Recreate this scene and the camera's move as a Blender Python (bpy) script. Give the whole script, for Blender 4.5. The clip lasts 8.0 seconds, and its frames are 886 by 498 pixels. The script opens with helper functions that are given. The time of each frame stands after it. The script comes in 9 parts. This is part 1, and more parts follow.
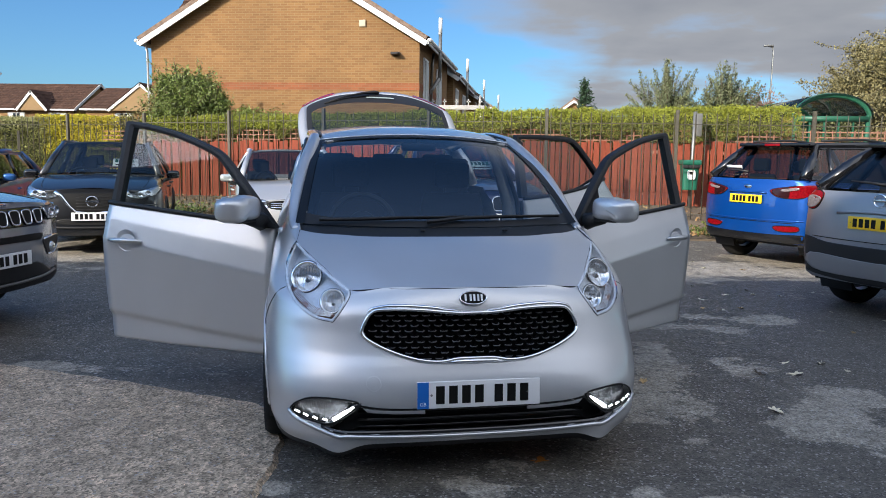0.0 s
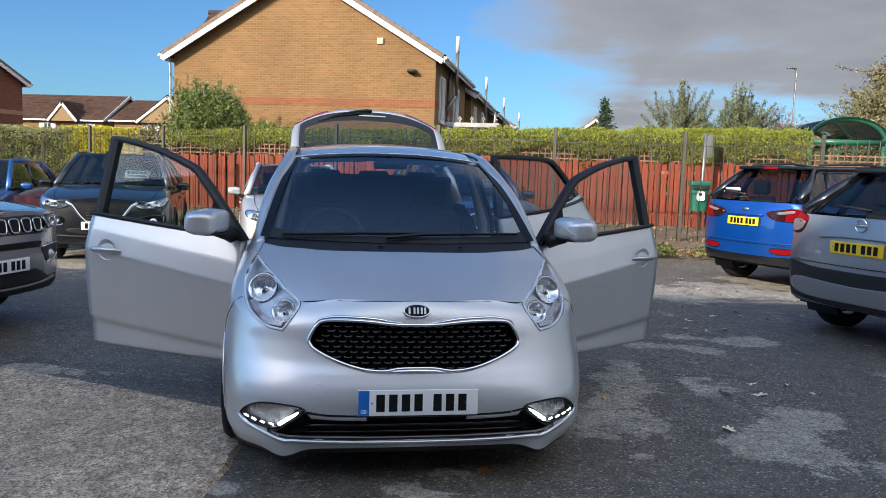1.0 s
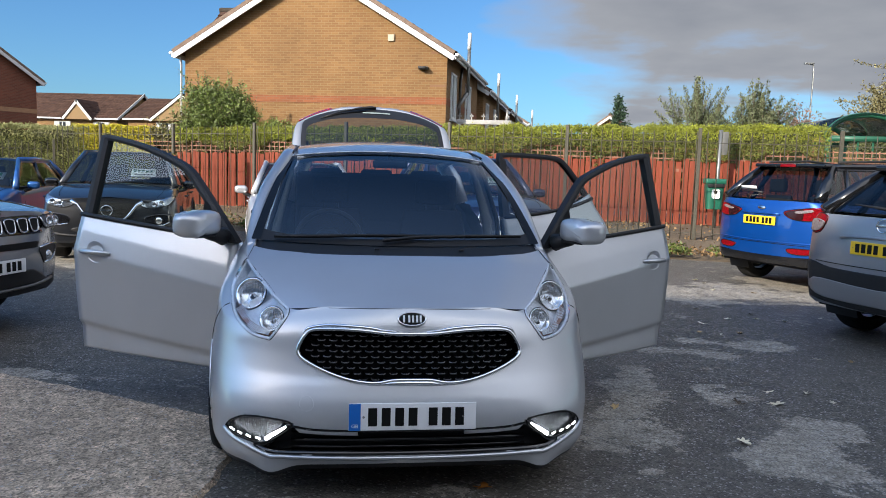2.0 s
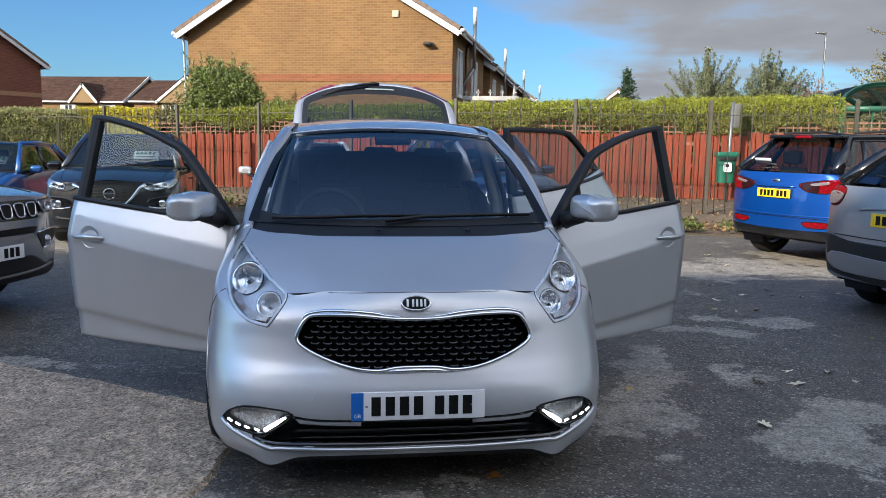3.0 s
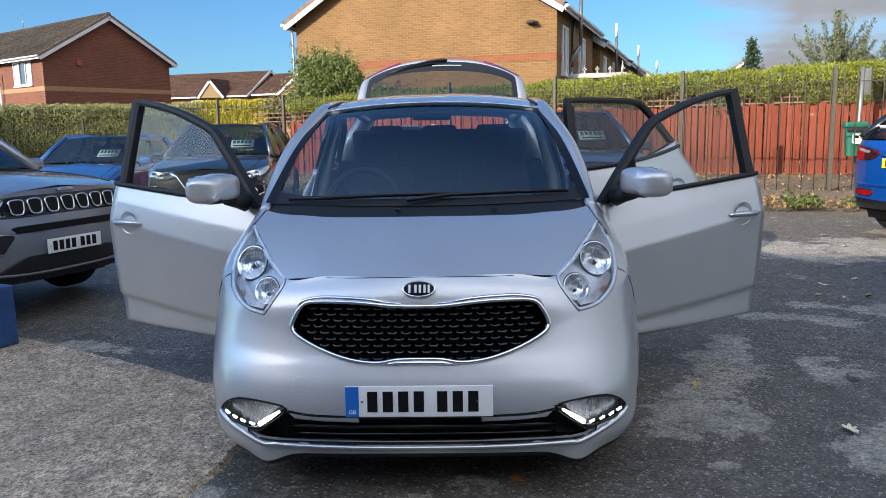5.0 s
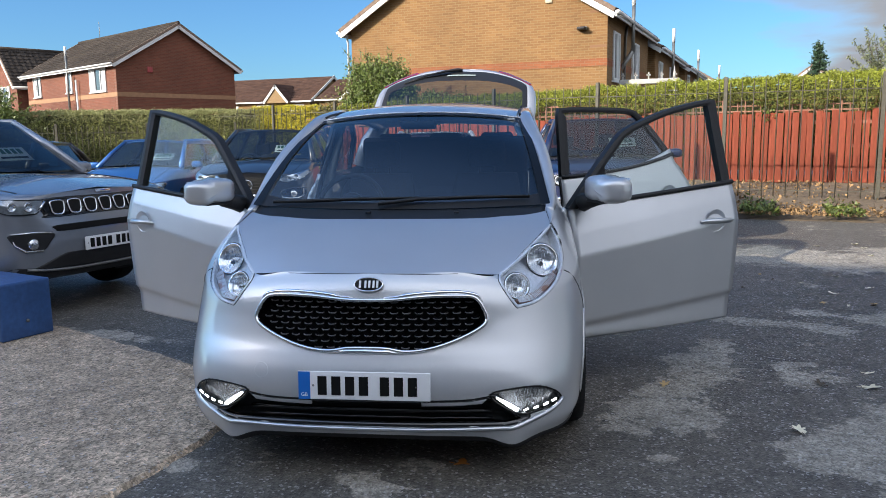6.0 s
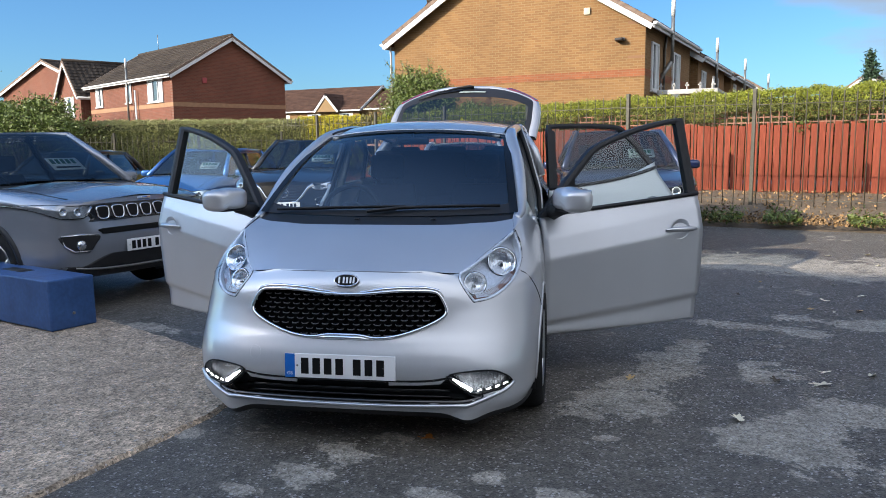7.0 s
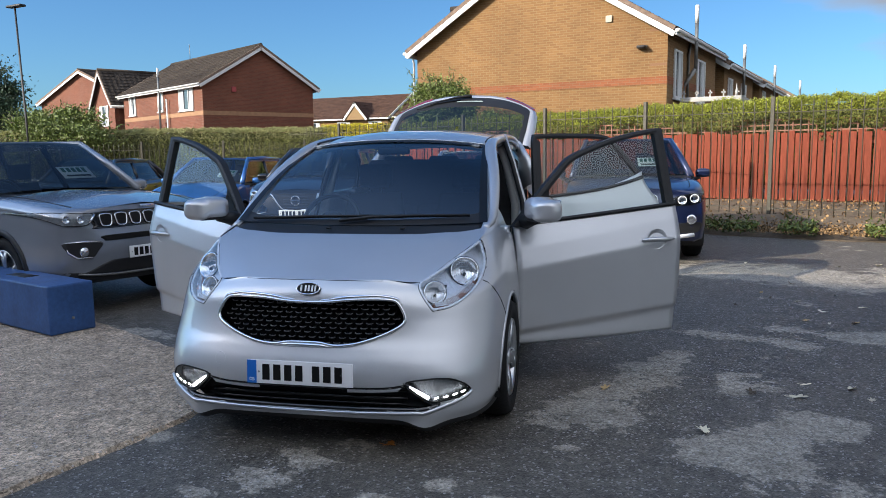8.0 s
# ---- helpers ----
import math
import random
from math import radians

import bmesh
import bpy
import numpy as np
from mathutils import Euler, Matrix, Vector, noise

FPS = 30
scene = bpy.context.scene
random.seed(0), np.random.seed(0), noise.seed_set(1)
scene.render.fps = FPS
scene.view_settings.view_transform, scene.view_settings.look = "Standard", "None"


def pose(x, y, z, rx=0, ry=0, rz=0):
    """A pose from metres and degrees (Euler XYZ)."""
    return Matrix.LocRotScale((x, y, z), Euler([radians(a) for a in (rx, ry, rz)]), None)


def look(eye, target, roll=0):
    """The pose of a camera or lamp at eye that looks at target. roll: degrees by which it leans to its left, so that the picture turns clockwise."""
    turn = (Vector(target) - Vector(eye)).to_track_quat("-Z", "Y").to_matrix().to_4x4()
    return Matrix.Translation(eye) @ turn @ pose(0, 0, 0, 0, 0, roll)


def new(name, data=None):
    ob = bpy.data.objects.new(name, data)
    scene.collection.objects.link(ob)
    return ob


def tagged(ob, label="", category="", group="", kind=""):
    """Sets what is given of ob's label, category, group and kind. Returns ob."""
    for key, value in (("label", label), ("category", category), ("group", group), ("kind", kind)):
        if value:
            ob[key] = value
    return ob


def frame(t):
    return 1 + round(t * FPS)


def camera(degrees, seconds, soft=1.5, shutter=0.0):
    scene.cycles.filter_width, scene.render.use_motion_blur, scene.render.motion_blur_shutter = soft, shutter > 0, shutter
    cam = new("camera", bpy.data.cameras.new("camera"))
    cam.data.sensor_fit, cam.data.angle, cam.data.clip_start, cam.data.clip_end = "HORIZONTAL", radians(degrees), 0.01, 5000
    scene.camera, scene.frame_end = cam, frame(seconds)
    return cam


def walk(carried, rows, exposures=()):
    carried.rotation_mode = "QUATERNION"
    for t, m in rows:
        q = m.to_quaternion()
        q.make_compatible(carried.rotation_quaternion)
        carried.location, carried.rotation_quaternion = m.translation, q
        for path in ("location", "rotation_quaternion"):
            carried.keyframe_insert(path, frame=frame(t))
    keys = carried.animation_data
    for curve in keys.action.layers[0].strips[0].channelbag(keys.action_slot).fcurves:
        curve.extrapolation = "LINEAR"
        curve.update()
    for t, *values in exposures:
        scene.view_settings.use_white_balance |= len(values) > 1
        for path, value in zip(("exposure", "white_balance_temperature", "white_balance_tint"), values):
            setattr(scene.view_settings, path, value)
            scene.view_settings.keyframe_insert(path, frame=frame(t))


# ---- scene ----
cam = camera(60.3, 8.0, soft=0.9)
PATH = [
    (0, (0.198, -0.039, 1.387), (0.041, 1.94, 1.144), 0.9),
    (0.5, (0.389, -0.188, 1.413), (0.203, 1.791, 1.192), 1.4),
    (1, (0.55, -0.157, 1.411), (0.331, 1.821, 1.208), 1.9),
    (2.5, (0.601, 0.138, 1.428), (0.336, 2.107, 1.2), 1.5),
    (3, (0.594, 0.21, 1.413), (0.319, 2.173, 1.145), 0.9),
    (3.5, (0.657, 0.36, 1.385), (0.342, 2.312, 1.084), 0.2),
    (4, (0.751, 0.575, 1.381), (0.356, 2.509, 1.061), -0.4),
    (4.5, (0.803, 0.637, 1.342), (0.315, 2.55, 1.022), -0.9),
    (4.7, (0.855, 0.625, 1.346), (0.329, 2.529, 1.031), -1.0),
    (5.8, (1.339, 0.495, 1.376), (0.638, 2.345, 1.082), -0.8),
    (6, (1.46, 0.487, 1.371), (0.728, 2.325, 1.078), -0.8),
    (6.5, (1.717, 0.378, 1.385), (0.918, 2.189, 1.099), -0.7),
    (7, (1.989, 0.187, 1.41), (1.137, 1.976, 1.139), -0.7),
    (7.5, (2.168, 0.171, 1.444), (1.272, 1.941, 1.191), -1.0),
    (8, (2.309, 0.296, 1.422), (1.383, 2.051, 1.171), -0.7),
]
EXPOSURE = 1.50
# the picture brightens a little while the car fills it
DRIFT = [(0, 0.0), (1, 0.02), (2.5, -0.02), (3, 0.0), (3.5, 0.14), (4, 0.22), (4.5, 0.2), (6, 0.18), (7, 0.2), (7.5, 0.12), (8, 0.05)]
walk(cam, [(t, look(eye, target, roll)) for t, eye, target, roll in PATH], [(t, EXPOSURE + stops) for t, stops in DRIFT])

# ---- light: low autumn sun from behind and to the left, blue sky with a bank of cloud ----
SUN_ELEV, SUN_TOWARD = 23.0, Vector((0.60, 0.80, 0.0))   # the way the light travels over the ground
SKY, SUN = 0.15, 2.7
FAR_SKY, NEAR_SKY = 0.275, 1.15

sun_data = bpy.data.lights.new("sun", "SUN")
sun_data.energy, sun_data.angle, sun_data.color = SUN, radians(0.55), (1.0, 0.91, 0.78)
sun = new("sun", sun_data)
to_sun = Vector((-SUN_TOWARD.x, -SUN_TOWARD.y, math.tan(radians(SUN_ELEV)))).normalized()
sun.matrix_world = look(to_sun * 60, (0, 0, 0))

world = bpy.data.worlds.new("sky")
world.use_nodes = True
scene.world = world


def sky_nodes():
    nt = world.node_tree
    nt.nodes.clear()
    n, l = nt.nodes.new, nt.links.new
    sky = n("ShaderNodeTexSky")
    sky.sky_type, sky.sun_disc = "NISHITA", False
    sky.sun_elevation = radians(SUN_ELEV)
    sky.sun_rotation = math.atan2(to_sun.x, to_sun.y)
    sky.air_density, sky.dust_density, sky.ozone_density = 1.0, 0.6, 2.0
    tc = n("ShaderNodeTexCoord")
    sep = n("ShaderNodeSeparateXYZ")
    l(tc.outputs["Generated"], sep.inputs[0])
    # cloud sheet: the direction flattened on to a plane overhead
    up = n("ShaderNodeMath"); up.operation = "MAXIMUM"; up.inputs[1].default_value = 0.0
    l(sep.outputs["Z"], up.inputs[0])
    add = n("ShaderNodeMath"); add.operation = "ADD"; add.inputs[1].default_value = 0.12
    l(up.outputs[0], add.inputs[0])
    dx = n("ShaderNodeMath"); dx.operation = "DIVIDE"
    dy = n("ShaderNodeMath"); dy.operation = "DIVIDE"
    l(sep.outputs["X"], dx.inputs[0]); l(add.outputs[0], dx.inputs[1])
    l(sep.outputs["Y"], dy.inputs[0]); l(add.outputs[0], dy.inputs[1])
    comb = n("ShaderNodeCombineXYZ")
    l(dx.outputs[0], comb.inputs[0]); l(dy.outputs[0], comb.inputs[1])
    noise_big = n("ShaderNodeTexNoise")
    noise_big.inputs["Scale"].default_value, noise_big.inputs["Detail"].default_value = 0.55, 7.0
    noise_big.inputs["Roughness"].default_value = 0.52
    l(comb.outputs[0], noise_big.inputs["Vector"])
    # more cloud towards +x, less towards -x
    bank = n("ShaderNodeMapRange")
    bank.inputs[1].default_value, bank.inputs[2].default_value = -0.55, 0.55
    bank.inputs[3].default_value, bank.inputs[4].default_value = -0.16, 0.24
    l(dx.outputs[0], bank.inputs[0])
    total = n("ShaderNodeMath"); total.operation = "ADD"
    l(noise_big.outputs["Fac"], total.inputs[0]); l(bank.outputs[0], total.inputs[1])
    # keeps the lowest part of the sky clear
    low = n("ShaderNodeMapRange")
    low.inputs[1].default_value, low.inputs[2].default_value = 0.07, 0.14
    low.inputs[3].default_value, low.inputs[4].default_value = -0.16, 0.0
    l(sep.outputs["Z"], low.inputs[0])
    total2 = n("ShaderNodeMath"); total2.operation = "ADD"
    l(total.outputs[0], total2.inputs[0]); l(low.outputs[0], total2.inputs[1])
    high = n("ShaderNodeMapRange")
    high.inputs[1].default_value, high.inputs[2].default_value = 0.42, 0.85
    high.inputs[3].default_value, high.inputs[4].default_value = 0.0, -0.10
    l(sep.outputs["Z"], high.inputs[0])
    total3 = n("ShaderNodeMath"); total3.operation = "ADD"
    l(total2.outputs[0], total3.inputs[0]); l(high.outputs[0], total3.inputs[1])
    total2 = total3
    cover = n("ShaderNodeValToRGB")
    cover.color_ramp.elements[0].position, cover.color_ramp.elements[1].position = 0.50, 0.66
    l(total2.outputs[0], cover.inputs[0])
    shade = n("ShaderNodeValToRGB")
    e = shade.color_ramp.elements
    e[0].position, e[0].color = 0.52, (4.0, 4.15, 4.45, 1)
    e[1].position, e[1].color = 0.80, (2.25, 2.45, 2.9, 1)
    l(total2.outputs[0], shade.inputs[0])
    # deeper blue away from the sun, paler towards it
    dot = n("ShaderNodeVectorMath"); dot.operation = "DOT_PRODUCT"
    dot.inputs[1].default_value = (0.0, -0.85, 0.53)   # the hazy, brighter half of the sky, on the sun's side
    l(tc.outputs["Generated"], dot.inputs[0])
    side = n("ShaderNodeMapRange"); side.interpolation_type = "SMOOTHSTEP"
    side.inputs[1].default_value, side.inputs[2].default_value = -0.2, 0.75
    side.inputs[3].default_value, side.inputs[4].default_value = FAR_SKY, NEAR_SKY
    l(dot.outputs["Value"], side.inputs[0])
    tint = n("ShaderNodeMix"); tint.data_type, tint.blend_type = "RGBA", "MULTIPLY"; tint.inputs[0].default_value = 1.0
    l(sky.outputs[0], tint.inputs[6])
    # blue away from the sun, a warm white haze round it
    warm = n("ShaderNodeMapRange"); warm.inputs[1].default_value, warm.inputs[2].default_value = -0.25, 0.7
    l(dot.outputs["Value"], warm.inputs[0])
    hue = n("ShaderNodeMix"); hue.data_type = "RGBA"
    hue.inputs[6].default_value, hue.inputs[7].default_value = (0.56, 0.95, 1.36, 1), (1.0, 0.97, 0.93, 1)
    l(warm.outputs[0], hue.inputs[0]); l(hue.outputs[2], tint.inputs[7])
    mix = n("ShaderNodeMix"); mix.data_type = "RGBA"
    l(cover.outputs[0], mix.inputs[0]); l(tint.outputs[2], mix.inputs[6]); l(shade.outputs[0], mix.inputs[7])
    bg = n("ShaderNodeBackground")
    bg.inputs["Strength"].default_value = SKY
    scaled = n("ShaderNodeVectorMath"); scaled.operation = "SCALE"
    l(mix.outputs[2], scaled.inputs[0]); l(side.outputs[0], scaled.inputs[3])
    l(scaled.outputs[0], bg.inputs["Color"])
    out = n("ShaderNodeOutputWorld")
    l(bg.outputs[0], out.inputs[0])


sky_nodes()

# ---- materials ----
MATS = {}


def mat(name, color, rough=0.5, metal=0.0, coat=0.0, grain=0.0, grain_scale=40.0, bump=0.0, bump_scale=None, stain=0.0,
        stain_scale=1.5, vary=0.0, emission=0.0, sheen=0.0, subsurface=0.0, stretch=(1, 1, 1)):
    """A node material: base colour with fine grain, larger stains, a bump and, for repeats, a change from piece to piece."""
    if name in MATS:
        return MATS[name]
    m = bpy.data.materials.new(name)
    m.use_nodes = True
    nt = m.node_tree
    n, l = nt.nodes.new, nt.links.new
    b = nt.nodes["Principled BSDF"]
    b.inputs["Roughness"].default_value, b.inputs["Metallic"].default_value = rough, metal
    b.inputs["Coat Weight"].default_value, b.inputs["Coat Roughness"].default_value = coat, 0.03
    b.inputs["Base Color"].default_value = (*color, 1)
    tc = n("ShaderNodeTexCoord")
    mp = n("ShaderNodeMapping"); mp.inputs["Scale"].default_value = stretch
    l(tc.outputs["Object"], mp.inputs[0])
    last = None

    def blend(fac_out, low, high):
        nonlocal last
        ramp = n("ShaderNodeMapRange")
        ramp.inputs[1].default_value, ramp.inputs[2].default_value = 0.3, 0.7
        ramp.inputs[3].default_value, ramp.inputs[4].default_value = low, high
        l(fac_out, ramp.inputs[0])
        mul = n("ShaderNodeMix"); mul.data_type, mul.blend_type = "RGBA", "MULTIPLY"
        mul.inputs[0].default_value = 1.0
        if last is None:
            mul.inputs[6].default_value = (*color, 1)
        else:
            l(last, mul.inputs[6])
        l(ramp.outputs[0], mul.inputs[7])
        last = mul.outputs[2]

    if grain:
        t = n("ShaderNodeTexNoise"); t.inputs["Scale"].default_value, t.inputs["Detail"].default_value = grain_scale, 4
        l(mp.outputs[0], t.inputs["Vector"])
        blend(t.outputs["Fac"], 1 - grain, 1 + grain)
    if stain:
        t = n("ShaderNodeTexNoise"); t.inputs["Scale"].default_value, t.inputs["Detail"].default_value = stain_scale, 6
        l(mp.outputs[0], t.inputs["Vector"])
        blend(t.outputs["Fac"], 1 - stain, 1 + stain)
    if vary:
        oi, gi = n("ShaderNodeObjectInfo"), n("ShaderNodeNewGeometry")
        s = n("ShaderNodeMath"); s.operation = "ADD"
        l(oi.outputs["Random"], s.inputs[0]); l(gi.outputs["Random Per Island"], s.inputs[1])
        fr = n("ShaderNodeMath"); fr.operation = "FRACT"
        l(s.outputs[0], fr.inputs[0])
        r = n("ShaderNodeMapRange"); r.inputs[1].default_value, r.inputs[2].default_value = 0, 1
        r.inputs[3].default_value, r.inputs[4].default_value = 0.3, 0.7
        l(fr.outputs[0], r.inputs[0])
        blend(r.outputs[0], 1 - vary, 1 + vary)
    if last is not None:
        l(last, b.inputs["Base Color"])
    if bump:
        t = n("ShaderNodeTexNoise")
        t.inputs["Scale"].default_value, t.inputs["Detail"].default_value = bump_scale or grain_scale, 5
        l(mp.outputs[0], t.inputs["Vector"])
        bp = n("ShaderNodeBump"); bp.inputs["Strength"].default_value, bp.inputs["Distance"].default_value = bump, 0.01
        l(t.outputs["Fac"], bp.inputs["Height"]); l(bp.outputs[0], b.inputs["Normal"])
    if emission:
        b.inputs["Emission Color"].default_value = (*color, 1)
        b.inputs["Emission Strength"].default_value = emission
    if subsurface:
        b.inputs["Transmission Weight"].default_value = 0.0
    MATS[name] = m
    return m


def glass(name, tint, gloss=0.0, ior=1.5):
    """A thin pane: tinted see-through with a mirror gloss that grows at grazing angles."""
    if name in MATS:
        return MATS[name]
    m = bpy.data.materials.new(name)
    m.use_nodes = True
    nt = m.node_tree
    nt.nodes.clear()
    n, l = nt.nodes.new, nt.links.new
    tr, gl, lw, mx, out = n("ShaderNodeBsdfTransparent"), n("ShaderNodeBsdfGlossy"), n("ShaderNodeLayerWeight"), n("ShaderNodeMixShader"), n("ShaderNodeOutputMaterial")
    tr.inputs[0].default_value = (*tint, 1)
    gl.inputs["Color"].default_value, gl.inputs["Roughness"].default_value = (1, 1, 1, 1), gloss
    lw.inputs["Blend"].default_value = 0.5
    pw, ml, base = n("ShaderNodeMath"), n("ShaderNodeMath"), ((ior - 1) / (ior + 1)) ** 2
    pw.operation, pw.inputs[1].default_value = "POWER", 5.0
    ml.operation, ml.inputs[1].default_value, ml.inputs[2].default_value = "MULTIPLY_ADD", 1 - base, base
    l(lw.outputs["Facing"], pw.inputs[0]); l(pw.outputs[0], ml.inputs[0])
    l(ml.outputs[0], mx.inputs[0]); l(tr.outputs[0], mx.inputs[1]); l(gl.outputs[0], mx.inputs[2]); l(mx.outputs[0], out.inputs[0])
    MATS[name] = m
    return m


def paint(name, color, flake=0.5, rough=0.32):
    """Car paint: a metallic base under a clear coat, faintly dusty."""
    if name in MATS:
        return MATS[name]
    m = mat(name, color, rough=rough, metal=flake, coat=1.0, grain=0.05, grain_scale=900, stain=0.035, stain_scale=2.2)
    return m


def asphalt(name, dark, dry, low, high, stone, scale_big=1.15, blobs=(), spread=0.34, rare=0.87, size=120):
    """Tarmac: dark with damp and dry areas whose edges are ragged, pale stone chips and a fine relief; blobs are paler
    areas, dry or painted as sunlit.
    """
    m = bpy.data.materials.new(name)
    m.use_nodes = True
    nt = m.node_tree
    n, l = nt.nodes.new, nt.links.new
    b = nt.nodes["Principled BSDF"]
    tc = n("ShaderNodeTexCoord")
    big = n("ShaderNodeTexNoise"); big.inputs["Scale"].default_value, big.inputs["Detail"].default_value = scale_big, 9
    big.inputs["Roughness"].default_value = 0.70
    big.inputs["Distortion"].default_value = 0.35
    mp = n("ShaderNodeMapping"); mp.inputs["Scale"].default_value = (0.75, 1.15, 1); mp.inputs["Location"].default_value = (3.1, 1.7, 0)
    l(tc.outputs["Object"], mp.inputs[0]); l(mp.outputs[0], big.inputs["Vector"])
    rag = n("ShaderNodeMapRange"); rag.clamp = False
    rag.inputs[1].default_value, rag.inputs[2].default_value, rag.inputs[3].default_value, rag.inputs[4].default_value = 0.0, 1.0, -0.12, 1.12
    l(big.outputs["Fac"], rag.inputs[0])
    # torn edges and small holes
    torn = n("ShaderNodeTexNoise"); torn.inputs["Scale"].default_value, torn.inputs["Detail"].default_value = 5.5, 10
    torn.inputs["Roughness"].default_value, torn.inputs["Distortion"].default_value = 0.62, 0.9
    l(tc.outputs["Object"], torn.inputs["Vector"])
    tear = n("ShaderNodeMath"); tear.operation, tear.inputs[1].default_value, tear.inputs[2].default_value = "MULTIPLY_ADD", 0.75, -0.375
    l(torn.outputs["Fac"], tear.inputs[0])
    both = n("ShaderNodeMath"); both.operation = "ADD"
    l(rag.outputs[0], both.inputs[0]); l(tear.outputs[0], both.inputs[1])
    wet = both.outputs[0]
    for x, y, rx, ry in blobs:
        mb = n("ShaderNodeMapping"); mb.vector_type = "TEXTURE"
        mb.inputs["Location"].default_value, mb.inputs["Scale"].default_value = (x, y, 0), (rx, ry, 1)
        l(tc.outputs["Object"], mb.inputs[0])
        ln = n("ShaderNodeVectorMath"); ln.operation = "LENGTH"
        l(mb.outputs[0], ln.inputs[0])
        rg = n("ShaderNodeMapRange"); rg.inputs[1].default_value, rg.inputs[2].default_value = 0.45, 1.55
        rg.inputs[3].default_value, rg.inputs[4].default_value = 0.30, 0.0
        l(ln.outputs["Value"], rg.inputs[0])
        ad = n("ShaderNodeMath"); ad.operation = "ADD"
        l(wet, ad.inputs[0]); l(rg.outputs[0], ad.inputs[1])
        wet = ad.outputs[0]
    dry_or_lit = n("ShaderNodeMapRange"); dry_or_lit.interpolation_type = "SMOOTHSTEP"
    dry_or_lit.inputs[1].default_value, dry_or_lit.inputs[2].default_value = low, high
    l(wet, dry_or_lit.inputs[0])
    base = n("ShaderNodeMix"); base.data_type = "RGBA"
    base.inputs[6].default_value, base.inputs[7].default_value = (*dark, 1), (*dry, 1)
    l(dry_or_lit.outputs[0], base.inputs[0])
    mid = n("ShaderNodeTexNoise"); mid.inputs["Scale"].default_value, mid.inputs["Detail"].default_value = 6.0, 6
    l(tc.outputs["Object"], mid.inputs["Vector"])
    mr = n("ShaderNodeMapRange"); mr.inputs[1].default_value, mr.inputs[2].default_value = 0.3, 0.7
    mr.inputs[3].default_value, mr.inputs[4].default_value = 0.78, 1.22
    l(mid.outputs["Fac"], mr.inputs[0])
    mul = n("ShaderNodeMix"); mul.data_type, mul.blend_type = "RGBA", "MULTIPLY"; mul.inputs[0].default_value = 1
    l(base.outputs[2], mul.inputs[6]); l(mr.outputs[0], mul.inputs[7])
    chips = n("ShaderNodeTexVoronoi"); chips.inputs["Scale"].default_value = size
    chips.inputs["Randomness"].default_value = 1.0
    l(tc.outputs["Object"], chips.inputs["Vector"])
    pick = n("ShaderNodeSeparateColor"); l(chips.outputs["Color"], pick.inputs[0])
    # every stone its own grey
    tone = n("ShaderNodeMapRange"); tone.inputs[3].default_value, tone.inputs[4].default_value = 1 - spread, 1 + spread
    l(pick.outputs[1], tone.inputs[0])
    mul2 = n("ShaderNodeMix"); mul2.data_type, mul2.blend_type = "RGBA", "MULTIPLY"; mul2.inputs[0].default_value = 1
    l(mul.outputs[2], mul2.inputs[6]); l(tone.outputs[0], mul2.inputs[7])
    # coarse clusters that stay visible from further off
    grit = n("ShaderNodeTexNoise"); grit.inputs["Scale"].default_value, grit.inputs["Detail"].default_value = size * 0.24, 6
    grit.inputs["Roughness"].default_value = 0.75
    l(tc.outputs["Object"], grit.inputs["Vector"])
    gr = n("ShaderNodeMapRange"); gr.inputs[1].default_value, gr.inputs[2].default_value = 0.34, 0.66
    gr.inputs[3].default_value, gr.inputs[4].default_value = 1 - spread * 0.8, 1 + spread * 0.8
    l(grit.outputs["Fac"], gr.inputs[0])
    mul3 = n("ShaderNodeMix"); mul3.data_type, mul3.blend_type = "RGBA", "MULTIPLY"; mul3.inputs[0].default_value = 1
    l(mul2.outputs[2], mul3.inputs[6]); l(gr.outputs[0], mul3.inputs[7])
    cr = n("ShaderNodeMapRange"); cr.inputs[1].default_value, cr.inputs[2].default_value = rare, min(rare + 0.1, 1.0)
    cr.inputs[3].default_value, cr.inputs[4].default_value = 0.0, stone
    l(pick.outputs[0], cr.inputs[0])
    chipmix = n("ShaderNodeMix"); chipmix.data_type = "RGBA"
    chipmix.inputs[7].default_value = (0.42, 0.40, 0.38, 1)
    l(cr.outputs[0], chipmix.inputs[0]); l(mul3.outputs[2], chipmix.inputs[6])
    l(chipmix.outputs[2], b.inputs["Base Color"])
    rr = n("ShaderNodeMapRange"); rr.inputs[3].default_value, rr.inputs[4].default_value = 0.55, 0.86
    l(dry_or_lit.outputs[0], rr.inputs[0]); l(rr.outputs[0], b.inputs["Roughness"])
    b.inputs["Specular IOR Level"].default_value = 0.35
    bp = n("ShaderNodeBump"); bp.inputs["Strength"].default_value, bp.inputs["Distance"].default_value = 0.55, 0.006
    l(chips.outputs["Distance"], bp.inputs["Height"]); l(bp.outputs[0], b.inputs["Normal"])
    MATS[name] = m
    return m


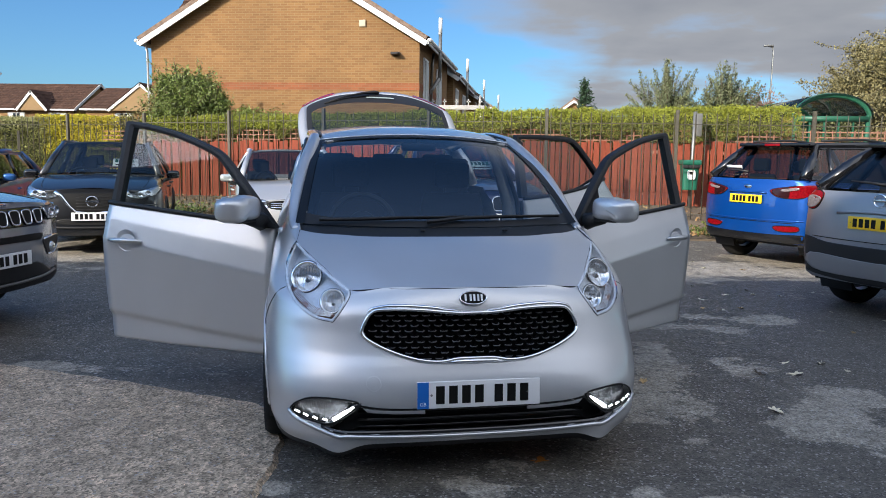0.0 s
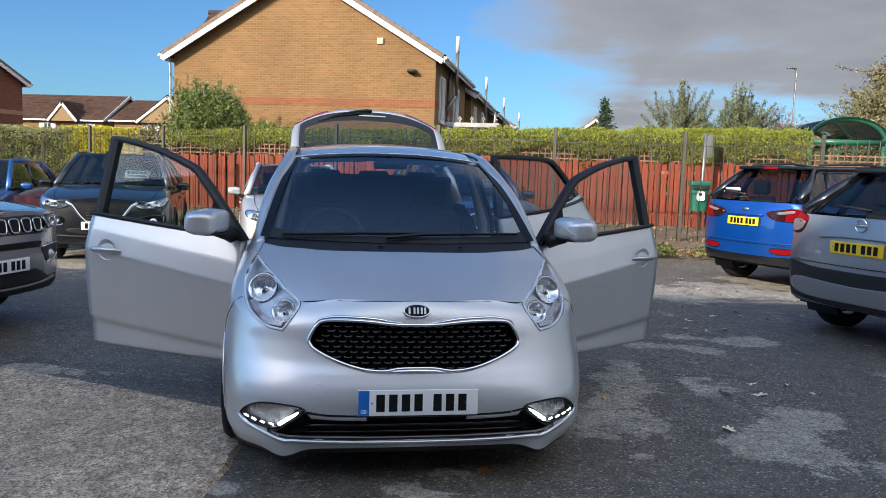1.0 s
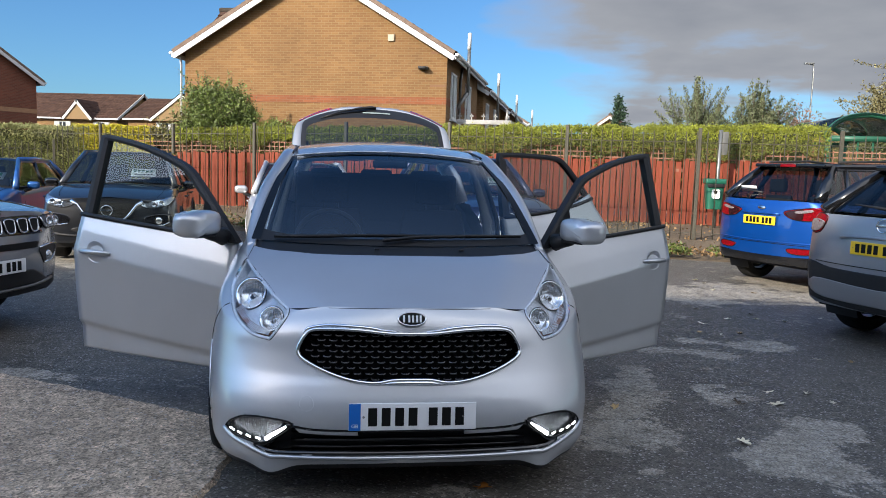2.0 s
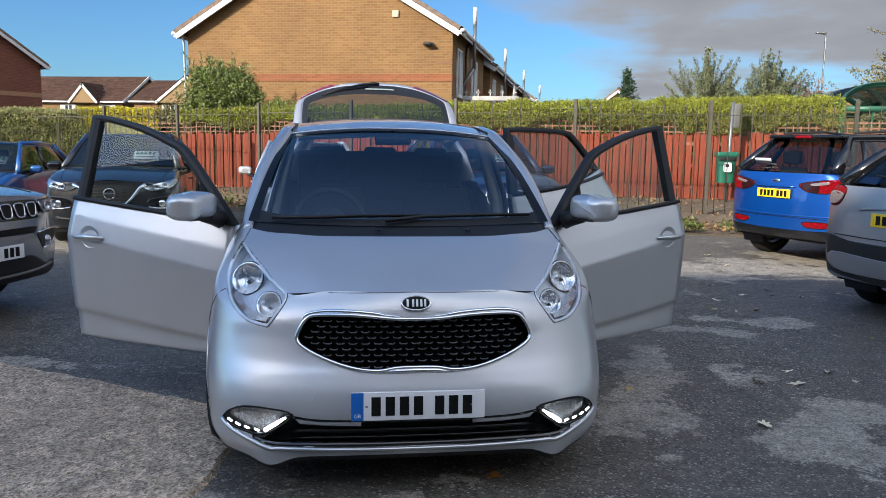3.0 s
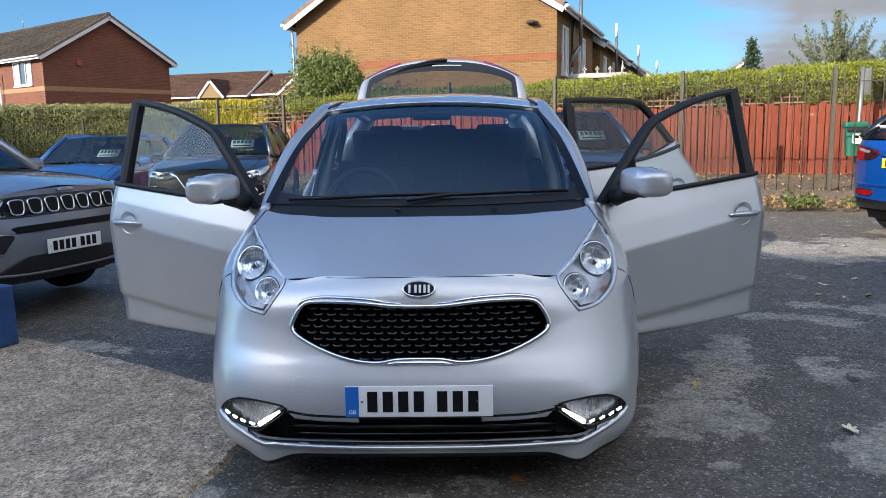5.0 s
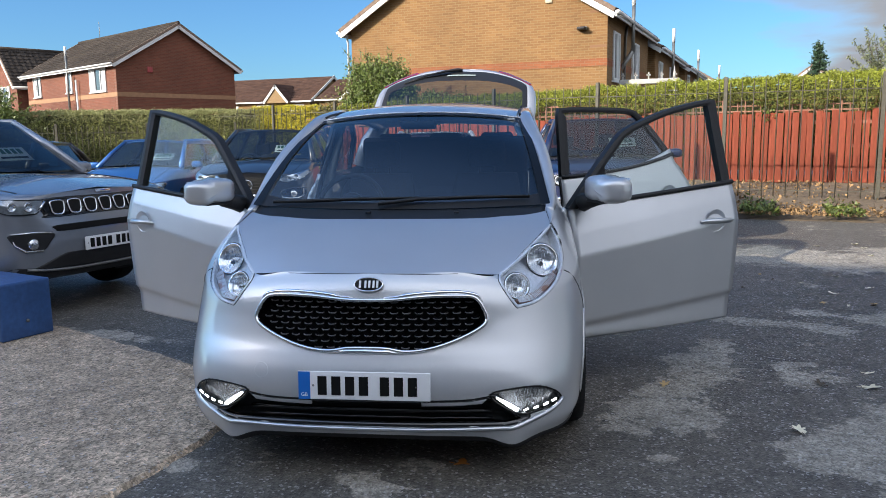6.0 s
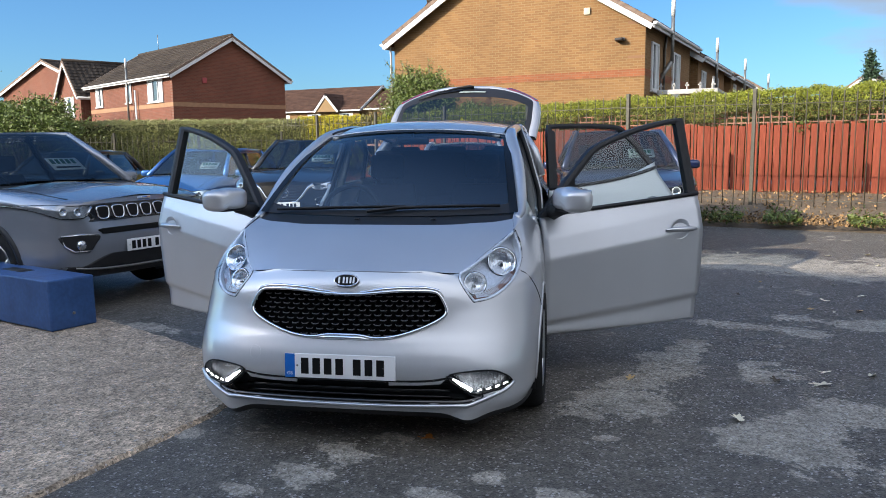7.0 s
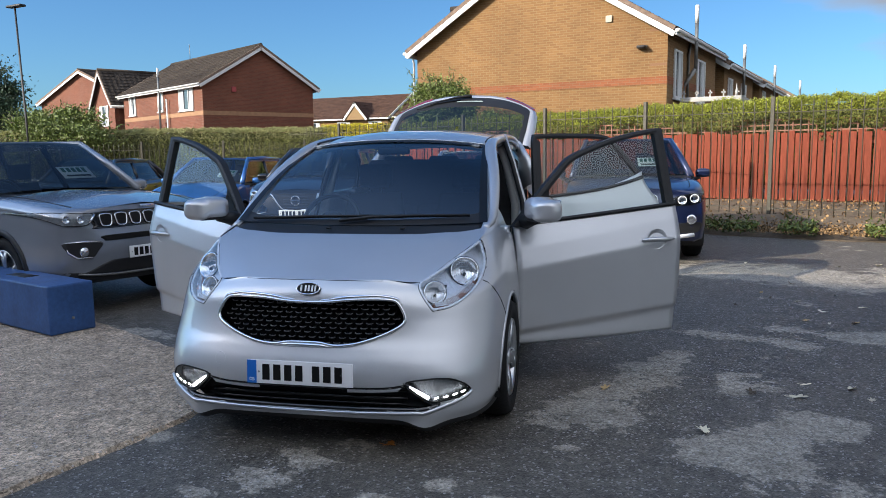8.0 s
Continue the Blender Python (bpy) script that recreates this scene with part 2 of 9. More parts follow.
def brickwork(name, brick_a, brick_b, mortar):
    """Stretcher-bond brick at true size, laid in metres up the wall and along it."""
    m = bpy.data.materials.new(name)
    m.use_nodes = True
    nt = m.node_tree
    n, l = nt.nodes.new, nt.links.new
    b = nt.nodes["Principled BSDF"]
    uv = n("ShaderNodeUVMap")
    br = n("ShaderNodeTexBrick")
    br.inputs["Color1"].default_value, br.inputs["Color2"].default_value, br.inputs["Mortar"].default_value = (*brick_a, 1), (*brick_b, 1), (*mortar, 1)
    br.inputs["Scale"].default_value = 1.0
    br.inputs["Brick Width"].default_value, br.inputs["Row Height"].default_value, br.inputs["Mortar Size"].default_value = 0.225, 0.075, 0.009
    br.inputs["Mortar Smooth"].default_value, br.inputs["Bias"].default_value = 0.2, -0.1
    l(uv.outputs[0], br.inputs["Vector"])
    t = n("ShaderNodeTexNoise"); t.inputs["Scale"].default_value, t.inputs["Detail"].default_value = 0.7, 6
    l(uv.outputs[0], t.inputs["Vector"])
    r = n("ShaderNodeMapRange"); r.inputs[1].default_value, r.inputs[2].default_value = 0.3, 0.7
    r.inputs[3].default_value, r.inputs[4].default_value = 0.88, 1.1
    l(t.outputs["Fac"], r.inputs[0])
    mul = n("ShaderNodeMix"); mul.data_type, mul.blend_type = "RGBA", "MULTIPLY"; mul.inputs[0].default_value = 1
    l(br.outputs["Color"], mul.inputs[6]); l(r.outputs[0], mul.inputs[7]); l(mul.outputs[2], b.inputs["Base Color"])
    bp = n("ShaderNodeBump"); bp.inputs["Strength"].default_value, bp.inputs["Distance"].default_value = 0.5, 0.006
    bp.invert = True
    l(br.outputs["Fac"], bp.inputs["Height"]); l(bp.outputs[0], b.inputs["Normal"])
    b.inputs["Roughness"].default_value = 0.9
    MATS[name] = m
    return m


# dry patches on the damp tarmac and a far strip painted as sunlit: middle and half sizes, in metres
DRY_AND_SUNLIT = (
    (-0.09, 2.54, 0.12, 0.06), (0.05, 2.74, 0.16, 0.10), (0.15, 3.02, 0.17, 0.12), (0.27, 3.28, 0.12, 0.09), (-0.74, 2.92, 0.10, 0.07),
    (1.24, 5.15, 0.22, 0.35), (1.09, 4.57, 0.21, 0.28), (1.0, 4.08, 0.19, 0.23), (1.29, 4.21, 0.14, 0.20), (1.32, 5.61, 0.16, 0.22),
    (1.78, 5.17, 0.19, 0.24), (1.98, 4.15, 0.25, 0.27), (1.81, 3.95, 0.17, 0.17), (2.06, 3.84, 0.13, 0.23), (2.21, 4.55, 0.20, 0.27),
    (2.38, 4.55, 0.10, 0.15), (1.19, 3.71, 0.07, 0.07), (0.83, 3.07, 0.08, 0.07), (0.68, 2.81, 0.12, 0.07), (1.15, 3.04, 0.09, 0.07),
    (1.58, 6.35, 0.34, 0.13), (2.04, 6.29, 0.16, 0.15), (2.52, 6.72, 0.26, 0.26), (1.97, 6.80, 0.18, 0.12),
    # the last four paint the sunlit strip beyond the shadow into the tarmac colour
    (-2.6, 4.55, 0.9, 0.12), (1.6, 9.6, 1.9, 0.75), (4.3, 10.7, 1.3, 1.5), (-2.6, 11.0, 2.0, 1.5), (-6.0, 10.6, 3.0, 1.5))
M_ASPHALT = asphalt("asphalt", (0.104, 0.094, 0.079), (0.262, 0.236, 0.196), 0.665, 0.705, 0.75, blobs=DRY_AND_SUNLIT, spread=0.36, rare=0.89, size=100)
M_SLAB = asphalt("old_tarmac", (0.355, 0.268, 0.188), (0.430, 0.335, 0.242), 0.25, 0.75, 0.8, 0.5, spread=0.55, rare=0.93, size=95)
M_VERGE = mat("verge_earth", (0.125, 0.090, 0.055), rough=0.95, grain=0.35, grain_scale=18, stain=0.3, stain_scale=1.2, bump=0.8, bump_scale=30)
M_BUFF = brickwork("buff_brick", (0.178, 0.090, 0.031), (0.226, 0.119, 0.043), (0.222, 0.142, 0.066))
M_RED = brickwork("red_brick", (0.132, 0.042, 0.022), (0.172, 0.056, 0.030), (0.155, 0.078, 0.052))
M_BAND = brickwork("orange_brick_band", (0.20, 0.062, 0.022), (0.26, 0.085, 0.032), (0.20, 0.105, 0.055))
M_BUFFBAND = mat("buff_brick_band", (0.29, 0.165, 0.09), rough=0.9, grain=0.15, grain_scale=5, bump=0.3)
M_TILE = mat("brown_roof_tile", (0.070, 0.040, 0.029), rough=0.85, grain=0.2, grain_scale=6, stain=0.15, vary=0.18)
M_TILEGREY = mat("weathered_roof_tile", (0.047, 0.038, 0.031), rough=0.9, grain=0.2, grain_scale=6, stain=0.25, stain_scale=0.6, vary=0.15)
M_UPVC = mat("white_upvc", (0.58, 0.58, 0.57), rough=0.35, stain=0.05)
M_WINDOW = mat("dark_window_glass", (0.035, 0.045, 0.055), rough=0.04, coat=0.6)
M_CURTAIN = mat("pale_curtain", (0.55, 0.56, 0.56), rough=0.9, stain=0.1, stain_scale=4, stretch=(8, 8, 1))
M_FENCE = mat("red_stained_boards", (0.188, 0.045, 0.025), rough=0.82, grain=0.22, grain_scale=14, stain=0.28, stain_scale=1.6, vary=0.16, bump=0.3, stretch=(3, 3, 0.4))
M_TRELLIS = mat("weathered_trellis", (0.24, 0.12, 0.08), rough=0.9, grain=0.2, grain_scale=15, vary=0.2)
M_RAIL = mat("green_brown_railing", (0.060, 0.054, 0.038), rough=0.6, grain=0.25, grain_scale=20, stain=0.2)
M_GALV = mat("galvanised_steel", (0.21, 0.21, 0.20), rough=0.45, metal=0.7, grain=0.12, grain_scale=10)
M_BIN = mat("green_bin_plastic", (0.010, 0.105, 0.066), rough=0.45, stain=0.1)
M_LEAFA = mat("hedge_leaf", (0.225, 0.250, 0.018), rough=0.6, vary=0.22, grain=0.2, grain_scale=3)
M_LEAFB = mat("dark_leaf", (0.080, 0.105, 0.020), rough=0.6, vary=0.55, grain=0.2, grain_scale=3)
M_LEAFY = mat("yellow_leaf", (0.46, 0.40, 0.020), rough=0.6, vary=0.35)
M_LEAFO = mat("olive_leaf", (0.14, 0.125, 0.042), rough=0.65, vary=0.5)
M_LEAFP = mat("pine_needle", (0.022, 0.050, 0.022), rough=0.7, vary=0.4)
M_LEAFS = mat("silvery_leaf", (0.115, 0.13, 0.060), rough=0.6, vary=0.45)
M_TWIG = mat("bark", (0.10, 0.075, 0.05), rough=0.9, grain=0.3, grain_scale=20, bump=0.5)
M_BLUEBOX = mat("blue_painted_concrete", (0.030, 0.084, 0.225), rough=0.5, stain=0.2, stain_scale=5, grain=0.12, grain_scale=30, bump=0.2)
M_FALLEN = mat("fallen_leaf", (0.56, 0.51, 0.37), rough=0.7, vary=0.45)
M_FALLENO = mat("orange_fallen_leaf", (0.50, 0.17, 0.025), rough=0.7, vary=0.3)
M_SHELTER = mat("green_shelter_frame", (0.018, 0.095, 0.055), rough=0.4)
M_UNSEEN_BLOCK = mat("grey_cladding", (0.22, 0.20, 0.18), rough=0.7, stain=0.1, grain=0.1, grain_scale=2)

SILVER = paint("silver_paint", (0.585, 0.59, 0.60), flake=0.55, rough=0.34)
GREYPAINT = paint("granite_grey_paint", (0.265, 0.28, 0.31), flake=0.45, rough=0.25)
BLACKPAINT = paint("black_paint", (0.010, 0.011, 0.014), flake=0.2)
NAVYPAINT = paint("navy_paint", (0.008, 0.016, 0.060), flake=0.35)
BLUEPAINT = paint("bright_blue_paint", (0.0015, 0.066, 0.32), flake=0.5)
MIDBLUE = paint("mid_blue_paint", (0.018, 0.095, 0.30), flake=0.4)
LIGHTGREY = paint("steel_grey_paint", (0.30, 0.31, 0.335), flake=0.5)
M_PLASTIC = mat("black_plastic", (0.018, 0.018, 0.019), rough=0.5, grain=0.15, grain_scale=200)
M_GLOSSBLACK = mat("gloss_black", (0.006, 0.006, 0.007), rough=0.12, coat=0.6)
M_RUBBER = mat("tyre_rubber", (0.014, 0.014, 0.014), rough=0.75, grain=0.2, grain_scale=60, bump=0.2)
M_CHROME = mat("chrome", (0.80, 0.81, 0.82), rough=0.07, metal=1.0)
M_ALLOY = mat("alloy_rim", (0.55, 0.56, 0.57), rough=0.28, metal=0.9)
M_ALLOYDARK = mat("dark_alloy_rim", (0.06, 0.06, 0.065), rough=0.35, metal=0.6)
M_REFLECT = mat("lamp_reflector", (0.86, 0.87, 0.88), rough=0.09, metal=0.95, grain=0.12, grain_scale=60, bump=0.3, bump_scale=60, stretch=(1, 1, 0.35))
M_LAMPGREY = mat("lamp_housing", (0.82, 0.83, 0.85), rough=0.3, metal=0.25)
M_LAMPCHROME = mat("lamp_chrome_bezel", (0.80, 0.82, 0.85), rough=0.22, metal=0.25, grain=0.14, grain_scale=70, bump=0.3, bump_scale=38)
M_RED_LENS = mat("red_lamp_lens", (0.17, 0.003, 0.006), rough=0.12, grain=0.35, grain_scale=45)
M_WHITE_LENS = mat("pale_lamp_lens", (0.24, 0.20, 0.20), rough=0.25, metal=0.3, grain=0.3, grain_scale=60)
M_SMOKED = mat("smoked_red_lens", (0.022, 0.006, 0.007), rough=0.15)
M_AMBER = mat("amber_lens", (0.25, 0.12, 0.08), rough=0.2, coat=0.8)
M_LED = mat("lit_led", (0.92, 0.96, 1.0), emission=2.6)
M_PLATEW = mat("white_plate", (0.80, 0.80, 0.80), rough=0.35)
M_PLATEY = mat("yellow_plate", (0.78, 0.50, 0.02), rough=0.35)
M_PLATEB = mat("blue_plate_band", (0.010, 0.14, 0.52), rough=0.35)
M_INK = mat("plate_ink", (0.006, 0.006, 0.006), rough=0.55)
M_INTERIOR = mat("dark_interior_trim", (0.022, 0.022, 0.024), rough=0.75, grain=0.15, grain_scale=80)
M_SEAT = mat("charcoal_seat_cloth", (0.035, 0.035, 0.038), rough=0.95, grain=0.2, grain_scale=120)
M_LINER = mat("pale_headlining", (0.42, 0.42, 0.41), rough=0.9)
M_PAPER = mat("white_paper", (0.78, 0.80, 0.80), rough=0.7)
M_GLASS = glass("clear_glass", (0.70, 0.76, 0.76))
M_GLASSDOOR = glass("door_glass", (0.80, 0.88, 0.86))
M_GLASSTINT = glass("tinted_glass", (0.40, 0.45, 0.45), ior=1.75)
M_SCREEN = glass("windscreen_glass", (0.60, 0.65, 0.67), ior=2.0)
M_GLASSDARK = glass("privacy_glass", (0.36, 0.40, 0.41), ior=1.66)
M_GLASSREAR = glass("rear_door_glass", (0.46, 0.50, 0.50), ior=1.52)
M_LENS = glass("lamp_lens", (0.93, 0.95, 0.97))

for name, level in (("plate_ink", 0.2), ("dark_interior_trim", 0.2), ("charcoal_seat_cloth", 0.15), ("black_plastic", 0.35), ("tyre_rubber", 0.2), ("brown_roof_tile", 0.12), ("weathered_roof_tile", 0.12), ("red_stained_boards", 0.2), ("old_tarmac", 0.2), ("asphalt", 0.25), ("red_lamp_lens", 0.25), ("smoked_red_lens", 0.3)):
    MATS[name].node_tree.nodes["Principled BSDF"].inputs["Specular IOR Level"].default_value = level

# ---- building tools ----


def thing(name, label, category, m=None, group="", kind=""):
    ob = new(name)
    ob.empty_display_size = 0.2
    if m is not None:
        ob.matrix_basis = m
    return tagged(ob, label, category, group, kind)


def mesh_of(name, bm, material, smooth=True):
    me = bpy.data.meshes.new(name)
    bm.normal_update()
    bm.to_mesh(me)
    bm.free()
    if smooth:
        for p in me.polygons:
            p.use_smooth = True
    me.materials.append(material)
    return me


def part(name, bm, material, parent=None, label="", smooth=True):
    ob = new(name, mesh_of(name, bm, material, smooth))
    if parent is not None:
        ob.parent = parent
    if label:
        ob["label"] = label
    return ob


def grid(fn, nu, nv, bm=None, keep=None):
    """Faces over fn(u, v), u and v from 0 to 1; keep(point) tells which faces stay."""
    bm = bm or bmesh.new()
    vs = [[bm.verts.new(fn(i / nu, j / nv)) for j in range(nv + 1)] for i in range(nu + 1)]
    for i in range(nu):
        for j in range(nv):
            q = (vs[i][j], vs[i + 1][j], vs[i + 1][j + 1], vs[i][j + 1])
            if keep is None or keep(sum((v.co for v in q), Vector()) / 4):
                bm.faces.new(q)
    return bm


def box(x0, x1, y0, y1, z0, z1, bm=None, bevel=0.0, seg=2):
    bm = bm or bmesh.new()
    made = bmesh.ops.create_cube(bm, size=1.0, matrix=Matrix.Translation(((x0 + x1) / 2, (y0 + y1) / 2, (z0 + z1) / 2)) @ Matrix.Diagonal((x1 - x0, y1 - y0, z1 - z0, 1)))
    if bevel:
        es = list({e for v in made["verts"] for e in v.link_edges})
        bmesh.ops.bevel(bm, geom=es, offset=bevel, segments=seg, affect="EDGES", profile=0.7)
    return bm


def moved(bm, m):
    bmesh.ops.transform(bm, matrix=m, verts=bm.verts)
    return bm


def tube(points, r, n=8, bm=None, closed=False, flat=None):
    """A round or, with flat=(a, b), an oval bar along the points; r may be a list."""
    bm = bm or bmesh.new()
    pts = [Vector(p) for p in points]
    k = len(pts)
    rings = []
    for i, p in enumerate(pts):
        a = pts[(i - 1) % k] if closed or i else p
        b = pts[(i + 1) % k] if closed or i < k - 1 else p
        d = (b - a).normalized()
        side = d.cross(Vector((0, 0, 1)))
        if side.length < 1e-3:
            side = Vector((1, 0, 0))
        side.normalize()
        top = side.cross(d)
        rr = r[i] if isinstance(r, (list, tuple)) else r
        ra, rb = (rr * flat[0], rr * flat[1]) if flat else (rr, rr)
        rings.append([bm.verts.new(p + side * math.cos(6.28319 * j / n) * ra + top * math.sin(6.28319 * j / n) * rb) for j in range(n)])
    for i in range(k if closed else k - 1):
        s, t = rings[i], rings[(i + 1) % k]
        for j in range(n):
            bm.faces.new((s[j], s[(j + 1) % n], t[(j + 1) % n], t[j]))
    if not closed:
        bm.faces.new(rings[0][::-1])
        bm.faces.new(rings[-1])
    return bm


def lathe(profile, n=32, bm=None, m=None):
    """Turns (radius, height) pairs about the z axis."""
    bm = bm or bmesh.new()
    m = m or Matrix()
    rings = [[bm.verts.new(m @ Vector((r * math.cos(6.28319 * j / n), r * math.sin(6.28319 * j / n), h))) for j in range(n)] for r, h in profile]
    for s, t in zip(rings, rings[1:]):
        for j in range(n):
            bm.faces.new((s[j], s[(j + 1) % n], t[(j + 1) % n], t[j]))
    return bm


def spline(points, per=6, closed=False):
    """Catmull-Rom through the points."""
    pts = [Vector(p) for p in points]
    k = len(pts)
    out = []
    for i in range(k if closed else k - 1):
        a = pts[(i - 1) % k] if closed or i else pts[0] * 2 - pts[1]
        b, c = pts[i], pts[(i + 1) % k]
        d = pts[(i + 2) % k] if closed or i < k - 2 else pts[-1] * 2 - pts[-2]
        for j in range(per):
            t = j / per
            out.append(0.5 * ((2 * b) + (c - a) * t + (2 * a - 5 * b + 4 * c - d) * t * t + (3 * b - a - 3 * c + d) * t ** 3))
    if not closed:
        out.append(pts[-1])
    return out


def lerp(a, b, t):
    return a + (b - a) * t


def smooth_step(a, b, x):
    t = min(max((x - a) / (b - a), 0), 1)
    return t * t * (3 - 2 * t)


def table_at(keys, x):
    """Smooth reading of (x, value) pairs."""
    if x <= keys[0][0]:
        return keys[0][1]
    for (a, p), (b, q) in zip(keys, keys[1:]):
        if x <= b:
            t = (x - a) / (b - a)
            return lerp(p, q, t * t * (3 - 2 * t))
    return keys[-1][1]


def solid(bm, depth):
    """Gives a sheet its thickness, away from its normals."""
    bmesh.ops.recalc_face_normals(bm, faces=bm.faces)
    geo = bmesh.ops.solidify(bm, geom=list(bm.faces), thickness=depth)
    return bm


def ground_z(x, y):
    return -0.017 * min(max(-x - 2.0, 0.0), 7.0) + 0.2 * smooth_step(13.2, 18.0, y)

# ---- ground ----


def build_ground():
    xs = sorted(set([-400, -200, -100, -60] + list(range(-40, 41, 2)) + [60, 100, 200, 400]))
    ys = sorted(set([-400, -150, -60, -30] + list(range(-12, 32, 1)) + [36, 45, 60, 100, 200, 400]))
    bm = bmesh.new()
    vs = [[bm.verts.new((x, y, ground_z(x, y))) for y in ys] for x in xs]
    for i in range(len(xs) - 1):
        for j in range(len(ys) - 1):
            bm.faces.new((vs[i][j], vs[i + 1][j], vs[i + 1][j + 1], vs[i][j + 1]))
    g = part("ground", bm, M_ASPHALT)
    tagged(g, "dark damp car park tarmac with paler dry patches and a strip painted sunlit", "ground", kind="structure")

    # raised strip of older, paler tarmac with a ragged edge
    edge = [(-0.80, -6.0), (-0.82, 1.2), (-0.80, 2.15), (-0.80, 3.05), (-0.90, 3.55), (-1.10, 3.89), (-1.70, 4.10), (-3.03, 4.53), (-5.2, 5.22), (-9.0, 6.4)]
    path = spline([(x, y, 0) for x, y in edge], 22)
    bm = bmesh.new()
    top, foot = [], []
    for k, p in enumerate(path):
        j = 0.014 * noise.noise(Vector((p.x * 9, p.y * 9, 1.0))) + 0.008 * noise.noise(Vector((p.x * 31, p.y * 31, 4.0)))
        q = Vector((p.x + j, p.y + j, 0))
        top.append(bm.verts.new((q.x, q.y, ground_z(q.x, q.y) + 0.022)))
        foot.append(bm.verts.new((q.x + 0.028, q.y + 0.022, ground_z(q.x, q.y) - 0.01)))
    inner = [bm.verts.new((-9.0, min(p.y, 6.4), ground_z(-9.0, p.y) + 0.022)) for p in path]
    for i in range(len(path) - 1):
        bm.faces.new((foot[i], foot[i + 1], top[i + 1], top[i]))
        if (inner[i].co - inner[i + 1].co).length > 1e-4:
            bm.faces.new((top[i], top[i + 1], inner[i + 1], inner[i]))
    bmesh.ops.recalc_face_normals(bm, faces=bm.faces)
    s = part("pavement", bm, M_SLAB, smooth=False)
    tagged(s, "raised strip of pale, gravelly old tarmac", "pavement", kind="structure")

    # verge between the tarmac and the red fence, with an edging kerb
    line = [(-26, 17.0), (-13.4, 17.6), (-6.2, 15.2), (0.3, 13.5), (4.0, 13.2), (14, 12.6)]
    front = spline([(x, y, 0) for x, y in line], 16)
    bm = bmesh.new()
    n_in = 12
    rows = []
    for p in front:
        row = []
        for j in range(n_in + 1):
            y = p.y + 9.5 * j / n_in
            z = ground_z(p.x, y) + 0.05 + 0.05 * noise.noise(Vector((p.x * 1.3, y * 1.3, 0)))
            row.append(bm.verts.new((p.x, y + 0.1 * noise.noise(Vector((p.x * 2, j, 3))), z if j else ground_z(p.x, p.y) + 0.0)))
        rows.append(row)
    for a, b in zip(rows, rows[1:]):
        for j in range(n_in):
            bm.faces.new((a[j], b[j], b[j + 1], a[j + 1]))
    v = part("verge", bm, M_VERGE)
    tagged(v, "bare earth and worn path along the fence, strewn with leaves", "verge", kind="structure")
    return front


VERGE_LINE = build_ground()

# ---- leaves and plants ----


def leaf_cloud(name, centres, material, parent=None, size=0.07, label="", seed=1, droop=0.0, aspect=0.55):
    """Many small folded leaves, one at each centre, as one mesh."""
    rng = np.random.default_rng(seed)
    c = np.asarray(centres, float)
    k = len(c)
    d = rng.normal(size=(k, 3)); d[:, 2] -= droop
    d /= np.linalg.norm(d, axis=1, keepdims=True)
    e = np.cross(d, rng.normal(size=(k, 3)))
    e /= np.linalg.norm(e, axis=1, keepdims=True) + 1e-9
    s = size * rng.uniform(0.6, 1.3, (k, 1))
    a, b = c - d * s * 0.5, c + d * s * 0.5
    l, r = c + e * s * aspect * 0.5, c - e * s * aspect * 0.5
    verts = np.stack([a, l, b, r], 1).reshape(-1, 3)
    faces = np.arange(4 * k).reshape(k, 4)
    me = bpy.data.meshes.new(name)
    me.from_pydata(verts.tolist(), [], faces.tolist())
    me.materials.append(material)
    ob = new(name, me)
    if parent is not None:
        ob.parent = parent
    if label:
        ob["label"] = label
    return ob


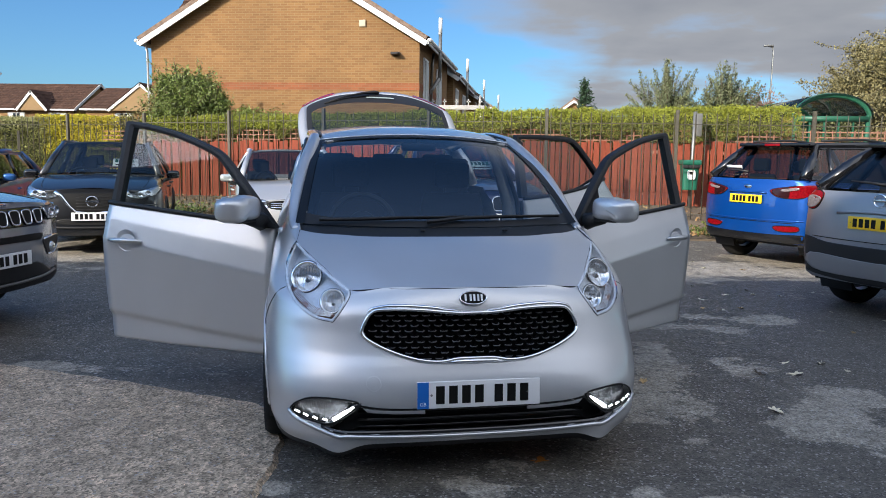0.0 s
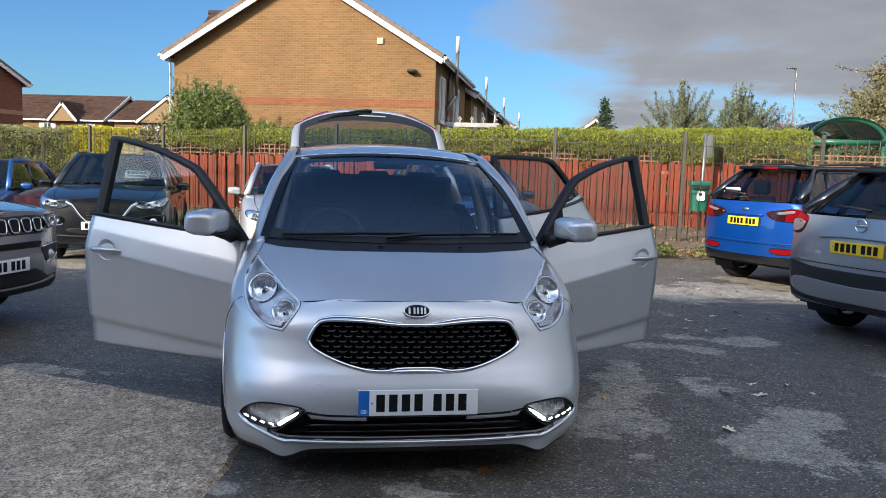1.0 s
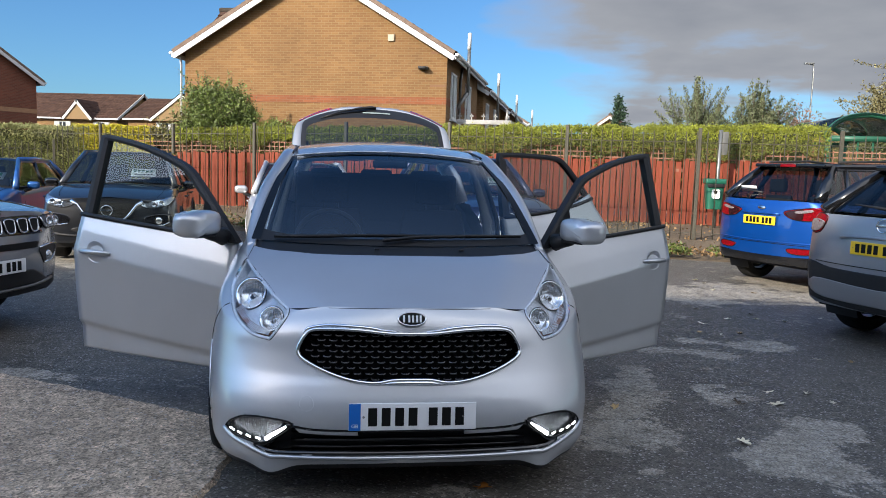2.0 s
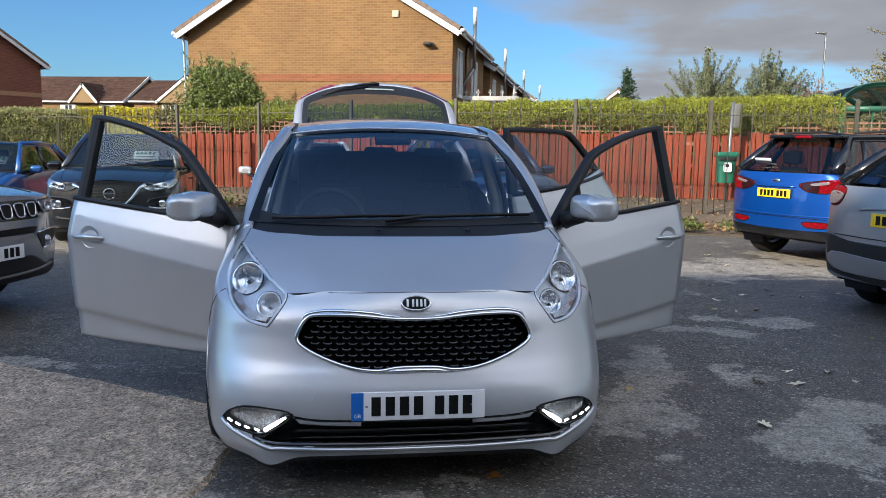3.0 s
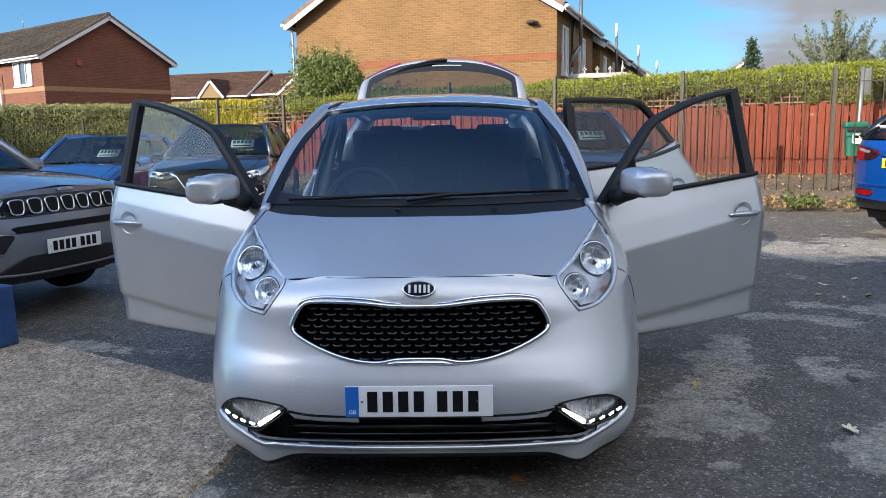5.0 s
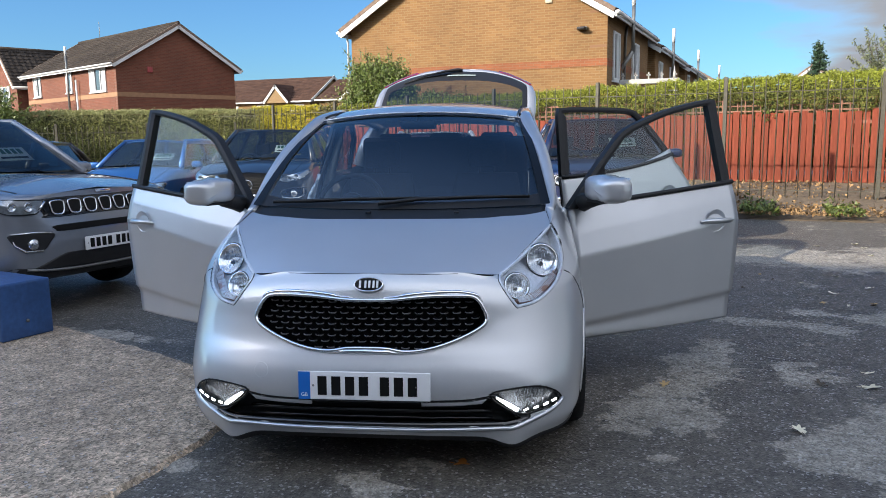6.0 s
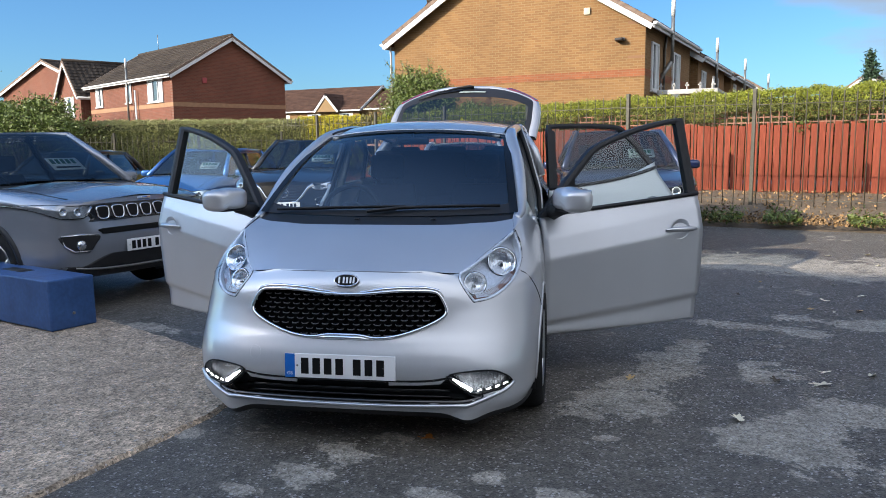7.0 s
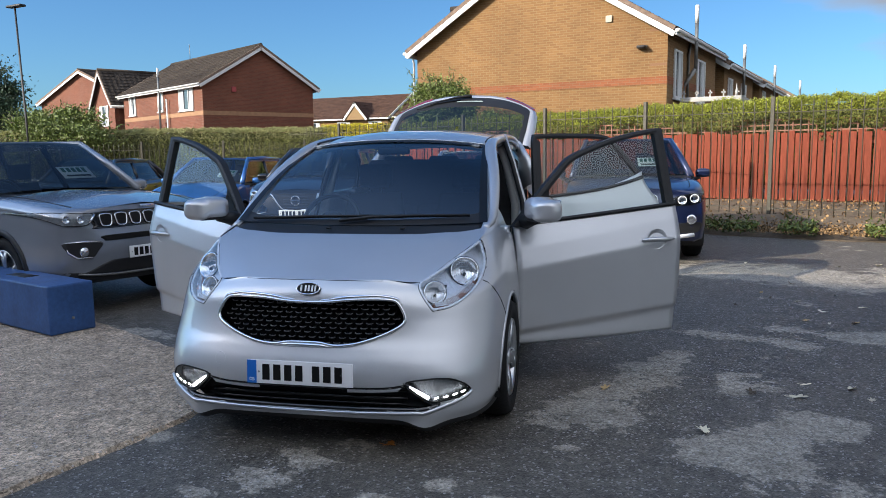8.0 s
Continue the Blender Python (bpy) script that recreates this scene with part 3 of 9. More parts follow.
def hedge(name, label, line, depth, base, top, material, second, seed, density=420, size=0.075, overhang=0.0):
    """A clipped hedge along a line: a twiggy core coloured as the shade inside it and a coat of leaves over front and
    top.
    """
    rng = np.random.default_rng(seed)
    h = thing(name, label, "hedge")
    pts = spline([(x, y, 0) for x, y in line], 24)
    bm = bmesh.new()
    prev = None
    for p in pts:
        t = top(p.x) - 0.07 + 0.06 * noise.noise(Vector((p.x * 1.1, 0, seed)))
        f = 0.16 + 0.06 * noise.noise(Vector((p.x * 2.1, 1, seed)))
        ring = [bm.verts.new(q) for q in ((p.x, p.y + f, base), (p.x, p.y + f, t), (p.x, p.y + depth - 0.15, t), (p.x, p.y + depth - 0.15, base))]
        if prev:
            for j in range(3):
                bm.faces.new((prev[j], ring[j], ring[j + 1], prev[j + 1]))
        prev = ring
    # solid core: the shade between the leaves is put into its dark colour
    part("core", bm, mat("hedge_inner_shade", (0.040, 0.042, 0.016), rough=0.95, grain=0.4, grain_scale=14), h)
    seg = [(pts[i], pts[i + 1]) for i in range(len(pts) - 1)]
    lens = np.array([(b - a).length for a, b in seg])
    total = int(density * lens.sum())
    pick = rng.choice(len(seg), total, p=lens / lens.sum())
    where, tops = [], []
    for i in pick:
        a, b = seg[i]
        p = a.lerp(b, rng.random())
        t = top(p.x) + 0.10 * noise.noise(Vector((p.x * 1.7, 2, seed))) + 0.05 * noise.noise(Vector((p.x * 7.0, 2, seed)))
        if rng.random() < 0.62:
            z = base + (t - base) * rng.random() ** 0.8
            bulge = 0.13 * noise.noise(Vector((p.x * 1.9, z * 2.2, seed))) + 0.06 * noise.noise(Vector((p.x * 6, z * 6, seed)))
            lap = overhang * smooth_step(1.66, 1.98, z + 0.55 * noise.noise(Vector((p.x * 0.55, 9, seed))) + 0.25 * noise.noise(Vector((p.x * 2.3, 9, seed))))
            q = (p.x, p.y - lap + bulge + abs(rng.normal()) * 0.05, z)
        else:
            y = rng.random() * (depth + overhang) - overhang
            q = (p.x, p.y + y, t + 0.06 * noise.noise(Vector((p.x * 4, y * 4, seed))) + abs(rng.normal()) * 0.04)
        # leaves near the top mostly take the second material
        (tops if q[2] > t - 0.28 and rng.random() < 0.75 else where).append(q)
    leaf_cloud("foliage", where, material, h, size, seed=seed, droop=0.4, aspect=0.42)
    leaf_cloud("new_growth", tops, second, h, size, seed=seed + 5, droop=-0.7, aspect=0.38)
    return h


def bush(name, label, centre, radii, material, seed, count=5200, size=0.11, trunk=0.0, lumps=26, category="tree", upright=0.0, spread=0.33, twig=M_TWIG):
    """A shrub or small tree: tapered trunk, limbs reaching to clumps, and a crown of leaves with gaps."""
    rng = np.random.default_rng(seed)
    cx, cy, cz = centre
    z0 = ground_z(cx, cy)
    h = thing(name, label, category, pose(cx, cy, z0))
    base = Vector((0, 0, 0))
    fork = Vector((0.1 * rng.normal(), 0.1 * rng.normal(), max(0.35, trunk * 0.75)))
    r0 = 0.05 + 0.035 * radii[2]
    bm = tube([base, fork * 0.5 + Vector((0.03, 0.02, 0)), fork], [r0, r0 * 0.8, r0 * 0.65], 8)
    part("trunk", bm, twig, h)
    bm = bmesh.new()
    leaves = []
    for i in range(lumps):
        v = rng.normal(size=3)
        v /= np.linalg.norm(v)
        rad = rng.uniform(0.45, 1.0)
        c = np.array([v[0] * radii[0] * rad, v[1] * radii[1] * rad, cz - z0 + v[2] * radii[2] * rad])
        tube([fork, Vector(c) * 0.55 + fork * 0.45 + Vector(rng.normal(size=3) * 0.08), Vector(c)], [r0 * 0.4, r0 * 0.22, r0 * 0.06], 5, bm)
        k = int(count / lumps * rng.uniform(0.5, 1.4))
        g = rng.normal(size=(k, 3)) * np.array(radii) * spread * rng.uniform(0.55, 1.0)
        if upright:
            for _ in range(5):
                tip = c + np.array([rng.normal() * 0.25 * radii[0], rng.normal() * 0.2, abs(rng.normal()) * 0.6 * radii[2] * upright])
                tube([Vector(c), Vector(tip)], [0.012, 0.004], 4, bm)
                m = max(6, k // 8)
                leaves.append(c + (tip - c) * rng.random((m, 1)) + rng.normal(size=(m, 3)) * 0.045)
        leaves.append(c + g)
    part("woody_frame", bm, twig, h)
    pts = np.concatenate(leaves)
    pts = pts[pts[:, 2] > 0.15]
    leaf_cloud("crown", pts, material, h, size, seed=seed)
    return h


def shooting_shrub(name, label, centre, radii, material, seed, shoots=90, size=0.085):
    """A tall shrub of long leafy shoots that rise and arch outwards from its heart."""
    rng = np.random.default_rng(seed)
    cx, cy, cz = centre
    z0 = ground_z(cx, cy)
    h = thing(name, label, "tree", pose(cx, cy, z0))
    heart = cz - z0 - radii[2]
    part("trunk", tube([(0, 0, 0), (0.04, 0.02, heart * 0.5), (0, 0, heart)], [0.11, 0.09, 0.06], 8), M_TWIG, h)
    bm, leaves = bmesh.new(), []
    for i in range(shoots):
        a = rng.uniform(0, 6.283)
        e = radians(rng.uniform(18, 88))
        reach = rng.uniform(0.62, 1.20)
        tip = np.array([math.cos(a) * math.cos(e) * radii[0] * 1.15, math.sin(a) * math.cos(e) * radii[1], (0.25 + 1.75 * math.sin(e)) * radii[2]]) * reach
        foot = np.array([math.cos(a) * 0.1, math.sin(a) * 0.1, heart * rng.uniform(0.75, 1.0)])
        knee = foot + (tip + [0, 0, heart] - foot) * 0.55 + np.array([0, 0, 0.12]) + rng.normal(size=3) * 0.06
        end = tip + [0, 0, heart]
        line = spline([foot, knee, end], 8)
        tube(line, [lerp(0.020, 0.004, k / (len(line) - 1)) for k in range(len(line))], 4, bm)
        for k in range(5, len(line)):
            m = 15
            w = 0.026 + 0.075 * (len(line) - k) / len(line)
            leaves.append(np.array(line[k]) + rng.normal(size=(m, 3)) * w)
        leaves.append(knee - [0, 0, 0.15] + rng.normal(size=(26, 3)) * np.array([0.16, 0.16, 0.16]))
    part("woody_frame", bm, M_TWIG, h)
    leaf_cloud("crown", np.concatenate(leaves), material, h, size, seed=seed, droop=-1.1, aspect=0.30)
    return h


def pine(name, label, x, y, height, seed):
    rng = np.random.default_rng(seed)
    z0 = ground_z(x, y)
    h = thing(name, label, "tree", pose(x, y, z0))
    part("trunk", tube([(0, 0, 0), (0.05, 0, height * 0.5), (0, 0, height)], [0.16, 0.1, 0.02], 7), M_TWIG, h)
    bm, leaves = bmesh.new(), []
    for i in range(46):
        t = rng.uniform(0.25, 0.98)
        a = rng.uniform(0, 6.283)
        ln = (1.08 - t) * height * 0.26 * rng.uniform(0.6, 1.15)
        p0 = Vector((0, 0, height * t))
        p1 = p0 + Vector((math.cos(a) * ln, math.sin(a) * ln, ln * 0.35))
        tube([p0, p1], [0.025, 0.008], 4, bm)
        m = 60
        s = rng.random((m, 1))
        leaves.append(np.array(p0) + (np.array(p1) - np.array(p0)) * (0.25 + 0.75 * s) + rng.normal(size=(m, 3)) * 0.10)
    part("woody_frame", bm, M_TWIG, h)
    leaf_cloud("crown", np.concatenate(leaves), M_LEAFP, h, 0.22, seed=seed, aspect=0.3)
    return h


# ---- fences ----
RED_LINE = [(13.0, 18.0), (4.6, 18.75), (-1.0, 19.35), (-9.9, 21.1)]
RAIL_LINE = [(14.0, 15.2), (4.0, 15.75), (0.4, 16.15), (-6.0, 18.0), (-13.2, 20.2)]
RAIL_LINE_LOW = [(-13.2, 20.2), (-18.5, 17.2), (-27.0, 12.8)]


def along(line, step):
    """Points every step metres along a bent line, with the heading of the line."""
    out = []
    rest = 0.0
    for (ax, ay), (bx, by) in zip(line, line[1:]):
        d = Vector((bx - ax, by - ay, 0))
        n = d.length
        s = rest
        while s < n:
            p = Vector((ax, ay, 0)) + d * (s / n)
            out.append((p.x, p.y, math.atan2(d.y, d.x)))
            s += step
        rest = s - n
    return out


def build_red_fence():
    f = thing("garden_fence", "red-stained vertical board fence topped with faded trellis", "fence", kind="structure")
    boards = [mesh_of("board", box(-0.066, 0.066, -0.011, 0.011, 0, h, bevel=0.004, seg=1), M_FENCE, False) for h in (1.52, 1.545, 1.50)]
    rng = random.Random(4)
    for i, (x, y, a) in enumerate(along(RED_LINE, 0.152)):
        ob = new("board", boards[rng.randrange(3)])
        ob.parent = f
        back = -0.018 if i % 2 else 0.018
        m = pose(x, y, ground_z(x, y) + 0.06 + rng.uniform(-0.015, 0.015), rng.uniform(-0.6, 0.6), rng.uniform(-0.5, 0.5), math.degrees(a) + rng.uniform(-1.5, 1.5)) @ Matrix.Translation((0, back, 0))
        ob.matrix_basis = m
    rail = mesh_of("fence_rail", box(-1.0, 1.0, -0.07, -0.03, -0.035, 0.035), M_TRELLIS, False)
    for x, y, a in along(RED_LINE, 1.9):
        for z in (0.35, 0.85, 1.35):
            ob = new("fence_rail", rail)
            ob.parent = f
            ob.matrix_basis = pose(x, y, ground_z(x, y) + z, 0, 0, math.degrees(a)) @ Matrix.Translation((0.95, 0, 0))
    lath = mesh_of("lath", box(-0.012, 0.012, -0.008, 0.008, 0, 0.34), M_TRELLIS, False)
    for x, y, a in along(RED_LINE, 0.16):
        ob = new("lath", lath)
        ob.parent = f
        ob.matrix_basis = pose(x, y + 0.03, ground_z(x, y) + 1.56, 0, 0, math.degrees(a))
    bar = mesh_of("trellis_bar", box(-0.95, 0.95, -0.018, -0.004, -0.014, 0.014), M_TRELLIS, False)
    for x, y, a in along(RED_LINE, 1.9):
        for z in (1.62, 1.74, 1.86):
            ob = new("trellis_bar", bar)
            ob.parent = f
            ob.matrix_basis = pose(x, y + 0.03, ground_z(x, y) + z, 0, 0, math.degrees(a)) @ Matrix.Translation((0.95, 0, 0))


def build_railing(name, line, height, step, label):
    f = thing(name, label, "railing", kind="structure")
    bar = bmesh.new()
    tube([(0, 0, 0.05), (0, 0, height - 0.05), (0, 0, height)], [0.0095, 0.0095, 0.002], 6, bar)
    bar = mesh_of("bar", bar, M_RAIL)
    pts = along(line, step)
    for x, y, a in pts:
        ob = new("bar", bar)
        ob.parent = f
        ob.matrix_basis = pose(x, y, ground_z(x, y), 0, 0, math.degrees(a))
    post = mesh_of("post", box(-0.035, 0.035, -0.035, 0.035, -0.1, height + 0.06, bevel=0.006, seg=1), M_RAIL, False)
    rail = mesh_of("rail", box(0, 2.62, -0.02, 0.02, -0.006, 0.006), M_RAIL, False)
    for x, y, a in along(line, 2.6):
        ob = new("post", post)
        ob.parent = f
        ob.matrix_basis = pose(x, y, ground_z(x, y), 0, 0, math.degrees(a))
        for z in (0.18, height - 0.22):
            ob = new("rail", rail)
            ob.parent = f
            ob.matrix_basis = pose(x, y, ground_z(x, y) + z, 0, 0, math.degrees(a))


# ---- houses ----


def wall(name, parent, p0, p1, outline, material, thick=0.25, label=""):
    """An upright wall from p0 to p1 (plan); outline is (metres along, height) going round; brick runs in metres."""
    p0, p1 = Vector((*p0, 0)), Vector((*p1, 0))
    d = (p1 - p0).normalized()
    nrm = Vector((d.y, -d.x, 0))
    bm = bmesh.new()
    uv = bm.loops.layers.uv.new("UVMap")
    front = [bm.verts.new(p0 + d * u + Vector((0, 0, z))) for u, z in outline]
    back = [bm.verts.new(v.co - nrm * thick) for v in front]
    fs = [bm.faces.new(front), bm.faces.new(back[::-1])]
    k = len(front)
    for i in range(k):
        fs.append(bm.faces.new((front[i], back[i], back[(i + 1) % k], front[(i + 1) % k])))
    for f in fs:
        for lp in f.loops:
            c = lp.vert.co - p0
            lp[uv].uv = (c.dot(d), c.z)
    bmesh.ops.recalc_face_normals(bm, faces=bm.faces)
    return part(name, bm, material, parent, label, smooth=False)


def on_wall(p0, p1, u, z, out=0.0):
    p0, p1 = Vector((*p0, 0)), Vector((*p1, 0))
    d = (p1 - p0).normalized()
    nrm = Vector((d.y, -d.x, 0))
    q = p0 + d * u + nrm * out
    m = Matrix((( d.x, nrm.x, 0, q.x), (d.y, nrm.y, 0, q.y), (0, 0, 1, z), (0, 0, 0, 1)))
    return m


def house_window(parent, p0, p1, u, z, w, h, bays=2):
    """A white window with dark panes and pale curtains, and a sill."""
    m = on_wall(p0, p1, u, z)
    wdw = part("window", moved(box(0, w, -0.02, 0.012, 0, h), m), M_WINDOW, parent, smooth=False)
    bm = bmesh.new()
    f = 0.06
    for a in ((0, w, 0, f), (0, w, h - f, h)):
        box(a[0], a[1], 0.0, 0.05, a[2], a[3], bm)
    for i in range(bays + 1):
        x = min(max(i * w / bays - f / 2, 0), w - f)
        box(x, x + f, 0.0, 0.052, 0, h, bm)
    part("frame", moved(bm, m), M_UPVC, wdw, smooth=False)
    part("sill", moved(box(-0.05, w + 0.05, 0, 0.10, -0.07, -0.01), m), M_UPVC, wdw, smooth=False)
    for x in (f, w - f - 0.26 * w):
        part("curtain", moved(box(x, x + 0.26 * w, 0.013, 0.018, f, h - f), m), M_CURTAIN, wdw, smooth=False)


def roof_slope(name, parent, a, b, c, d, material, course=0.3):
    """A pitched slope laid in lapped courses of tiles: a-b along the eave, d-c along the ridge."""
    a, b, c, d = (Vector(p) for p in (a, b, c, d))
    n = max(4, int((d - a).length / course))
    nrm = (b - a).cross(d - a).normalized()
    if nrm.z < 0:
        nrm = -nrm
    bm = bmesh.new()
    cols = max(6, int((b - a).length / 0.33))
    for i in range(n):
        lo0, lo1 = a.lerp(d, i / n), b.lerp(c, i / n)
        hi0, hi1 = a.lerp(d, (i + 1) / n), b.lerp(c, (i + 1) / n)
        for k in range(cols):
            s, t = k / cols, (k + 1) / cols
            q = [lo0.lerp(lo1, s) + nrm * 0.05, lo0.lerp(lo1, t) + nrm * 0.05, hi0.lerp(hi1, t) + nrm * 0.018, hi0.lerp(hi1, s) + nrm * 0.018]
            mid0, mid1 = q[0].lerp(q[1], 0.5) + nrm * 0.022, q[3].lerp(q[2], 0.5) + nrm * 0.022
            v = [bm.verts.new(p) for p in (q[0], mid0, q[1], q[2], mid1, q[3])]
            w = [bm.verts.new(p - nrm * 0.05) for p in (q[0], mid0, q[1])]
            bm.faces.new((v[0], v[1], v[4], v[5])); bm.faces.new((v[1], v[2], v[3], v[4]))
            bm.faces.new((w[0], w[1], v[1], v[0])); bm.faces.new((w[1], w[2], v[2], v[1]))
    under = [bm.verts.new(p - nrm * 0.06) for p in (a, b, c, d)]
    bm.faces.new(under)
    return part(name, bm, material, parent, smooth=False)


def fascia(name, parent, p, q, size=(0.05, 0.2), material=None):
    """A straight board from p to q, standing on edge."""
    p, q = Vector(p), Vector(q)
    d = q - p
    bm = box(0, d.length, -size[0] / 2, size[0] / 2, -size[1], 0)
    x = d.normalized()
    y = Vector((0, 0, 1)).cross(x).normalized()
    z = x.cross(y)
    m = Matrix((( x.x, y.x, z.x, p.x), (x.y, y.y, z.y, p.y), (x.z, y.z, z.z, p.z), (0, 0, 0, 1)))
    return part(name, moved(bm, m), material or M_UPVC, parent, smooth=False)


def gabled_house(name, label, g0, g1, length, base, eave, apex, brick, band, tile, band_z, over=0.3, front_windows=(), gable_extra=None, side=1):
    """A house whose gable runs from g0 to g1 and that reaches back by length; side=1: the windowed long wall stands at g0's end, -1: at g1's."""
    h = thing(name, label, "house")
    p0, p1 = Vector((*g0, 0)), Vector((*g1, 0))
    d = (p1 - p0).normalized()
    w = (p1 - p0).length
    back = Vector((-d.y, d.x, 0))
    q0, q1 = p0 + back * length, p1 + back * length
    gable = [(0, base), (w, base), (w, eave), (w / 2, apex - 0.12), (0, eave)]
    wall("gable_wall", h, g0, g1, gable, brick)
    wall("gable_wall", h, q1.xy, q0.xy, gable, brick)
    flat = [(0.26, base), (length - 0.26, base), (length - 0.26, eave - 0.02), (0.26, eave - 0.02)]
    wall("side_wall", h, q0.xy, p0.xy, flat, brick)
    wall("side_wall", h, p1.xy, q1.xy, flat, brick)
    for a, b, ln in ((g0, g1, w), (q0.xy, p0.xy, length), (p1.xy, q1.xy, length)):
        bm = box(0.0, ln, 0.003, 0.012, band_z, band_z + 0.225)
        uv = bm.loops.layers.uv.new("UVMap")
        for f in bm.faces:
            for lp in f.loops:
                lp[uv].uv = (lp.vert.co.x, lp.vert.co.z)
        part("brick_band", moved(bm, on_wall(a, b, 0, 0)), band, h, smooth=False)
    rise = apex - eave
    ridge0 = p0 + d * (w / 2) - back * over + Vector((0, 0, apex + 0.05))
    ridge1 = ridge0 + back * (length + 2 * over)
    drop = over * rise / (w / 2)
    e0 = p0 - d * over - back * over + Vector((0, 0, eave - drop + 0.05))
    e1 = p1 + d * over - back * over + Vector((0, 0, eave - drop + 0.05))
    L = back * (length + 2 * over)
    roof_slope("roof_slope", h, e0, e0 + L, ridge1, ridge0, tile)
    roof_slope("roof_slope", h, e1, e1 + L, ridge1, ridge0, tile)
    for k in (0, 1):
        o = L * k
        lift = Vector((0, 0, -0.09))
        fascia("bargeboard", h, e0 + o + lift, ridge0 + o + lift, (0.05, 0.16))
        fascia("bargeboard", h, e1 + o + lift, ridge0 + o + lift, (0.05, 0.16))
        for e in (e0, e1):
            fascia("verge_mortar", h, e + o + Vector((0, 0, 0.06)), ridge0 + o + Vector((0, 0, 0.06)), (0.06, 0.12), mat("verge_mortar", (0.17, 0.12, 0.09), rough=0.95, grain=0.25, grain_scale=8))
    for e in (e0, e1):
        fascia("gutter_board", h, e, e + L, (0.04, 0.18))
        sgn = d if e is e1 else -d
        part("gutter", tube([e + sgn * 0.06 - Vector((0, 0, 0.05)), e + L + sgn * 0.06 - Vector((0, 0, 0.05))], 0.055, 8), M_UPVC, h)
    part("ridge_tiles", tube([ridge0 + Vector((0, 0, 0.02)), ridge1 + Vector((0, 0, 0.02))], 0.11, 8), tile, h)
    a, b = (q0.xy, p0.xy) if side == 1 else (p1.xy, q1.xy)
    for u, z, ww, hh, bays in front_windows:
        house_window(h, a, b, u, z, ww, hh, bays)
    return h


def wedge(a, b, c, depth):
    """A three-cornered slab standing on a-b."""
    bm = bmesh.new()
    bm.faces.new([bm.verts.new(q) for q in (a, b, c)])
    return solid(bm, depth)


def flue(parent, x, y, z0, z1, r=0.075, tip=0.55):
    part("flue_pipe", tube([(x, y, z0), (x, y, z1 - tip)], r * 0.75, 10), M_GALV, parent)
    part("flue_cap", tube([(x, y, z1 - tip), (x, y, z1)], r * 0.85, 10), M_UPVC, parent)


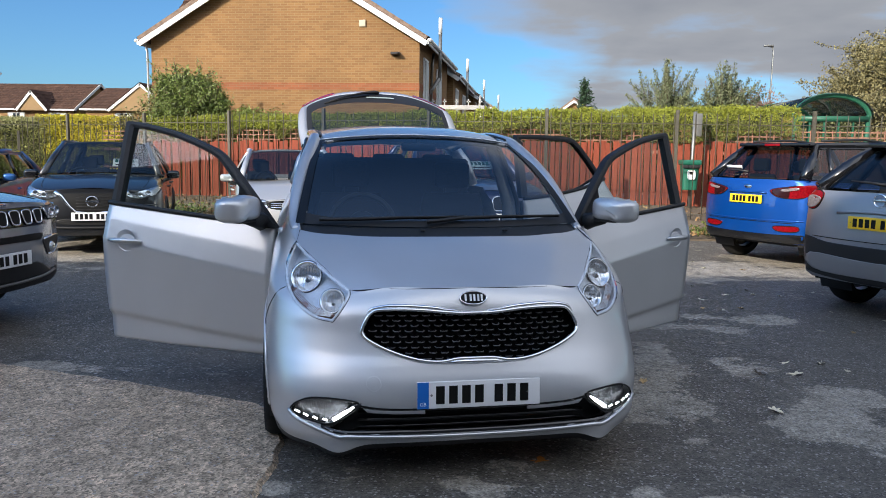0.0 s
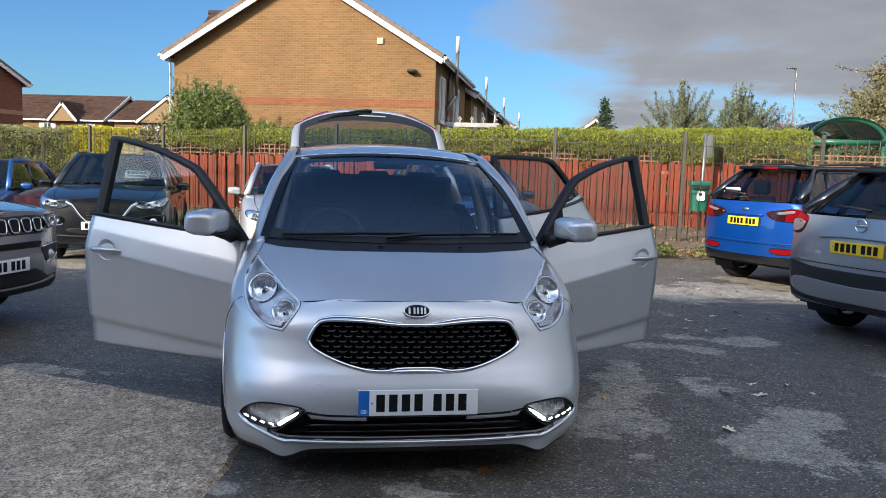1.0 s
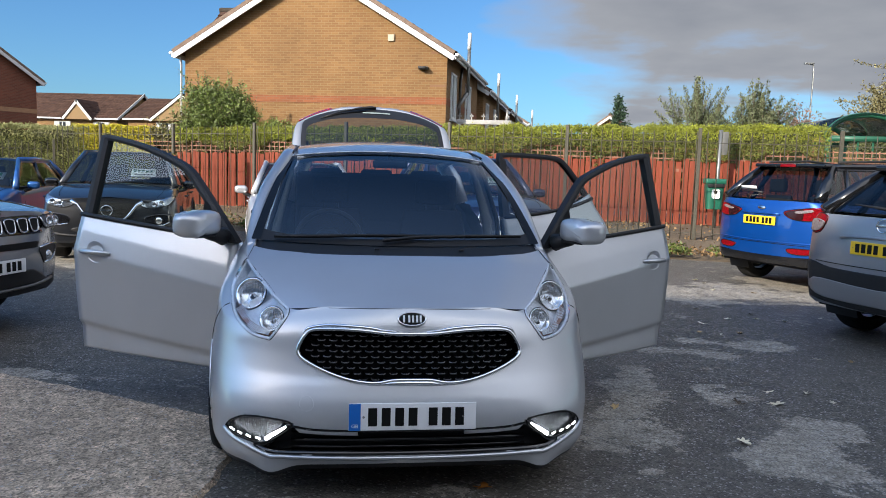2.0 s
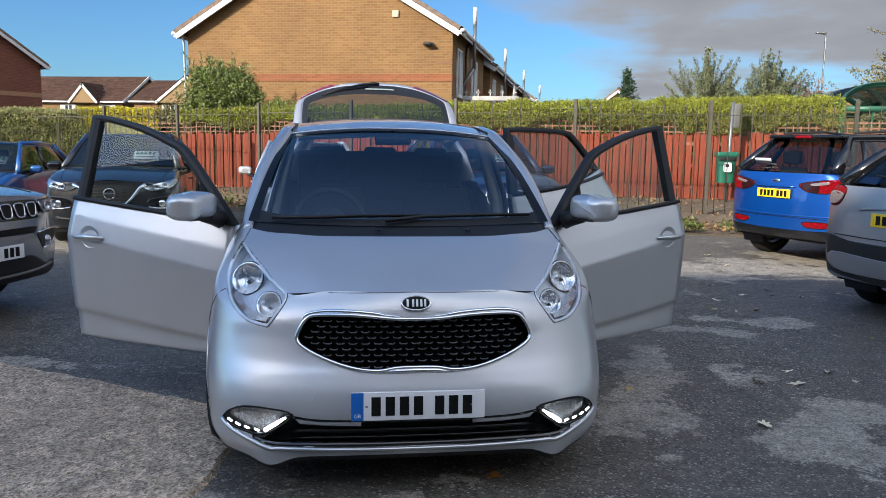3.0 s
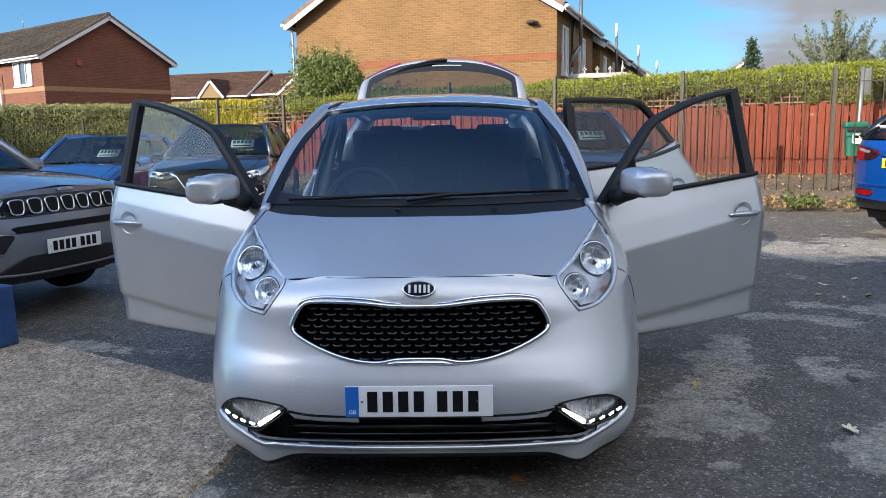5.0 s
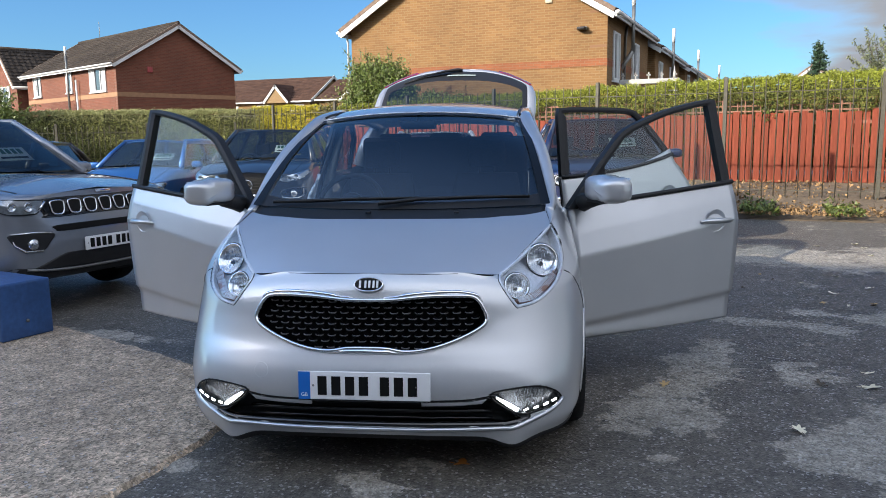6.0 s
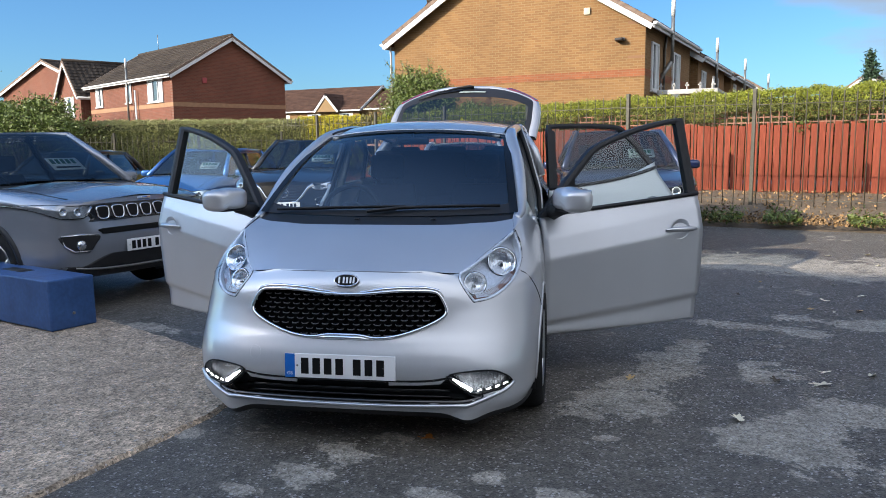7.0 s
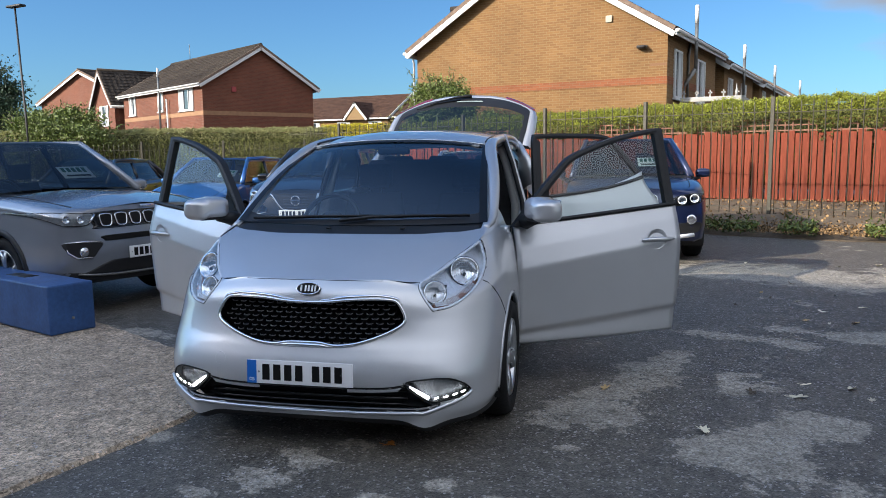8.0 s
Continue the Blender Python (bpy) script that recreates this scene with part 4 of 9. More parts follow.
def build_houses():
    # buff house across the fence: gable towards the car park, long wall with windows on the far side of the corner
    g0, g1 = (-11.15, 24.05), (-2.5, 23.7)
    h = gabled_house("buff_house", "two-storey buff brick house with white bargeboards and an orange brick band", g0, g1, 7.2, 0.1, 5.02, 7.62, M_BUFF, M_BAND, M_TILE, 3.36,
                     front_windows=((0.75, 3.0, 1.0, 1.45, 2), (3.9, 3.0, 1.3, 1.45, 2), (4.6, 0.9, 1.6, 1.3, 2)), side=-1)
    part("wall_vent", moved(box(0, 0.2, 0, 0.05, 0, 0.2, bevel=0.01), on_wall(g0, g1, 6.78, 5.28)), mat("cream_plastic", (0.42, 0.36, 0.26), rough=0.5), h, "cream square vent")
    lamp = part("wall_lamp", moved(box(0, 0.28, 0.0, 0.10, 0, 0.1, bevel=0.02), on_wall(g0, g1, 7.78, 4.42)), M_GALV, h)
    part("lamp_head", moved(box(0.02, 0.26, 0.08, 0.26, -0.03, 0.05, bevel=0.02), on_wall(g0, g1, 7.78, 4.45)), M_PLASTIC, lamp)
    for z in (3.9, 4.9, 2.2):
        part("brick_inlay", moved(box(0.0, 0.5, 0.003, 0.010, 0, 0.075), on_wall(g0, g1, 8.14, z)), M_BAND, h, smooth=False)
        part("brick_inlay", moved(box(0.0, 0.5, 0.003, 0.010, 0, 0.075), on_wall(g0, g1, 0.0, z)), M_BAND, h, smooth=False)
    part("downpipe", tube([(-11.3, 24.0, 4.75), (-11.25, 23.98, 4.5), (-11.25, 23.98, 0.1)], 0.035, 8), M_UPVC, h)
    part("downpipe", tube([(-2.3, 26.2, 4.8), (-2.35, 26.2, 4.4), (-2.35, 26.2, 0.1)], 0.05, 8), M_GALV, h)
    flue(h, -2.05, 25.8, 3.9, 5.9)
    part("flue_arm", tube([(-2.05, 25.8, 3.95), (-2.45, 25.9, 3.4), (-2.45, 25.9, 2.6)], 0.075, 8), M_GALV, h)
    # hipped turret of roof tiles on the far slope
    roof_slope("hip_slope", h, (-11.05, 24.9, 5.35), (-8.2, 24.9, 5.35), (-8.2, 26.2, 6.62), (-10.85, 26.2, 6.62), M_TILE, 0.28)
    roof_slope("hip_slope", h, (-11.05, 27.5, 5.35), (-8.2, 27.5, 5.35), (-8.2, 26.2, 6.62), (-10.85, 26.2, 6.62), M_TILE, 0.28)
    part("hip_end", wedge((-11.05, 24.9, 5.35), (-11.05, 27.5, 5.35), (-10.85, 26.2, 6.62), 0.08), M_TILE, h, smooth=False)
    part("hip_ridge", tube([(-10.9, 26.2, 6.66), (-8.2, 26.2, 6.66)], 0.10, 8), M_TILEGREY, h)
    # veranda roof edge with finials
    v = thing("veranda", "white veranda roof edge with small cross finials", "veranda", pose(-2.25, 24.5, 2.84, 0, 0, 0))
    M_OLDWHITE = mat("weathered_white_paint", (0.36, 0.35, 0.33), rough=0.6, stain=0.15, stain_scale=4)
    part("beam", box(0, 1.75, -0.06, 0.06, 0, 0.14, bevel=0.01), M_OLDWHITE, v)
    part("side_beam", box(1.63, 1.75, 0.06, 3.0, 0, 0.14, bevel=0.01), M_OLDWHITE, v)
    for i in range(5):
        b = box(-0.018, 0.018, -0.02, 0.02, 0, 0.20)
        box(-0.06, 0.06, -0.02, 0.02, 0.10, 0.14, b)
        part("finial", moved(b, pose(0.1 + i * 0.38, 0, 0.138)), M_OLDWHITE, v, smooth=False)
    part("spire", tube([(1.6, 0, 0.13), (1.6, 0, 0.3), (1.6, 0, 0.5)], [0.05, 0.03, 0.006], 8), M_OLDWHITE, v)
    for x in (0.1, 1.65):
        part("post", box(x - 0.05, x + 0.05, -0.05, 0.05, -2.84, 0), M_OLDWHITE, v)
    # the terrace goes on behind, stepping down the road
    for i, (x, y, top) in enumerate(((-2.0, 32.0, 4.75), (-1.5, 40.2, 4.6), (-0.8, 49.0, 4.5))):
        t = gabled_house("terraced_house", "buff brick terraced house further down the road", (x - 8.6, y), (x, y - 0.3), 7.4, 0, top, top + 2.6, M_BUFF, M_BAND, M_TILE, 2.8,
                         front_windows=((0.8, 2.9, 1.0, 1.3, 2), (4.0, 2.9, 1.3, 1.3, 2)), side=-1)
        flue(t, x + 0.45, y + 2.0, 3.6, 5.6 - 0.1 * i)
        part("porch_roof", box(x, x + 1.3, y + 3, y + 5.5, 2.5, 2.68, bevel=0.02), M_TILEGREY, t, smooth=False)
    gabled_house("grey_roofed_hall", "low buff hall with a shallow grey roof beyond the shelter", (11.5, 44.0), (20.0, 43.0), 10, 0, 2.7, 4.4, M_BUFF, M_BAND, mat("grey_sheet_roof", (0.17, 0.17, 0.175), rough=0.7, stain=0.15), 1.2)
    gabled_house("end_house", "small far house with a white-edged gable", (3.2, 62.0), (7.8, 61.0), 6, 0, 4.2, 5.9, M_BUFF, M_BAND, M_TILE, 2.8)

    # red house beyond the left hedge
    c = Vector((-28.7, 31.4, 0))
    d = Vector((math.cos(radians(70)), math.sin(radians(70)), 0))
    back = Vector((-d.y, d.x, 0))
    e = c + d * 7.0
    h2 = gabled_house("red_house", "two-storey red brick house with a grey-brown tiled roof and buff band", c.xy, e.xy, 11.6, -0.3, 5.42, 7.5, M_RED, M_BUFFBAND, M_TILEGREY, 3.62,
                      front_windows=((1.0, 4.0, 1.1, 1.15, 2), (5.6, 4.05, 0.8, 1.1, 1), (8.6, 3.95, 1.9, 1.2, 3)), side=1)
    q = c + back * 5.0
    flue(h2, q.x - 0.15, q.y - 0.3, 2.6, 6.5, 0.08, 0.5)
    part("downpipe", tube([(q.x + 0.5, q.y - 0.35, 4.7), (q.x + 0.5, q.y - 0.3, 0.0)], 0.05, 8), M_UPVC, h2)
    part("alarm_box", moved(box(0, 0.28, 0, 0.09, 0, 0.3, bevel=0.03), on_wall(c.xy, e.xy, 1.7, 4.9)), mat("alarm_red", (0.30, 0.05, 0.05), rough=0.4), h2, "red alarm box")
    part("tv_aerial", tube([(c + back * 9 + d * 3.5 + Vector((0, 0, 7.4))), (c + back * 9 + d * 3.5 + Vector((0, 0, 8.6)))], 0.02, 5), M_GALV, h2)
    # its neighbours to the left
    a = c + back * 12.2 + d * -0.4
    gabled_house("red_house", "red brick house with a white-edged gable over buff-linteled windows", (a + back * 3.9).xy, a.xy, 5.0, -0.3, 5.0, 7.1, M_RED, M_BUFFBAND, M_TILEGREY, 2.6, side=1)
    nb = a + back * 3.9
    house_window(bpy.data.objects["red_house"], nb.xy, a.xy, 1.1, 3.5, 1.7, 1.3, 3)
    gabled_house("red_house", "red brick house set back, its gable seen over the other roofs", (-56.0, 41.0), (-44.5, 40.0), 8, -0.3, 5.8, 8.0, M_RED, M_BUFFBAND, M_TILEGREY, 2.6, side=1)

    # far row with brown roofs and small white gables
    for x0, x1, y, top, gx, hw, rise in ((-58.0, -35.9, 62.0, 7.15, (-39.2, -47.0, -54.5), 1.2, 1.2), (-34.3, -26.0, 61.0, 6.75, (-29.3,), 2.6, 1.75)):
        r = thing("far_house", "low buff house with brown tiled roof and white gables", "house", group="far row of houses")
        wall("front_wall", r, (x0, y), (x1, y), [(0, 0), (x1 - x0, 0), (x1 - x0, 4.9), (0, 4.9)], M_BUFF)
        wall("end_wall", r, (x1, y + 0.02), (x1, y + 8), [(0, 0), (8, 0), (8, 4.85), (4, top - 0.2), (0, 4.85)], M_BUFF)
        roof_slope("roof_slope", r, (x0 - 0.3, y - 0.4, 4.7), (x1 + 0.3, y - 0.4, 4.7), (x1 + 0.3, y + 4, top), (x0 - 0.3, y + 4, top), M_TILE, 0.34)
        roof_slope("roof_slope", r, (x0 - 0.3, y + 8.4, 4.7), (x1 + 0.3, y + 8.4, 4.7), (x1 + 0.3, y + 4, top), (x0 - 0.3, y + 4, top), M_TILE, 0.5)
        fascia("gutter_board", r, (x0 - 0.3, y - 0.42, 4.75), (x1 + 0.3, y - 0.42, 4.75), (0.05, 0.13))
        fascia("bargeboard", r, (x1 + 0.3, y - 0.4, 4.78), (x1 + 0.3, y + 4, top + 0.1), (0.05, 0.22))
        fascia("bargeboard", r, (x1 + 0.3, y + 8.4, 4.78), (x1 + 0.3, y + 4, top + 0.1), (0.05, 0.22))
        for g in gx:
            gw = part("gable", grid(lambda u, v: Vector((g - hw + 2 * hw * u, y - 0.6, 4.6 + v * (rise + 0.25) * (1 - abs(2 * u - 1)))), 8, 1), M_BUFF, r, smooth=False)
            fascia("bargeboard", gw, (g - hw - 0.2, y - 0.68, 4.65), (g, y - 0.68, 4.65 + rise + 0.4), (0.06, 0.2))
            fascia("bargeboard", gw, (g + hw + 0.2, y - 0.68, 4.65), (g, y - 0.68, 4.65 + rise + 0.4), (0.06, 0.2))
            roof_slope("gable_roof", gw, (g - hw - 0.25, y - 0.7, 4.65), (g - hw - 0.25, y + 1.2, 4.65), (g, y + 2.9, 4.65 + rise + 0.45), (g, y - 0.7, 4.65 + rise + 0.45), M_TILE, 0.4)
            roof_slope("gable_roof", gw, (g + hw + 0.25, y - 0.7, 4.65), (g + hw + 0.25, y + 1.2, 4.65), (g, y + 2.9, 4.65 + rise + 0.45), (g, y - 0.7, 4.65 + rise + 0.45), M_TILE, 0.4)
        k = 0
        while x1 - 2.2 - 3.6 * k > x0 + 1:
            house_window(r, (x0, y), (x1, y), x1 - x0 - 2.2 - 3.6 * k, 3.2, 1.5, 1.25, 2)
            k += 1


# ---- street things ----


def build_dog_bin():
    x, y = 4.50, 18.15
    z = ground_z(x, y)
    p = thing("bin_post", "galvanised steel post standing on the path", "post", pose(x, y, z, 0, 0.6, 0))
    part("pole", tube([(0, 0, 0), (0, 0, 2.28)], 0.042, 12), M_GALV, p)
    part("sign_plate", box(0.045, 0.17, -0.012, 0.012, 1.72, 2.24, bevel=0.004), M_GALV, p)
    b = thing("dog_waste_bin", "green plastic dog waste bin with a lid, strapped to a post", "bin", pose(x - 0.09, y - 0.22, z + 0.50, 0, 0, 0))
    bm = grid(lambda u, v: Vector(((0.165 + 0.04 * v) * math.copysign(abs(math.cos(6.28319 * u)) ** 0.5, math.cos(6.28319 * u)), (0.15 + 0.03 * v) * math.copysign(abs(math.sin(6.28319 * u)) ** 0.5, math.sin(6.28319 * u)), 0.56 * v)), 40, 6)
    part("body", bm, M_BIN, b)
    part("floor", box(-0.155, 0.155, -0.13, 0.13, -0.005, 0.02), M_BIN, b)
    part("lid", box(-0.225, 0.225, -0.2, 0.2, 0.56, 0.68, bevel=0.045, seg=3), M_BIN, b)
    part("slot_cover", box(-0.19, 0.19, -0.215, -0.17, 0.49, 0.565, bevel=0.008), M_PLASTIC, b)
    part("sticker", box(-0.085, 0.085, -0.200, -0.192, 0.24, 0.45, bevel=0.03, seg=1), M_PAPER, b, "white sticker with a dark mark", smooth=False)
    part("mark", box(-0.045, 0.03, -0.206, -0.199, 0.35, 0.41), M_INK, b, smooth=False)


def build_shelter():
    x0, x1, y0, y1 = 7.97, 9.85, 21.5, 25.5
    s = thing("bus_shelter", "green-framed shelter with a barrel roof and clear panels", "shelter", pose(0, 0, 0.08))
    for x in (x0, x1):
        for y in (y0, y1):
            part("post", box(x - 0.05, x + 0.05, y - 0.05, y + 0.05, 0, 2.55), M_SHELTER, s)
    mid, r = (x0 + x1) / 2, (x1 - x0) / 2
    for y in (y0, y1):
        part("arch", tube([(mid + (r + 0.05) * math.cos(math.pi * k / 16), y, 2.45 + 0.62 * math.sin(math.pi * k / 16)) for k in range(17)], 0.07, 8), M_SHELTER, s)
        part("beam", box(x0, x1, y - 0.06, y + 0.06, 2.38, 2.52), M_SHELTER, s)
        part("rail", box(x0 + 0.05, x1 - 0.05, y - 0.025, y + 0.025, 1.7, 1.76), M_SHELTER, s)
        part("pane", box(x0 + 0.06, x1 - 0.06, y - 0.008, y + 0.008, 0.4, 2.38), M_GLASSDOOR, s, smooth=False)
        for k in range(1, 5):
            x = lerp(x0, x1, k / 5)
            part("mullion", box(x - 0.02, x + 0.02, y - 0.02, y + 0.02, 0.3, 2.38), M_SHELTER, s, smooth=False)
    roof = grid(lambda u, v: Vector((mid + (r + 0.08) * math.cos(math.pi * u), lerp(y0 - 0.15, y1 + 0.15, v), 2.5 + 0.62 * math.sin(math.pi * u))), 20, 2)
    part("roof", solid(roof, 0.02), M_GLASSTINT, s)


def build_street():
    def lamp(x, y, h, reach, yaw, label):
        z = ground_z(x, y)
        s = thing("street_lamp", label, "street lamp", pose(x, y, z, 0, 0, yaw))
        part("pole", tube([(0, 0, 0), (0, 0, 1.2), (0, 0, h - 0.4), (0.05 * reach, 0, h)], [0.09, 0.075, 0.05, 0.045], 8), M_GALV, s)
        part("arm", tube([(0, 0, h - 0.02), (reach, 0, h + 0.06)], 0.03, 6), M_GALV, s)
        part("lamp_head", box(reach - 0.05, reach + 0.5, -0.11, 0.11, h + 0.02, h + 0.13, bevel=0.04), M_GALV, s)
    lamp(15.8, 47.5, 7.85, -0.5, 0, "tall slim galvanised street lamp, unlit, far off")
    z = ground_z(-17, 13.4)
    s = thing("street_lamp", "dark slender lamp post with a flat head, unlit", "street lamp", pose(-17.3, 13.5, z))
    part("pole", tube([(0, 0, 0), (0, 0, 2.5), (-0.1, 0, 5.5)], [0.036, 0.03, 0.024], 8), MATS["black_plastic"], s)
    part("lamp_head", box(-0.36, 0.24, -0.09, 0.09, 5.49, 5.55, bevel=0.02), MATS["black_plastic"], s)


def build_blue_box():
    a = Vector((-3.20, 4.42, 0)); heading = 172.0
    z = ground_z(a.x, a.y) + 0.022
    b = thing("parking_barrier", "low blue-painted concrete barrier block, scuffed", "barrier block", pose(-3.20, 4.46, z, 0, 0, heading))
    bm = box(0, 2.6, -0.02, 0.36, 0, 0.40, bevel=0.018, seg=3)
    for v in bm.verts:
        v.co += Vector((noise.noise(v.co * 5), noise.noise(v.co * 5 + Vector((7, 0, 0))), 0)) * 0.006
    part("block", bm, M_BLUEBOX, b)
    part("bolt", tube([(0.0, 0.17, 0.12), (-0.008, 0.17, 0.12)], 0.012, 8), M_GALV, b)
    # flat black sheet that paints the shade inside the slot on top
    bm = box(0.65, 0.98, 0.10, 0.22, 0.399, 0.402)
    part("slot_shade_sheet", bm, M_PLASTIC, b)


def fallen_leaf(x, y, size, yaw, material, name="fallen_leaf", label="dry fallen leaf lying on the tarmac", curl=0.3):
    """A lobed leaf, torn and curled up at its edges, with a stalk; every one a little different."""
    rng = random.Random(int(x * 1000) * 31 + int(y * 1000))
    bm = bmesh.new()
    n = 30
    c = bm.verts.new((0, 0, 0.003))
    ring = []
    lobes, phase, wide = rng.choice((2.5, 2.5, 1.5, 3.5)), rng.uniform(0, 1.5), rng.uniform(0.45, 0.85)
    fold, fold2 = rng.uniform(0.3, 1.4) * curl, rng.uniform(-0.6, 0.9) * curl
    for k in range(n):
        t = 6.28319 * k / n
        r = size * (0.40 + 0.55 * abs(math.cos(lobes * t + phase)) ** 1.2) * rng.uniform(0.82, 1.08)
        px, py = r * math.cos(t), wide * r * math.sin(t)
        ring.append(bm.verts.new((px, py, 0.004 + max(0.0, fold * abs(py) * 1.3 + fold2 * px + 0.12 * size * math.sin(3 * t + yaw) * curl))))
    for k in range(n):
        bm.faces.new((c, ring[k], ring[(k + 1) % n]))
    tube([(-0.5 * size, 0, 0.006), (-1.2 * size, rng.uniform(-0.3, 0.3) * size, 0.012)], 0.02 * size + 0.0008, 4, bm)
    ob = part(name, bm, material)
    zz = 0.024 if x < -0.95 and y < 4.2 else 0.002
    ob.matrix_basis = pose(x, y, ground_z(x, y) + zz, 0, 0, yaw * 57)
    return tagged(ob, label, "leaf", "fallen leaves")


def build_leaves():
    rng = random.Random(11)
    pale, dark, tan = M_FALLEN, mat("dark_fallen_leaf", (0.10, 0.075, 0.05), rough=0.8, vary=0.3), mat("tan_fallen_leaf", (0.40, 0.27, 0.12), rough=0.75, vary=0.3)
    spots = (
        (pale, "dry pale fallen leaf lying on the tarmac", ((2.28, 8.45), (2.18, 7.6), (2.49, 7.92), (2.26, 6.72), (0.88, 6.18), (2.07, 11.71), (1.25, 10.4), (2.29, 10.52), (2.72, 10.79),
            (2.77, 10.5), (2.77, 9.88), (2.15, 5.25), (2.25, 7.11), (2.79, 8.0), (3.05, 7.94), (1.96, 8.0), (3.48, 8.21), (3.24, 7.17), (3.7, 7.71), (2.40, 5.28), (2.50, 5.10), (3.57, 6.82), (3.62, 9.62), (2.81, 6.33), (-2.18, 5.2))),
        (dark, "dark curled fallen leaf lying on the tarmac", ((1.73, 8.11), (1.85, 9.01), (1.88, 4.96), (2.43, 7.17), (2.81, 8.25), (1.47, 7.61))),
        (tan, "tan fallen leaf lying on the tarmac", ((1.09, 4.67), (1.62, 8.36), (2.45, 7.24), (2.08, 7.17), (3.23, 9.81), (3.06, 6.3))),
    )
    for m, words, places in spots:
        for x, y in places:
            fallen_leaf(x, y, rng.uniform(0.030, 0.046), rng.uniform(0, 6), m, label=words, curl=0.55 if m is dark else 0.35)
    fallen_leaf(2.13, 4.98, 0.066, 0.5, pale, label="large pale fallen leaf lying on the tarmac")
    fallen_leaf(1.73, 4.21, 0.054, 2.2, pale, label="large pale fallen leaf lying on the tarmac")
    fallen_leaf(0.398, 3.337, 0.045, 0.4, M_FALLENO, label="orange fallen leaf lying on the tarmac")
    fallen_leaf(-3.45, 4.28, 0.05, 1.4, M_FALLENO, label="orange fallen leaf beside the blue block")
    # litter along the verge: too many to count
    rg = np.random.default_rng(3)
    pts, weeds = [], []
    for _ in range(13000):
        p = VERGE_LINE[rg.integers(len(VERGE_LINE))]
        y = p.y + abs(rg.normal()) * 0.6 + 0.02 if rg.random() < 0.66 else p.y + rg.uniform(0, 5.5)
        x = p.x + rg.uniform(-0.3, 0.3)
        pts.append((x, y, ground_z(x, y) + 0.10 + 0.02 * rg.random()))
    for _ in range(15000):
        p = VERGE_LINE[rg.integers(len(VERGE_LINE))]
        x = p.x + rg.uniform(-0.3, 0.3)
        if noise.noise(Vector((x * 1.1, 5, 0))) < -0.12:
            continue
        y = p.y + abs(rg.normal()) * 0.55 + 0.05
        weeds.append((x, y, ground_z(x, y) + 0.08 + abs(rg.normal()) * 0.07))
    ob = leaf_cloud("leaf_litter", pts, mat("brown_litter", (0.19, 0.115, 0.05), rough=0.8, vary=0.75), size=0.055, seed=8, aspect=0.7)
    tagged(ob, "brown and yellow autumn leaves strewn along the verge", "leaf litter", kind="stuff")
    ob = leaf_cloud("weeds", weeds, M_LEAFB, size=0.09, seed=9, aspect=0.35)
    tagged(ob, "low green weeds along the edge of the tarmac", "weeds", kind="stuff")


